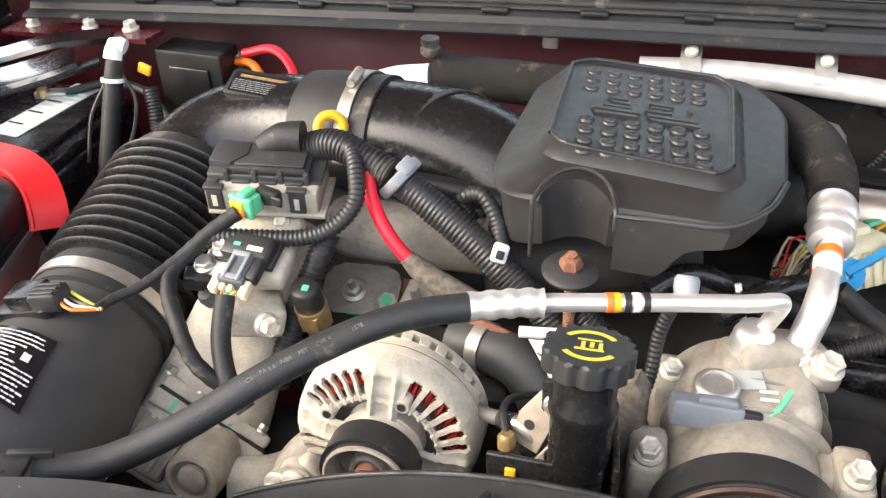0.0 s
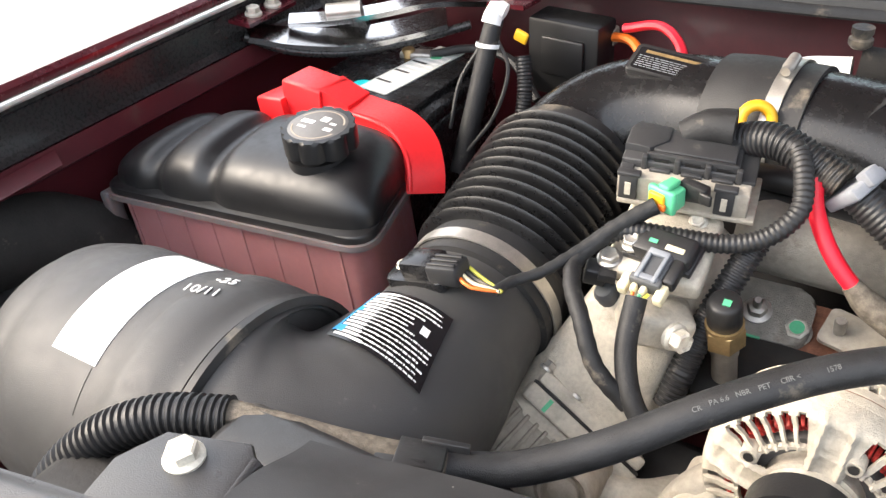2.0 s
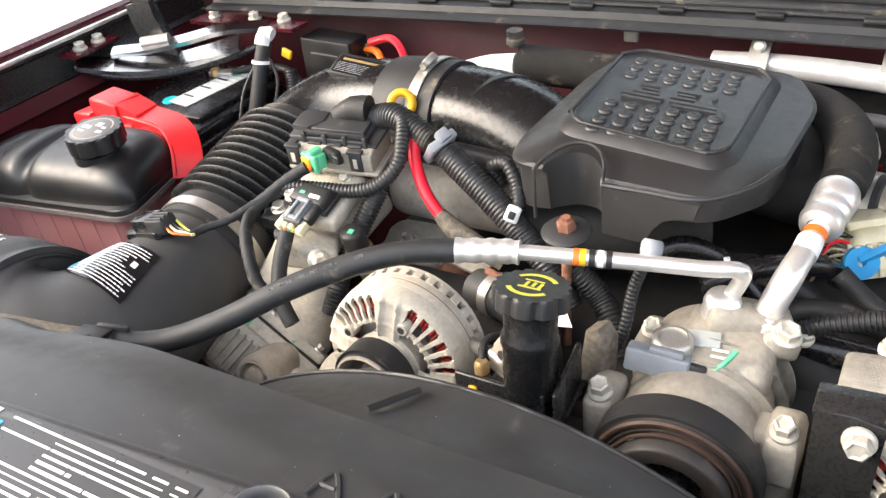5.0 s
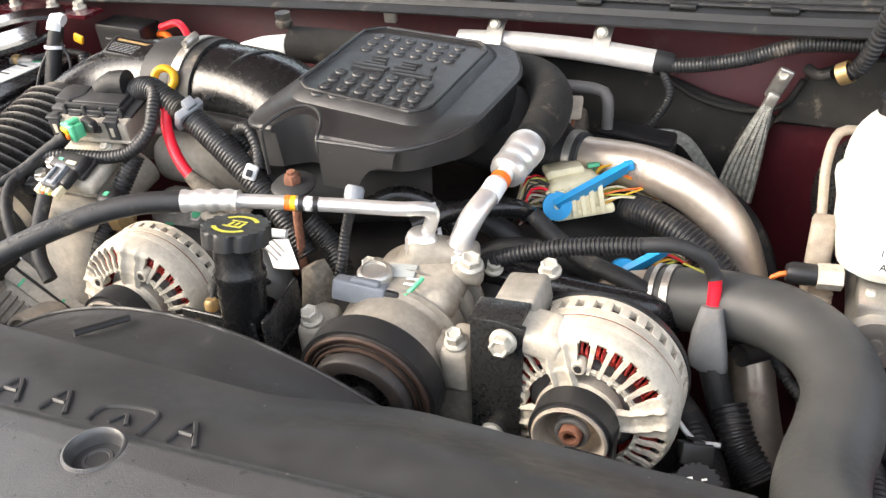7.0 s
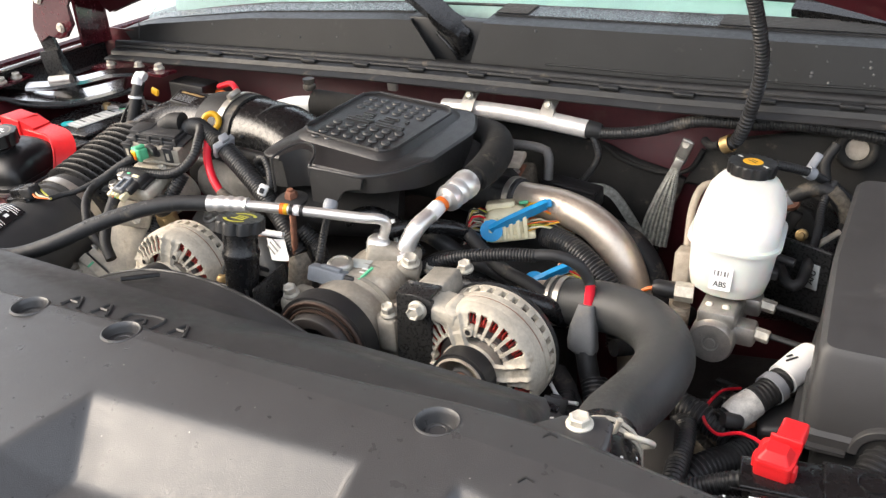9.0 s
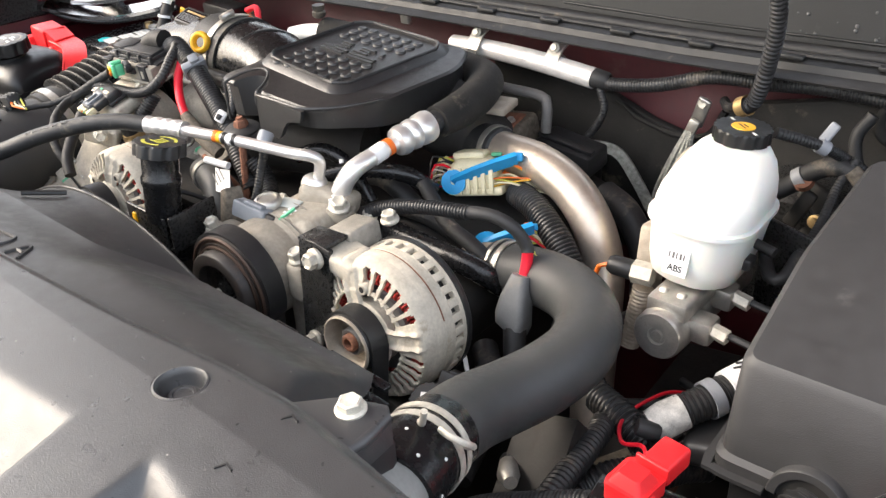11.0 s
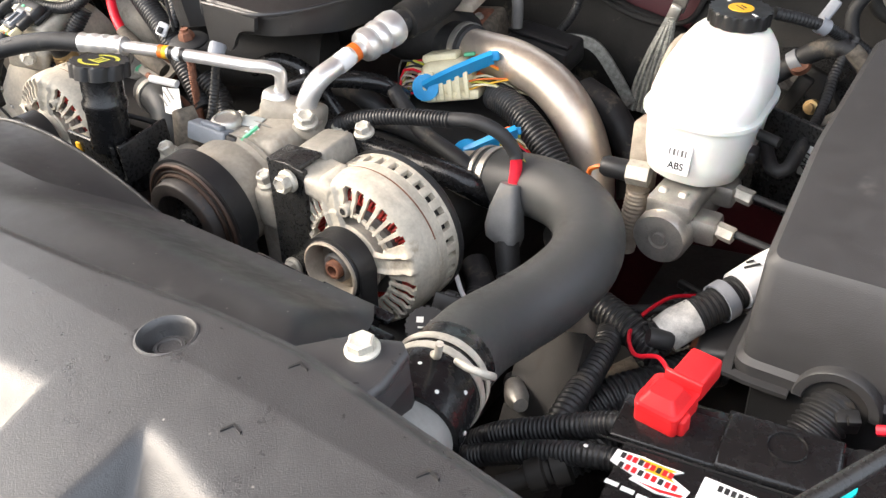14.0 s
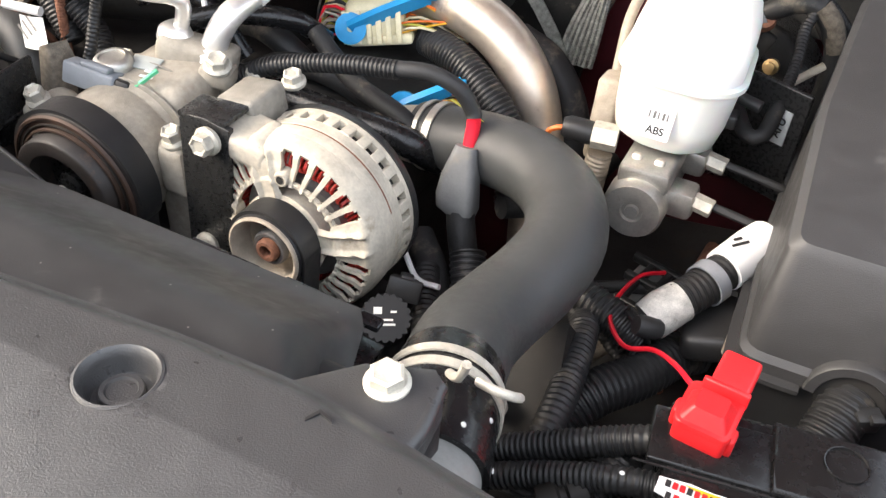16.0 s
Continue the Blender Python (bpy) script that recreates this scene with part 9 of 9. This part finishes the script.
part("plate", prism([(-0.035, -0.07), (0.030, -0.07), (0.034, 0.0), (0.012, 0.030), (-0.020, 0.038), (-0.034, 0.01)], -0.010, 0.0, axis_matrix((0.682, 0.965, 1.060), (-0.2, -1, 0.2)), 0.003), M_DARK, vb)
part("arm", rbox((0.668, 0.948, 1.070), (0.018, 0.010, 0.055), (0, 24, 0), 0.003), M_DARK, vb)
part("stud", lathe([(0.009, 0), (0.009, 0.008), (0.0055, 0.009), (0.0055, 0.016), (0, 0.017)], (0.690, 0.950, 1.058), (-0.1, -1, 0.3), 12), M_BRASS, vb)
part("rusty_cap", lathe([(0.013, 0), (0.012, 0.010), (0, 0.014)], (0.668, 0.945, 1.108), (0, -0.7, 0.7), 16), M_RUST, vb)
loom("wiring_loom", [(0.648, 0.88, 1.191), (0.67, 0.9, 1.181), (0.69, 0.92, 1.169), (0.708, 0.95, 1.148), (0.731, 0.97, 1.127), (0.768, 1.0, 1.08)], 0.0068, "corrugated conduit from the brake cap to the firewall")
gr = thing("firewall_grommet", (0.74, 1.05, 1.16), "dusty rubber cable grommet on the firewall", "grommet")
part("ring", lathe([(0.024 + 0.008 * math.cos(radians(a)), 0.012 * math.sin(radians(a))) for a in range(0, 360, 30)], (0.738, 1.045, 1.166), (0, -1, 0.2), 30, closed=True), M_FOAM, gr)
part("plug", lathe([(0, 0.004), (0.016, 0.003), (0.022, -0.004)], (0.738, 1.045, 1.166), (0, -1, 0.2), 24), M_TAN, gr)
part("cable", sweep([(0.712, 1.02, 1.18), (0.700, 1.01, 1.15), (0.715, 1.0, 1.11), (0.75, 0.99, 1.07)], 0.008, 10), M_TAPE, gr)
bxt = thing("booster_bracket", (0.71, 0.84, 0.95), "black steel plate with a pale lettered sticker", "bracket")
part("plate", rbox((0.702, 0.841, 1.036), (0.088, 0.006, 0.125), (0, 0, -20), 0.002), M_BLACKPAINT, bxt)
stk = part("sticker", rbox((0.7215, 0.830, 1.056), (0.018, 0.002, 0.038), (0, 0, -20), 0.0005), M_LABELS, bxt, "pale printed sticker")
lettering("sticker_text", "AFU", 0.0125, pose(0.7210, 0.8280, 1.056, 90, -82, -20), M_PRINTK, stk, depth=0.0004)
sc = thing("silver_clip", (0.67, 1.0, 1.14), "pale metal clip on the firewall loom", "clip")
part("band", lathe([(0.0072, -0.006), (0.0092, -0.006), (0.0092, 0.006), (0.0072, 0.006)], (0.69, 0.92, 1.169), (0.7, 0.5, -0.5), 18, closed=True), M_LGREY, sc)
part("clip", rbox((0.693, 0.926, 1.185), (0.012, 0.006, 0.026), (-20, 25, 0), 0.003), M_LGREY, sc)

# ---------------------------------------------------------------- fuse box
fb = thing("fuse_box", (0.88, 0.70, 0.98), "large matte black plastic fuse box with a sloped lid", "fuse box")
loops = []
base_pts = [(1.06, 0.555), (1.06, 0.92), (0.745, 0.90), (0.742, 0.72), (0.7535, 0.545)]


def fb_loop(pts, zf, r=0.018):
    l = round_loop(pts, r, 4)
    return [Vector((p.x, p.y, zf(p.y))) for p in l]


part("lid", shell([fb_loop(base_pts, lambda y: 1.000 + 0.03 * (y - 0.54)), fb_loop(base_pts, lambda y: 1.012 + 0.03 * (y - 0.54)),
                   fb_loop([(1.055, 0.560), (1.055, 0.915), (0.749, 0.895), (0.746, 0.72), (0.757, 0.551)], lambda y: 1.016 + 0.03 * (y - 0.54), 0.018),
                   fb_loop([(1.05, 0.572), (1.05, 0.91), (0.753, 0.89), (0.749, 0.72), (0.760, 0.564)], lambda y: 1.106 + 0.22 * (y - 0.56), 0.014),
                   fb_loop([(1.045, 0.578), (1.045, 0.905), (0.759, 0.885), (0.755, 0.72), (0.766, 0.570)], lambda y: 1.113 + 0.22 * (y - 0.56), 0.012)]), M_CASE, fb, smooth=35)
part("rim", sweep([(0.748, 0.80, 1.004), (0.745, 0.66, 1.000), (0.749, 0.553, 0.999), (0.757, 0.543, 0.999), (0.780, 0.542, 0.999), (0.806, 0.543, 0.999)], 0.004, 8, flat=(0.0045, 0.0022)), M_CASE, fb)
part("cable_arch", lathe([(0.0265, 0.0), (0.0265, 0.012), (0.0275, 0.0135), (0.0350, 0.0135), (0.0362, 0.012), (0.0362, 0.0)], (0.844, 0.555, 1.002), (0, -1, 0.1), 36, closed=True, arc=(0, 180)), M_CASE, fb)
part("cable_hole", lathe([(0.0262, 0.0105), (0, 0.0105)], (0.844, 0.5555, 1.002), (0, -1, 0.1), 30), M_DARK, fb)
part("inner_post", rbox((0.746, 0.70, 0.988), (0.005, 0.26, 0.016), (0, 8, 0), 0.003), M_TAN, fb, "dirty pale edge of the box")
part("base", rbox((0.91, 0.72, 0.93), (0.28, 0.34, 0.13), bevel=0.01), M_BLACK, fb)
part("foot_tab", rbox((0.728, 0.615, 0.965), (0.05, 0.07, 0.03), (0, -12, 10), 0.01, 3), M_BLACK, fb)

# conduit ends by the fuse box
l1 = thing("labelled_conduit", (0.70, 0.63, 0.96), "corrugated conduit with a white paper label and grey clip", "wiring loom")
part("conduit", sweep([(0.748, 0.705, 1.012), (0.729, 0.667, 1.006), (0.711, 0.628, 0.998), (0.690, 0.595, 0.990), (0.670, 0.572, 0.972)], 0.0180, 18, ridge=(0.0058, 0.002)), M_BLACK, l1)
part("label", sweep([(0.746, 0.702, 1.0115), (0.738, 0.685, 1.009), (0.721, 0.650, 1.003)], [0.0200, 0.0212, 0.0202], 20), M_LABELW, l1, "crumpled white paper label")
part("label_print", bars([(-0.008, 0.008, 0.0, 0.003), (-0.004, 0.004, 0.006, 0.003)], axis_matrix((0.727, 0.664, 1.0268), (-0.1, -0.25, 1)) @ pose(0, 0, 0, 0, 0, 60)), M_PRINTK, l1)
clamp_band(l1, (0.713, 0.632, 0.999), (0.43, 0.88, 0.16), 0.0188, 0.013, M_LGREY, name="grey_clip")
part("tape", sweep([(0.697, 0.604, 0.993), (0.686, 0.589, 0.987), (0.678, 0.578, 0.980)], [0.0186, 0.0196, 0.0186], 16), M_TORN, l1, "torn white tape")
part("black_tab", lathe([(0.008, 0), (0.0095, 0.004), (0.0095, 0.021), (0.008, 0.024), (0, 0.024)], (0.690, 0.568, 0.985), (-0.75, -0.5, 0.3), 14), M_RUBBER, l1)
for pts, r, lab in (([(0.722, 0.620, 0.926), (0.704, 0.595, 0.932), (0.682, 0.550, 0.936), (0.655, 0.512, 0.936), (0.630, 0.475, 0.915)], 0.0215, "fat corrugated conduit beside the battery"),
                    ([(0.612, 0.600, 0.945), (0.628, 0.560, 0.962), (0.637, 0.500, 0.966), (0.641, 0.440, 0.962), (0.638, 0.39, 0.93)], 0.0140, "corrugated conduit below the radiator hose"),
                    ([(0.742, 0.405, 1.050), (0.712, 0.396, 1.045), (0.660, 0.386, 1.018), (0.612, 0.377, 0.990), (0.575, 0.370, 0.955)], 0.0108, "corrugated conduit leaving the battery tray"),
                    ([(0.742, 0.366, 1.048), (0.705, 0.363, 1.038), (0.657, 0.360, 1.013), (0.606, 0.352, 0.984), (0.57, 0.345, 0.96)], 0.0100, "second corrugated conduit leaving the battery tray"),
                    ([(0.60, 0.60, 0.965), (0.64, 0.585, 0.965), (0.68, 0.575, 0.955)], 0.018, "taped loom under the radiator hose"),
                    ([(0.500, 0.585, 0.975), (0.515, 0.56, 0.955), (0.54, 0.54, 0.93)], 0.018, "taped loom below the grey boot"),
                    ([(0.47, 0.56, 0.96), (0.50, 0.50, 0.955), (0.52, 0.46, 0.94)], 0.013, "corrugated conduit behind the alternator"),
                    ([(0.846, 0.580, 1.003), (0.844, 0.555, 1.001), (0.838, 0.530, 0.992), (0.828, 0.50, 0.972), (0.815, 0.475, 0.945)], 0.0215, "fat corrugated conduit entering the fuse box")):
    loom("wiring_loom", pts, r, lab, pitch=0.0058 if r > 0.012 else 0.0042)
fc = thing("conduit_clip", (0.850, 0.540, 0.99), "black plastic clip on the conduit under the fuse box arch", "clip")
part("block", rbox((0.856, 0.533, 1.004), (0.020, 0.014, 0.018), (10, 0, 28), 0.002), M_BLACK, fc)
part("tongue", rbox((0.846, 0.541, 1.010), (0.008, 0.030, 0.007), (14, 0, 28), 0.002), M_BLACK, fc)
part("latch", rbox((0.862, 0.528, 1.013), (0.010, 0.008, 0.006), (10, 0, 28), 0.001), M_BLACK, fc)
wire("red_wire", [(0.668, 0.69, 0.945), (0.650, 0.658, 0.957), (0.642, 0.603, 0.968), (0.649, 0.562, 0.978), (0.671, 0.529, 0.990), (0.694, 0.522, 1.005), (0.715, 0.492, 1.028), (0.732, 0.460, 1.047)], 0.0022, M_REDW, "thin red wire curling to the battery terminal")
wire("red_wire", [(0.88, 0.52, 1.02), (0.91, 0.525, 1.03), (0.95, 0.54, 1.035)], 0.0045, M_REDW, "red wire beside the fuse box")
wb = thing("wing_gap_filler", (0.66, 0.73, 0.80), "added dark panel filling the deep gap beside the inner wing, with tubes", "brace")
# dark panel added to keep the deep gap dark; the rails follow tubes there
part("panel", rbox((0.672, 0.72, 0.842), (0.20, 0.40, 0.012), (0, -6, 4), 0.004), M_DARK, wb)
part("rail", sweep([(0.60, 0.52, 0.862), (0.66, 0.66, 0.868), (0.72, 0.82, 0.872)], 0.012, 10), M_DARK, wb)
part("rail", sweep([(0.58, 0.66, 0.905), (0.63, 0.70, 0.900), (0.70, 0.73, 0.900), (0.74, 0.74, 0.905)], 0.007, 8), M_RUBBER, wb)
part("rail", sweep([(0.70, 0.58, 0.90), (0.69, 0.66, 0.915), (0.70, 0.78, 0.925)], 0.008, 8), M_RUST, wb)
fl = thing("steering_shaft", (0.62, 0.6, 0.85), "rust-brown steel shaft deep in the bay", "shaft")
part("shaft", sweep([(0.56, 0.50, 0.865), (0.64, 0.64, 0.875), (0.73, 0.82, 0.89)], 0.013, 12), M_BRAID, fl)
sp = thing("cooler_duct", (0.60, 0.46, 0.80), "dull brushed metal cooler duct below the radiator hose", "duct")
part("duct", sweep([(0.592, 0.530, 0.975), (0.602, 0.490, 0.950), (0.611, 0.450, 0.922), (0.618, 0.405, 0.880), (0.620, 0.37, 0.82)], 0.03, 28, flat=(0.034, 0.017), up=(-0.15, -0.55, 0.8)), M_DUCT, sp)
part("seam", sweep([(0.592, 0.518, 0.983), (0.602, 0.478, 0.959), (0.611, 0.438, 0.931), (0.617, 0.394, 0.890)], 0.0016, 6), M_TAN, sp, "bright folded seam")
lg = thing("lower_grille", (0.66, 0.72, 0.85), "black slotted plastic tray over pale metal", "tray")
for i in range(5):
    part("bar", rbox((0.640 + 0.020 * i, 0.700 - 0.004 * i, 0.905), (0.008, 0.085, 0.010), (0, 0, -14), 0.002), M_BLACK, lg)
for y in (-0.030, 0.010, 0.042):
    part("cross_bar", rbox((0.680, 0.692 + y, 0.906), (0.110, 0.008, 0.010), (0, 0, -14), 0.002), M_BLACK, lg)
part("pan", rbox((0.680, 0.700, 0.890), (0.115, 0.095, 0.006), (0, 0, -14), 0.002), M_NECK, lg, "pale metal below the slots")
dr = thing("drain_valve", (0.58, 0.46, 0.93), "dirty steel quick-connect fitting with a short tube", "fitting")
part("body", sweep([(0.600, 0.440, 0.962), (0.588, 0.452, 0.956), (0.574, 0.470, 0.948)], [0.007, 0.012, 0.010], 14), M_STEEL, dr)
part("tube", sweep([(0.574, 0.470, 0.948), (0.56, 0.49, 0.93), (0.55, 0.52, 0.90)], 0.010, 12, ridge=(0.005, 0.001)), M_BLACK, dr)

# ---------------------------------------------------------------- battery beside the fuse box
b2 = thing("battery", (0.84, 0.38, 0.86), "black car battery with a brand sticker and white data label", "battery")
part("case", rbox((0.858, 0.366, 0.960), (0.244, 0.164, 0.185), (0, 0, 9), 0.008), M_GLOSSB, b2)
part("lid", rbox((0.858, 0.366, 1.055), (0.248, 0.168, 0.016), (0, 0, 9), 0.006), M_GLOSSB, b2)
BM = pose(0.835, 0.370, 1.063, 0, 0, 9)
part("lid_step", rbox((-0.072, 0.040, 0.000), (0.080, 0.046, 0.006), bevel=0.002, m=BM), M_GLOSSB, b2)
part("vent_bar", prism([(-0.036, 0.016), (0.036, 0.016), (0.045, 0.024), (0.045, 0.072), (-0.036, 0.072)], -0.002, 0.007, BM, 0.003), M_GLOSSB, b2)
part("groove", rbox((-0.020, 0.0145, 0.0005), (0.200, 0.0012, 0.0012), bevel=0, m=BM), M_BLACK, b2)
part("end_panel", prism(rounded(0.090, 0.066, 0.012), -0.001, 0.0014, BM @ Matrix.Translation((0.092, 0.042, 0)), 0.001), M_GLOSSB, b2)
part("cell_plug", lathe([(0.014, 0.0005), (0.014, 0.0018), (0.0134, 0.0016), (0.0130, 0.0005)], BM @ Vector((0.008, 0.050, 0.0068)), (0, 0, 1), 28, closed=True), M_GLOSSB, b2)
TS = pose(0.872, 0.412, 1.0645)
part("sticker", lathe([(0, 0.0007), (0.0135, 0.0007), (0.0138, 0)], TS.translation, (0, 0, 1), 28), M_TEAL, b2, "round teal sticker")
part("sticker_print", bars([(-0.007, 0.005, 0.002, 0.0022), (-0.004, 0.008, -0.002, 0.0022)], TS, 0.0008), M_PRINT, b2)
DL = pose(0.830, 0.343, 1.0632, 0, 0, 3)
wl = part("data_label", prism(rounded(0.066, 0.060, 0.001), -0.001, 0.0006, DL), M_LABELW, b2, "white data label")
part("green_corner", prism([(-0.033, -0.014), (-0.033, -0.022), (-0.024, -0.014)], 0.0006, 0.0008, DL), M_GREEN, wl)
part("heading_print", bars([(-0.022 + 0.0046 * i, -0.0188 + 0.0046 * i, 0.0245, 0.0055) for i in range(11)], DL, 0.0007), M_PRINTK, wl)
for i, row in enumerate(("CCA 730", "CA 910", "RC 115", "AH 70")):
    lettering("rating", row, 0.0054, DL @ Matrix.Translation((-0.014, 0.0085 - 0.0078 * i, 0.0007)), M_PRINTK, wl, depth=0.00005, bold=True)
part("print", bars(text_rows(0.008, 0.030, 0.016, -0.012, 6, 21, 0.30), DL, 0.0007), M_FAINT, wl)
part("recycling_mark", lathe([(0.0028, 0.0), (0.0042, 0.0)], DL @ Vector((0.004, -0.0225, 0.0009)), (0, 0, 1), 3), M_PRINTK, wl)
SL = pose(0.763, 0.352, 1.0634, 0, 0, 4)
sk = part("brand_sticker", prism([(-0.029, 0.011), (-0.010, 0.013), (0.004, 0.012), (0.020, 0.013), (0.012, 0.006), (0.029, -0.001), (0.027, -0.010), (0.008, -0.013), (-0.012, -0.010), (-0.010, -0.006), (-0.030, -0.001)], -0.0005, 0.0006, SL), M_LABELW, b2, "white sticker with red bars and a yellow flash")
part("flash", prism([(-0.014, 0.011), (0.016, 0.011), (0.008, 0.006), (0.018, 0.001), (-0.006, 0.002), (0.0, 0.007)], 0.0006, 0.0008, SL), M_YELLOW, sk)
part("red_flash", prism([(-0.006, -0.0095), (0.010, -0.0115), (0.025, -0.009), (0.026, -0.0065), (0.010, -0.009)], 0.0006, 0.0008, SL), M_REDP, sk)
for k, (n, x0, y) in enumerate(((9, -0.025, 0.0062), (9, -0.023, -0.0025))):
    for i in range(n):
        part("dark_bar", bars([(x0 + (0.0045 + 0.0005 * k) * i, x0 + 0.0033 + (0.0045 + 0.0005 * k) * i, y, 0.0052)], SL @ pose(0, 0, 0, 0, 0, -3), 0.0009), M_REDP if i % 3 else M_PRINTK, sk)
part("small_print", bars([(-0.026, -0.016, -0.019, 0.004), (-0.014, -0.004, -0.020, 0.004), (-0.002, 0.010, -0.021, 0.004)], SL, 0.0004), M_PRINT, b2)
part("corner_print", prism([(0.036, -0.006), (0.050, -0.002), (0.038, 0.006)], 0.0, 0.0005, SL), M_PRINT, b2)
part("dust_fleck", lathe([(0, 0.0006), (0.0018, 0)], (0.712, 0.352, 1.0632), (0, 0, 1), 8), M_PRINT, b2)
rt2 = thing("battery_terminal_cover", (0.745, 0.43, 1.06), "bright red plastic battery terminal cover", "terminal cover")
TM = pose(0.748, 0.410, 1.064, 0, 0, -5) @ Matrix.Diagonal((0.62, 0.68, 0.76, 1))
part("lower_skirt", rbox((0, 0, 0.010), (0.056, 0.058, 0.026), bevel=0.006, seg=3, m=TM), M_REDP, rt2)
part("lid", prism(rounded(0.060, 0.060, 0.010), 0.020, 0.026, TM, 0.002), M_REDP, rt2)
part("raised_top", shell([[TM @ Vector((x, y - 0.004, 0.026)) for x, y in rounded(0.050, 0.042, 0.006)], [TM @ Vector((x, y - 0.004, 0.038)) for x, y in rounded(0.032, 0.026, 0.005)]]), M_REDP, rt2, smooth=30)
part("hood_rib", rbox((0.006, 0.026, 0.028), (0.050, 0.006, 0.018), bevel=0.002, m=TM), M_REDP, rt2)
part("cable_hood", rbox((0.008, 0.052, 0.022), (0.042, 0.052, 0.026), (8, 0, 0), 0.005, 3, m=TM), M_REDP, rt2)
part("side_tab", rbox((0.030, -0.012, 0.010), (0.010, 0.020, 0.022), bevel=0.004, m=TM), M_REDP, rt2)
part("side_tab", rbox((-0.030, -0.004, 0.010), (0.010, 0.020, 0.022), bevel=0.004, m=TM), M_REDP, rt2)
ws = thing("washer_cap", (0.93, 0.31, 1.05), "grey washer fluid cap with a white symbol", "filler cap")
WC = pose(0.900, 0.335, 1.080, -4, 3, 12)
part("cap", lathe([(0.036, -0.02), (0.0395, -0.012), (0.0405, 0.006), (0.038, 0.0125), (0.033, 0.0155), (0.018, 0.0175), (0, 0.018)], WC.translation, WC.to_3x3() @ Vector((0, 0, 1)), 44), M_GREYCAP, ws)
part("pull_tab", rbox((0.046, 0.020, -0.002), (0.022, 0.024, 0.008), (0, 0, 25), 0.003, m=WC), M_GREYCAP, ws)
part("symbol", bars([(-0.013, 0.013, 0.010, 0.0022), (-0.0125, -0.0102, 0.001, 0.016), (0.0102, 0.0125, 0.001, 0.016), (-0.010, 0.010, -0.007, 0.0022), (-0.001, 0.001, 0.001, 0.012)], WC @ pose(-0.002, 0.006, 0, 0, 0, -8), 0.0176), M_PRINT, ws)
for i in range(7):
    a = math.radians(-10 + 27 * i)
    part("dash", bars([(-0.0022, 0.0022, 0, 0.0018)], WC @ pose(0.008 + 0.012 * math.cos(a), 0.010 + 0.010 * math.sin(a), 0, 0, 0, math.degrees(a) + 90), 0.0176), M_PRINT, ws)
part("neck", lathe([(0.030, -0.18), (0.030, 0)], (0.900, 0.335, 1.068), (0, 0, 1), 30), M_BLACK, ws)
pf = thing("pipe_fitting", (0.66, 0.33, 0.97), "dull steel pipe union beside the radiator", "fitting")
part("union", lathe([(0.008, -0.03), (0.008, -0.006), (0.013, -0.005), (0.014, 0.008), (0.0105, 0.010), (0.0105, 0.014), (0.015, 0.016), (0.015, 0.028), (0.010, 0.031), (0, 0.031)], (0.672, 0.345, 1.010), (0.75, 0.6, 0.3), 20), M_DUCT, pf)
part("pipe", sweep([(0.665, 0.340, 1.007), (0.645, 0.322, 0.995), (0.625, 0.31, 0.96), (0.62, 0.30, 0.90)], 0.0075, 10), M_DUCT, pf)
part("sleeve", sweep([(0.690, 0.360, 1.017), (0.705, 0.38, 1.022), (0.71, 0.41, 1.015)], 0.012, 12, ridge=(0.005, 0.0015)), M_BLACK, pf)
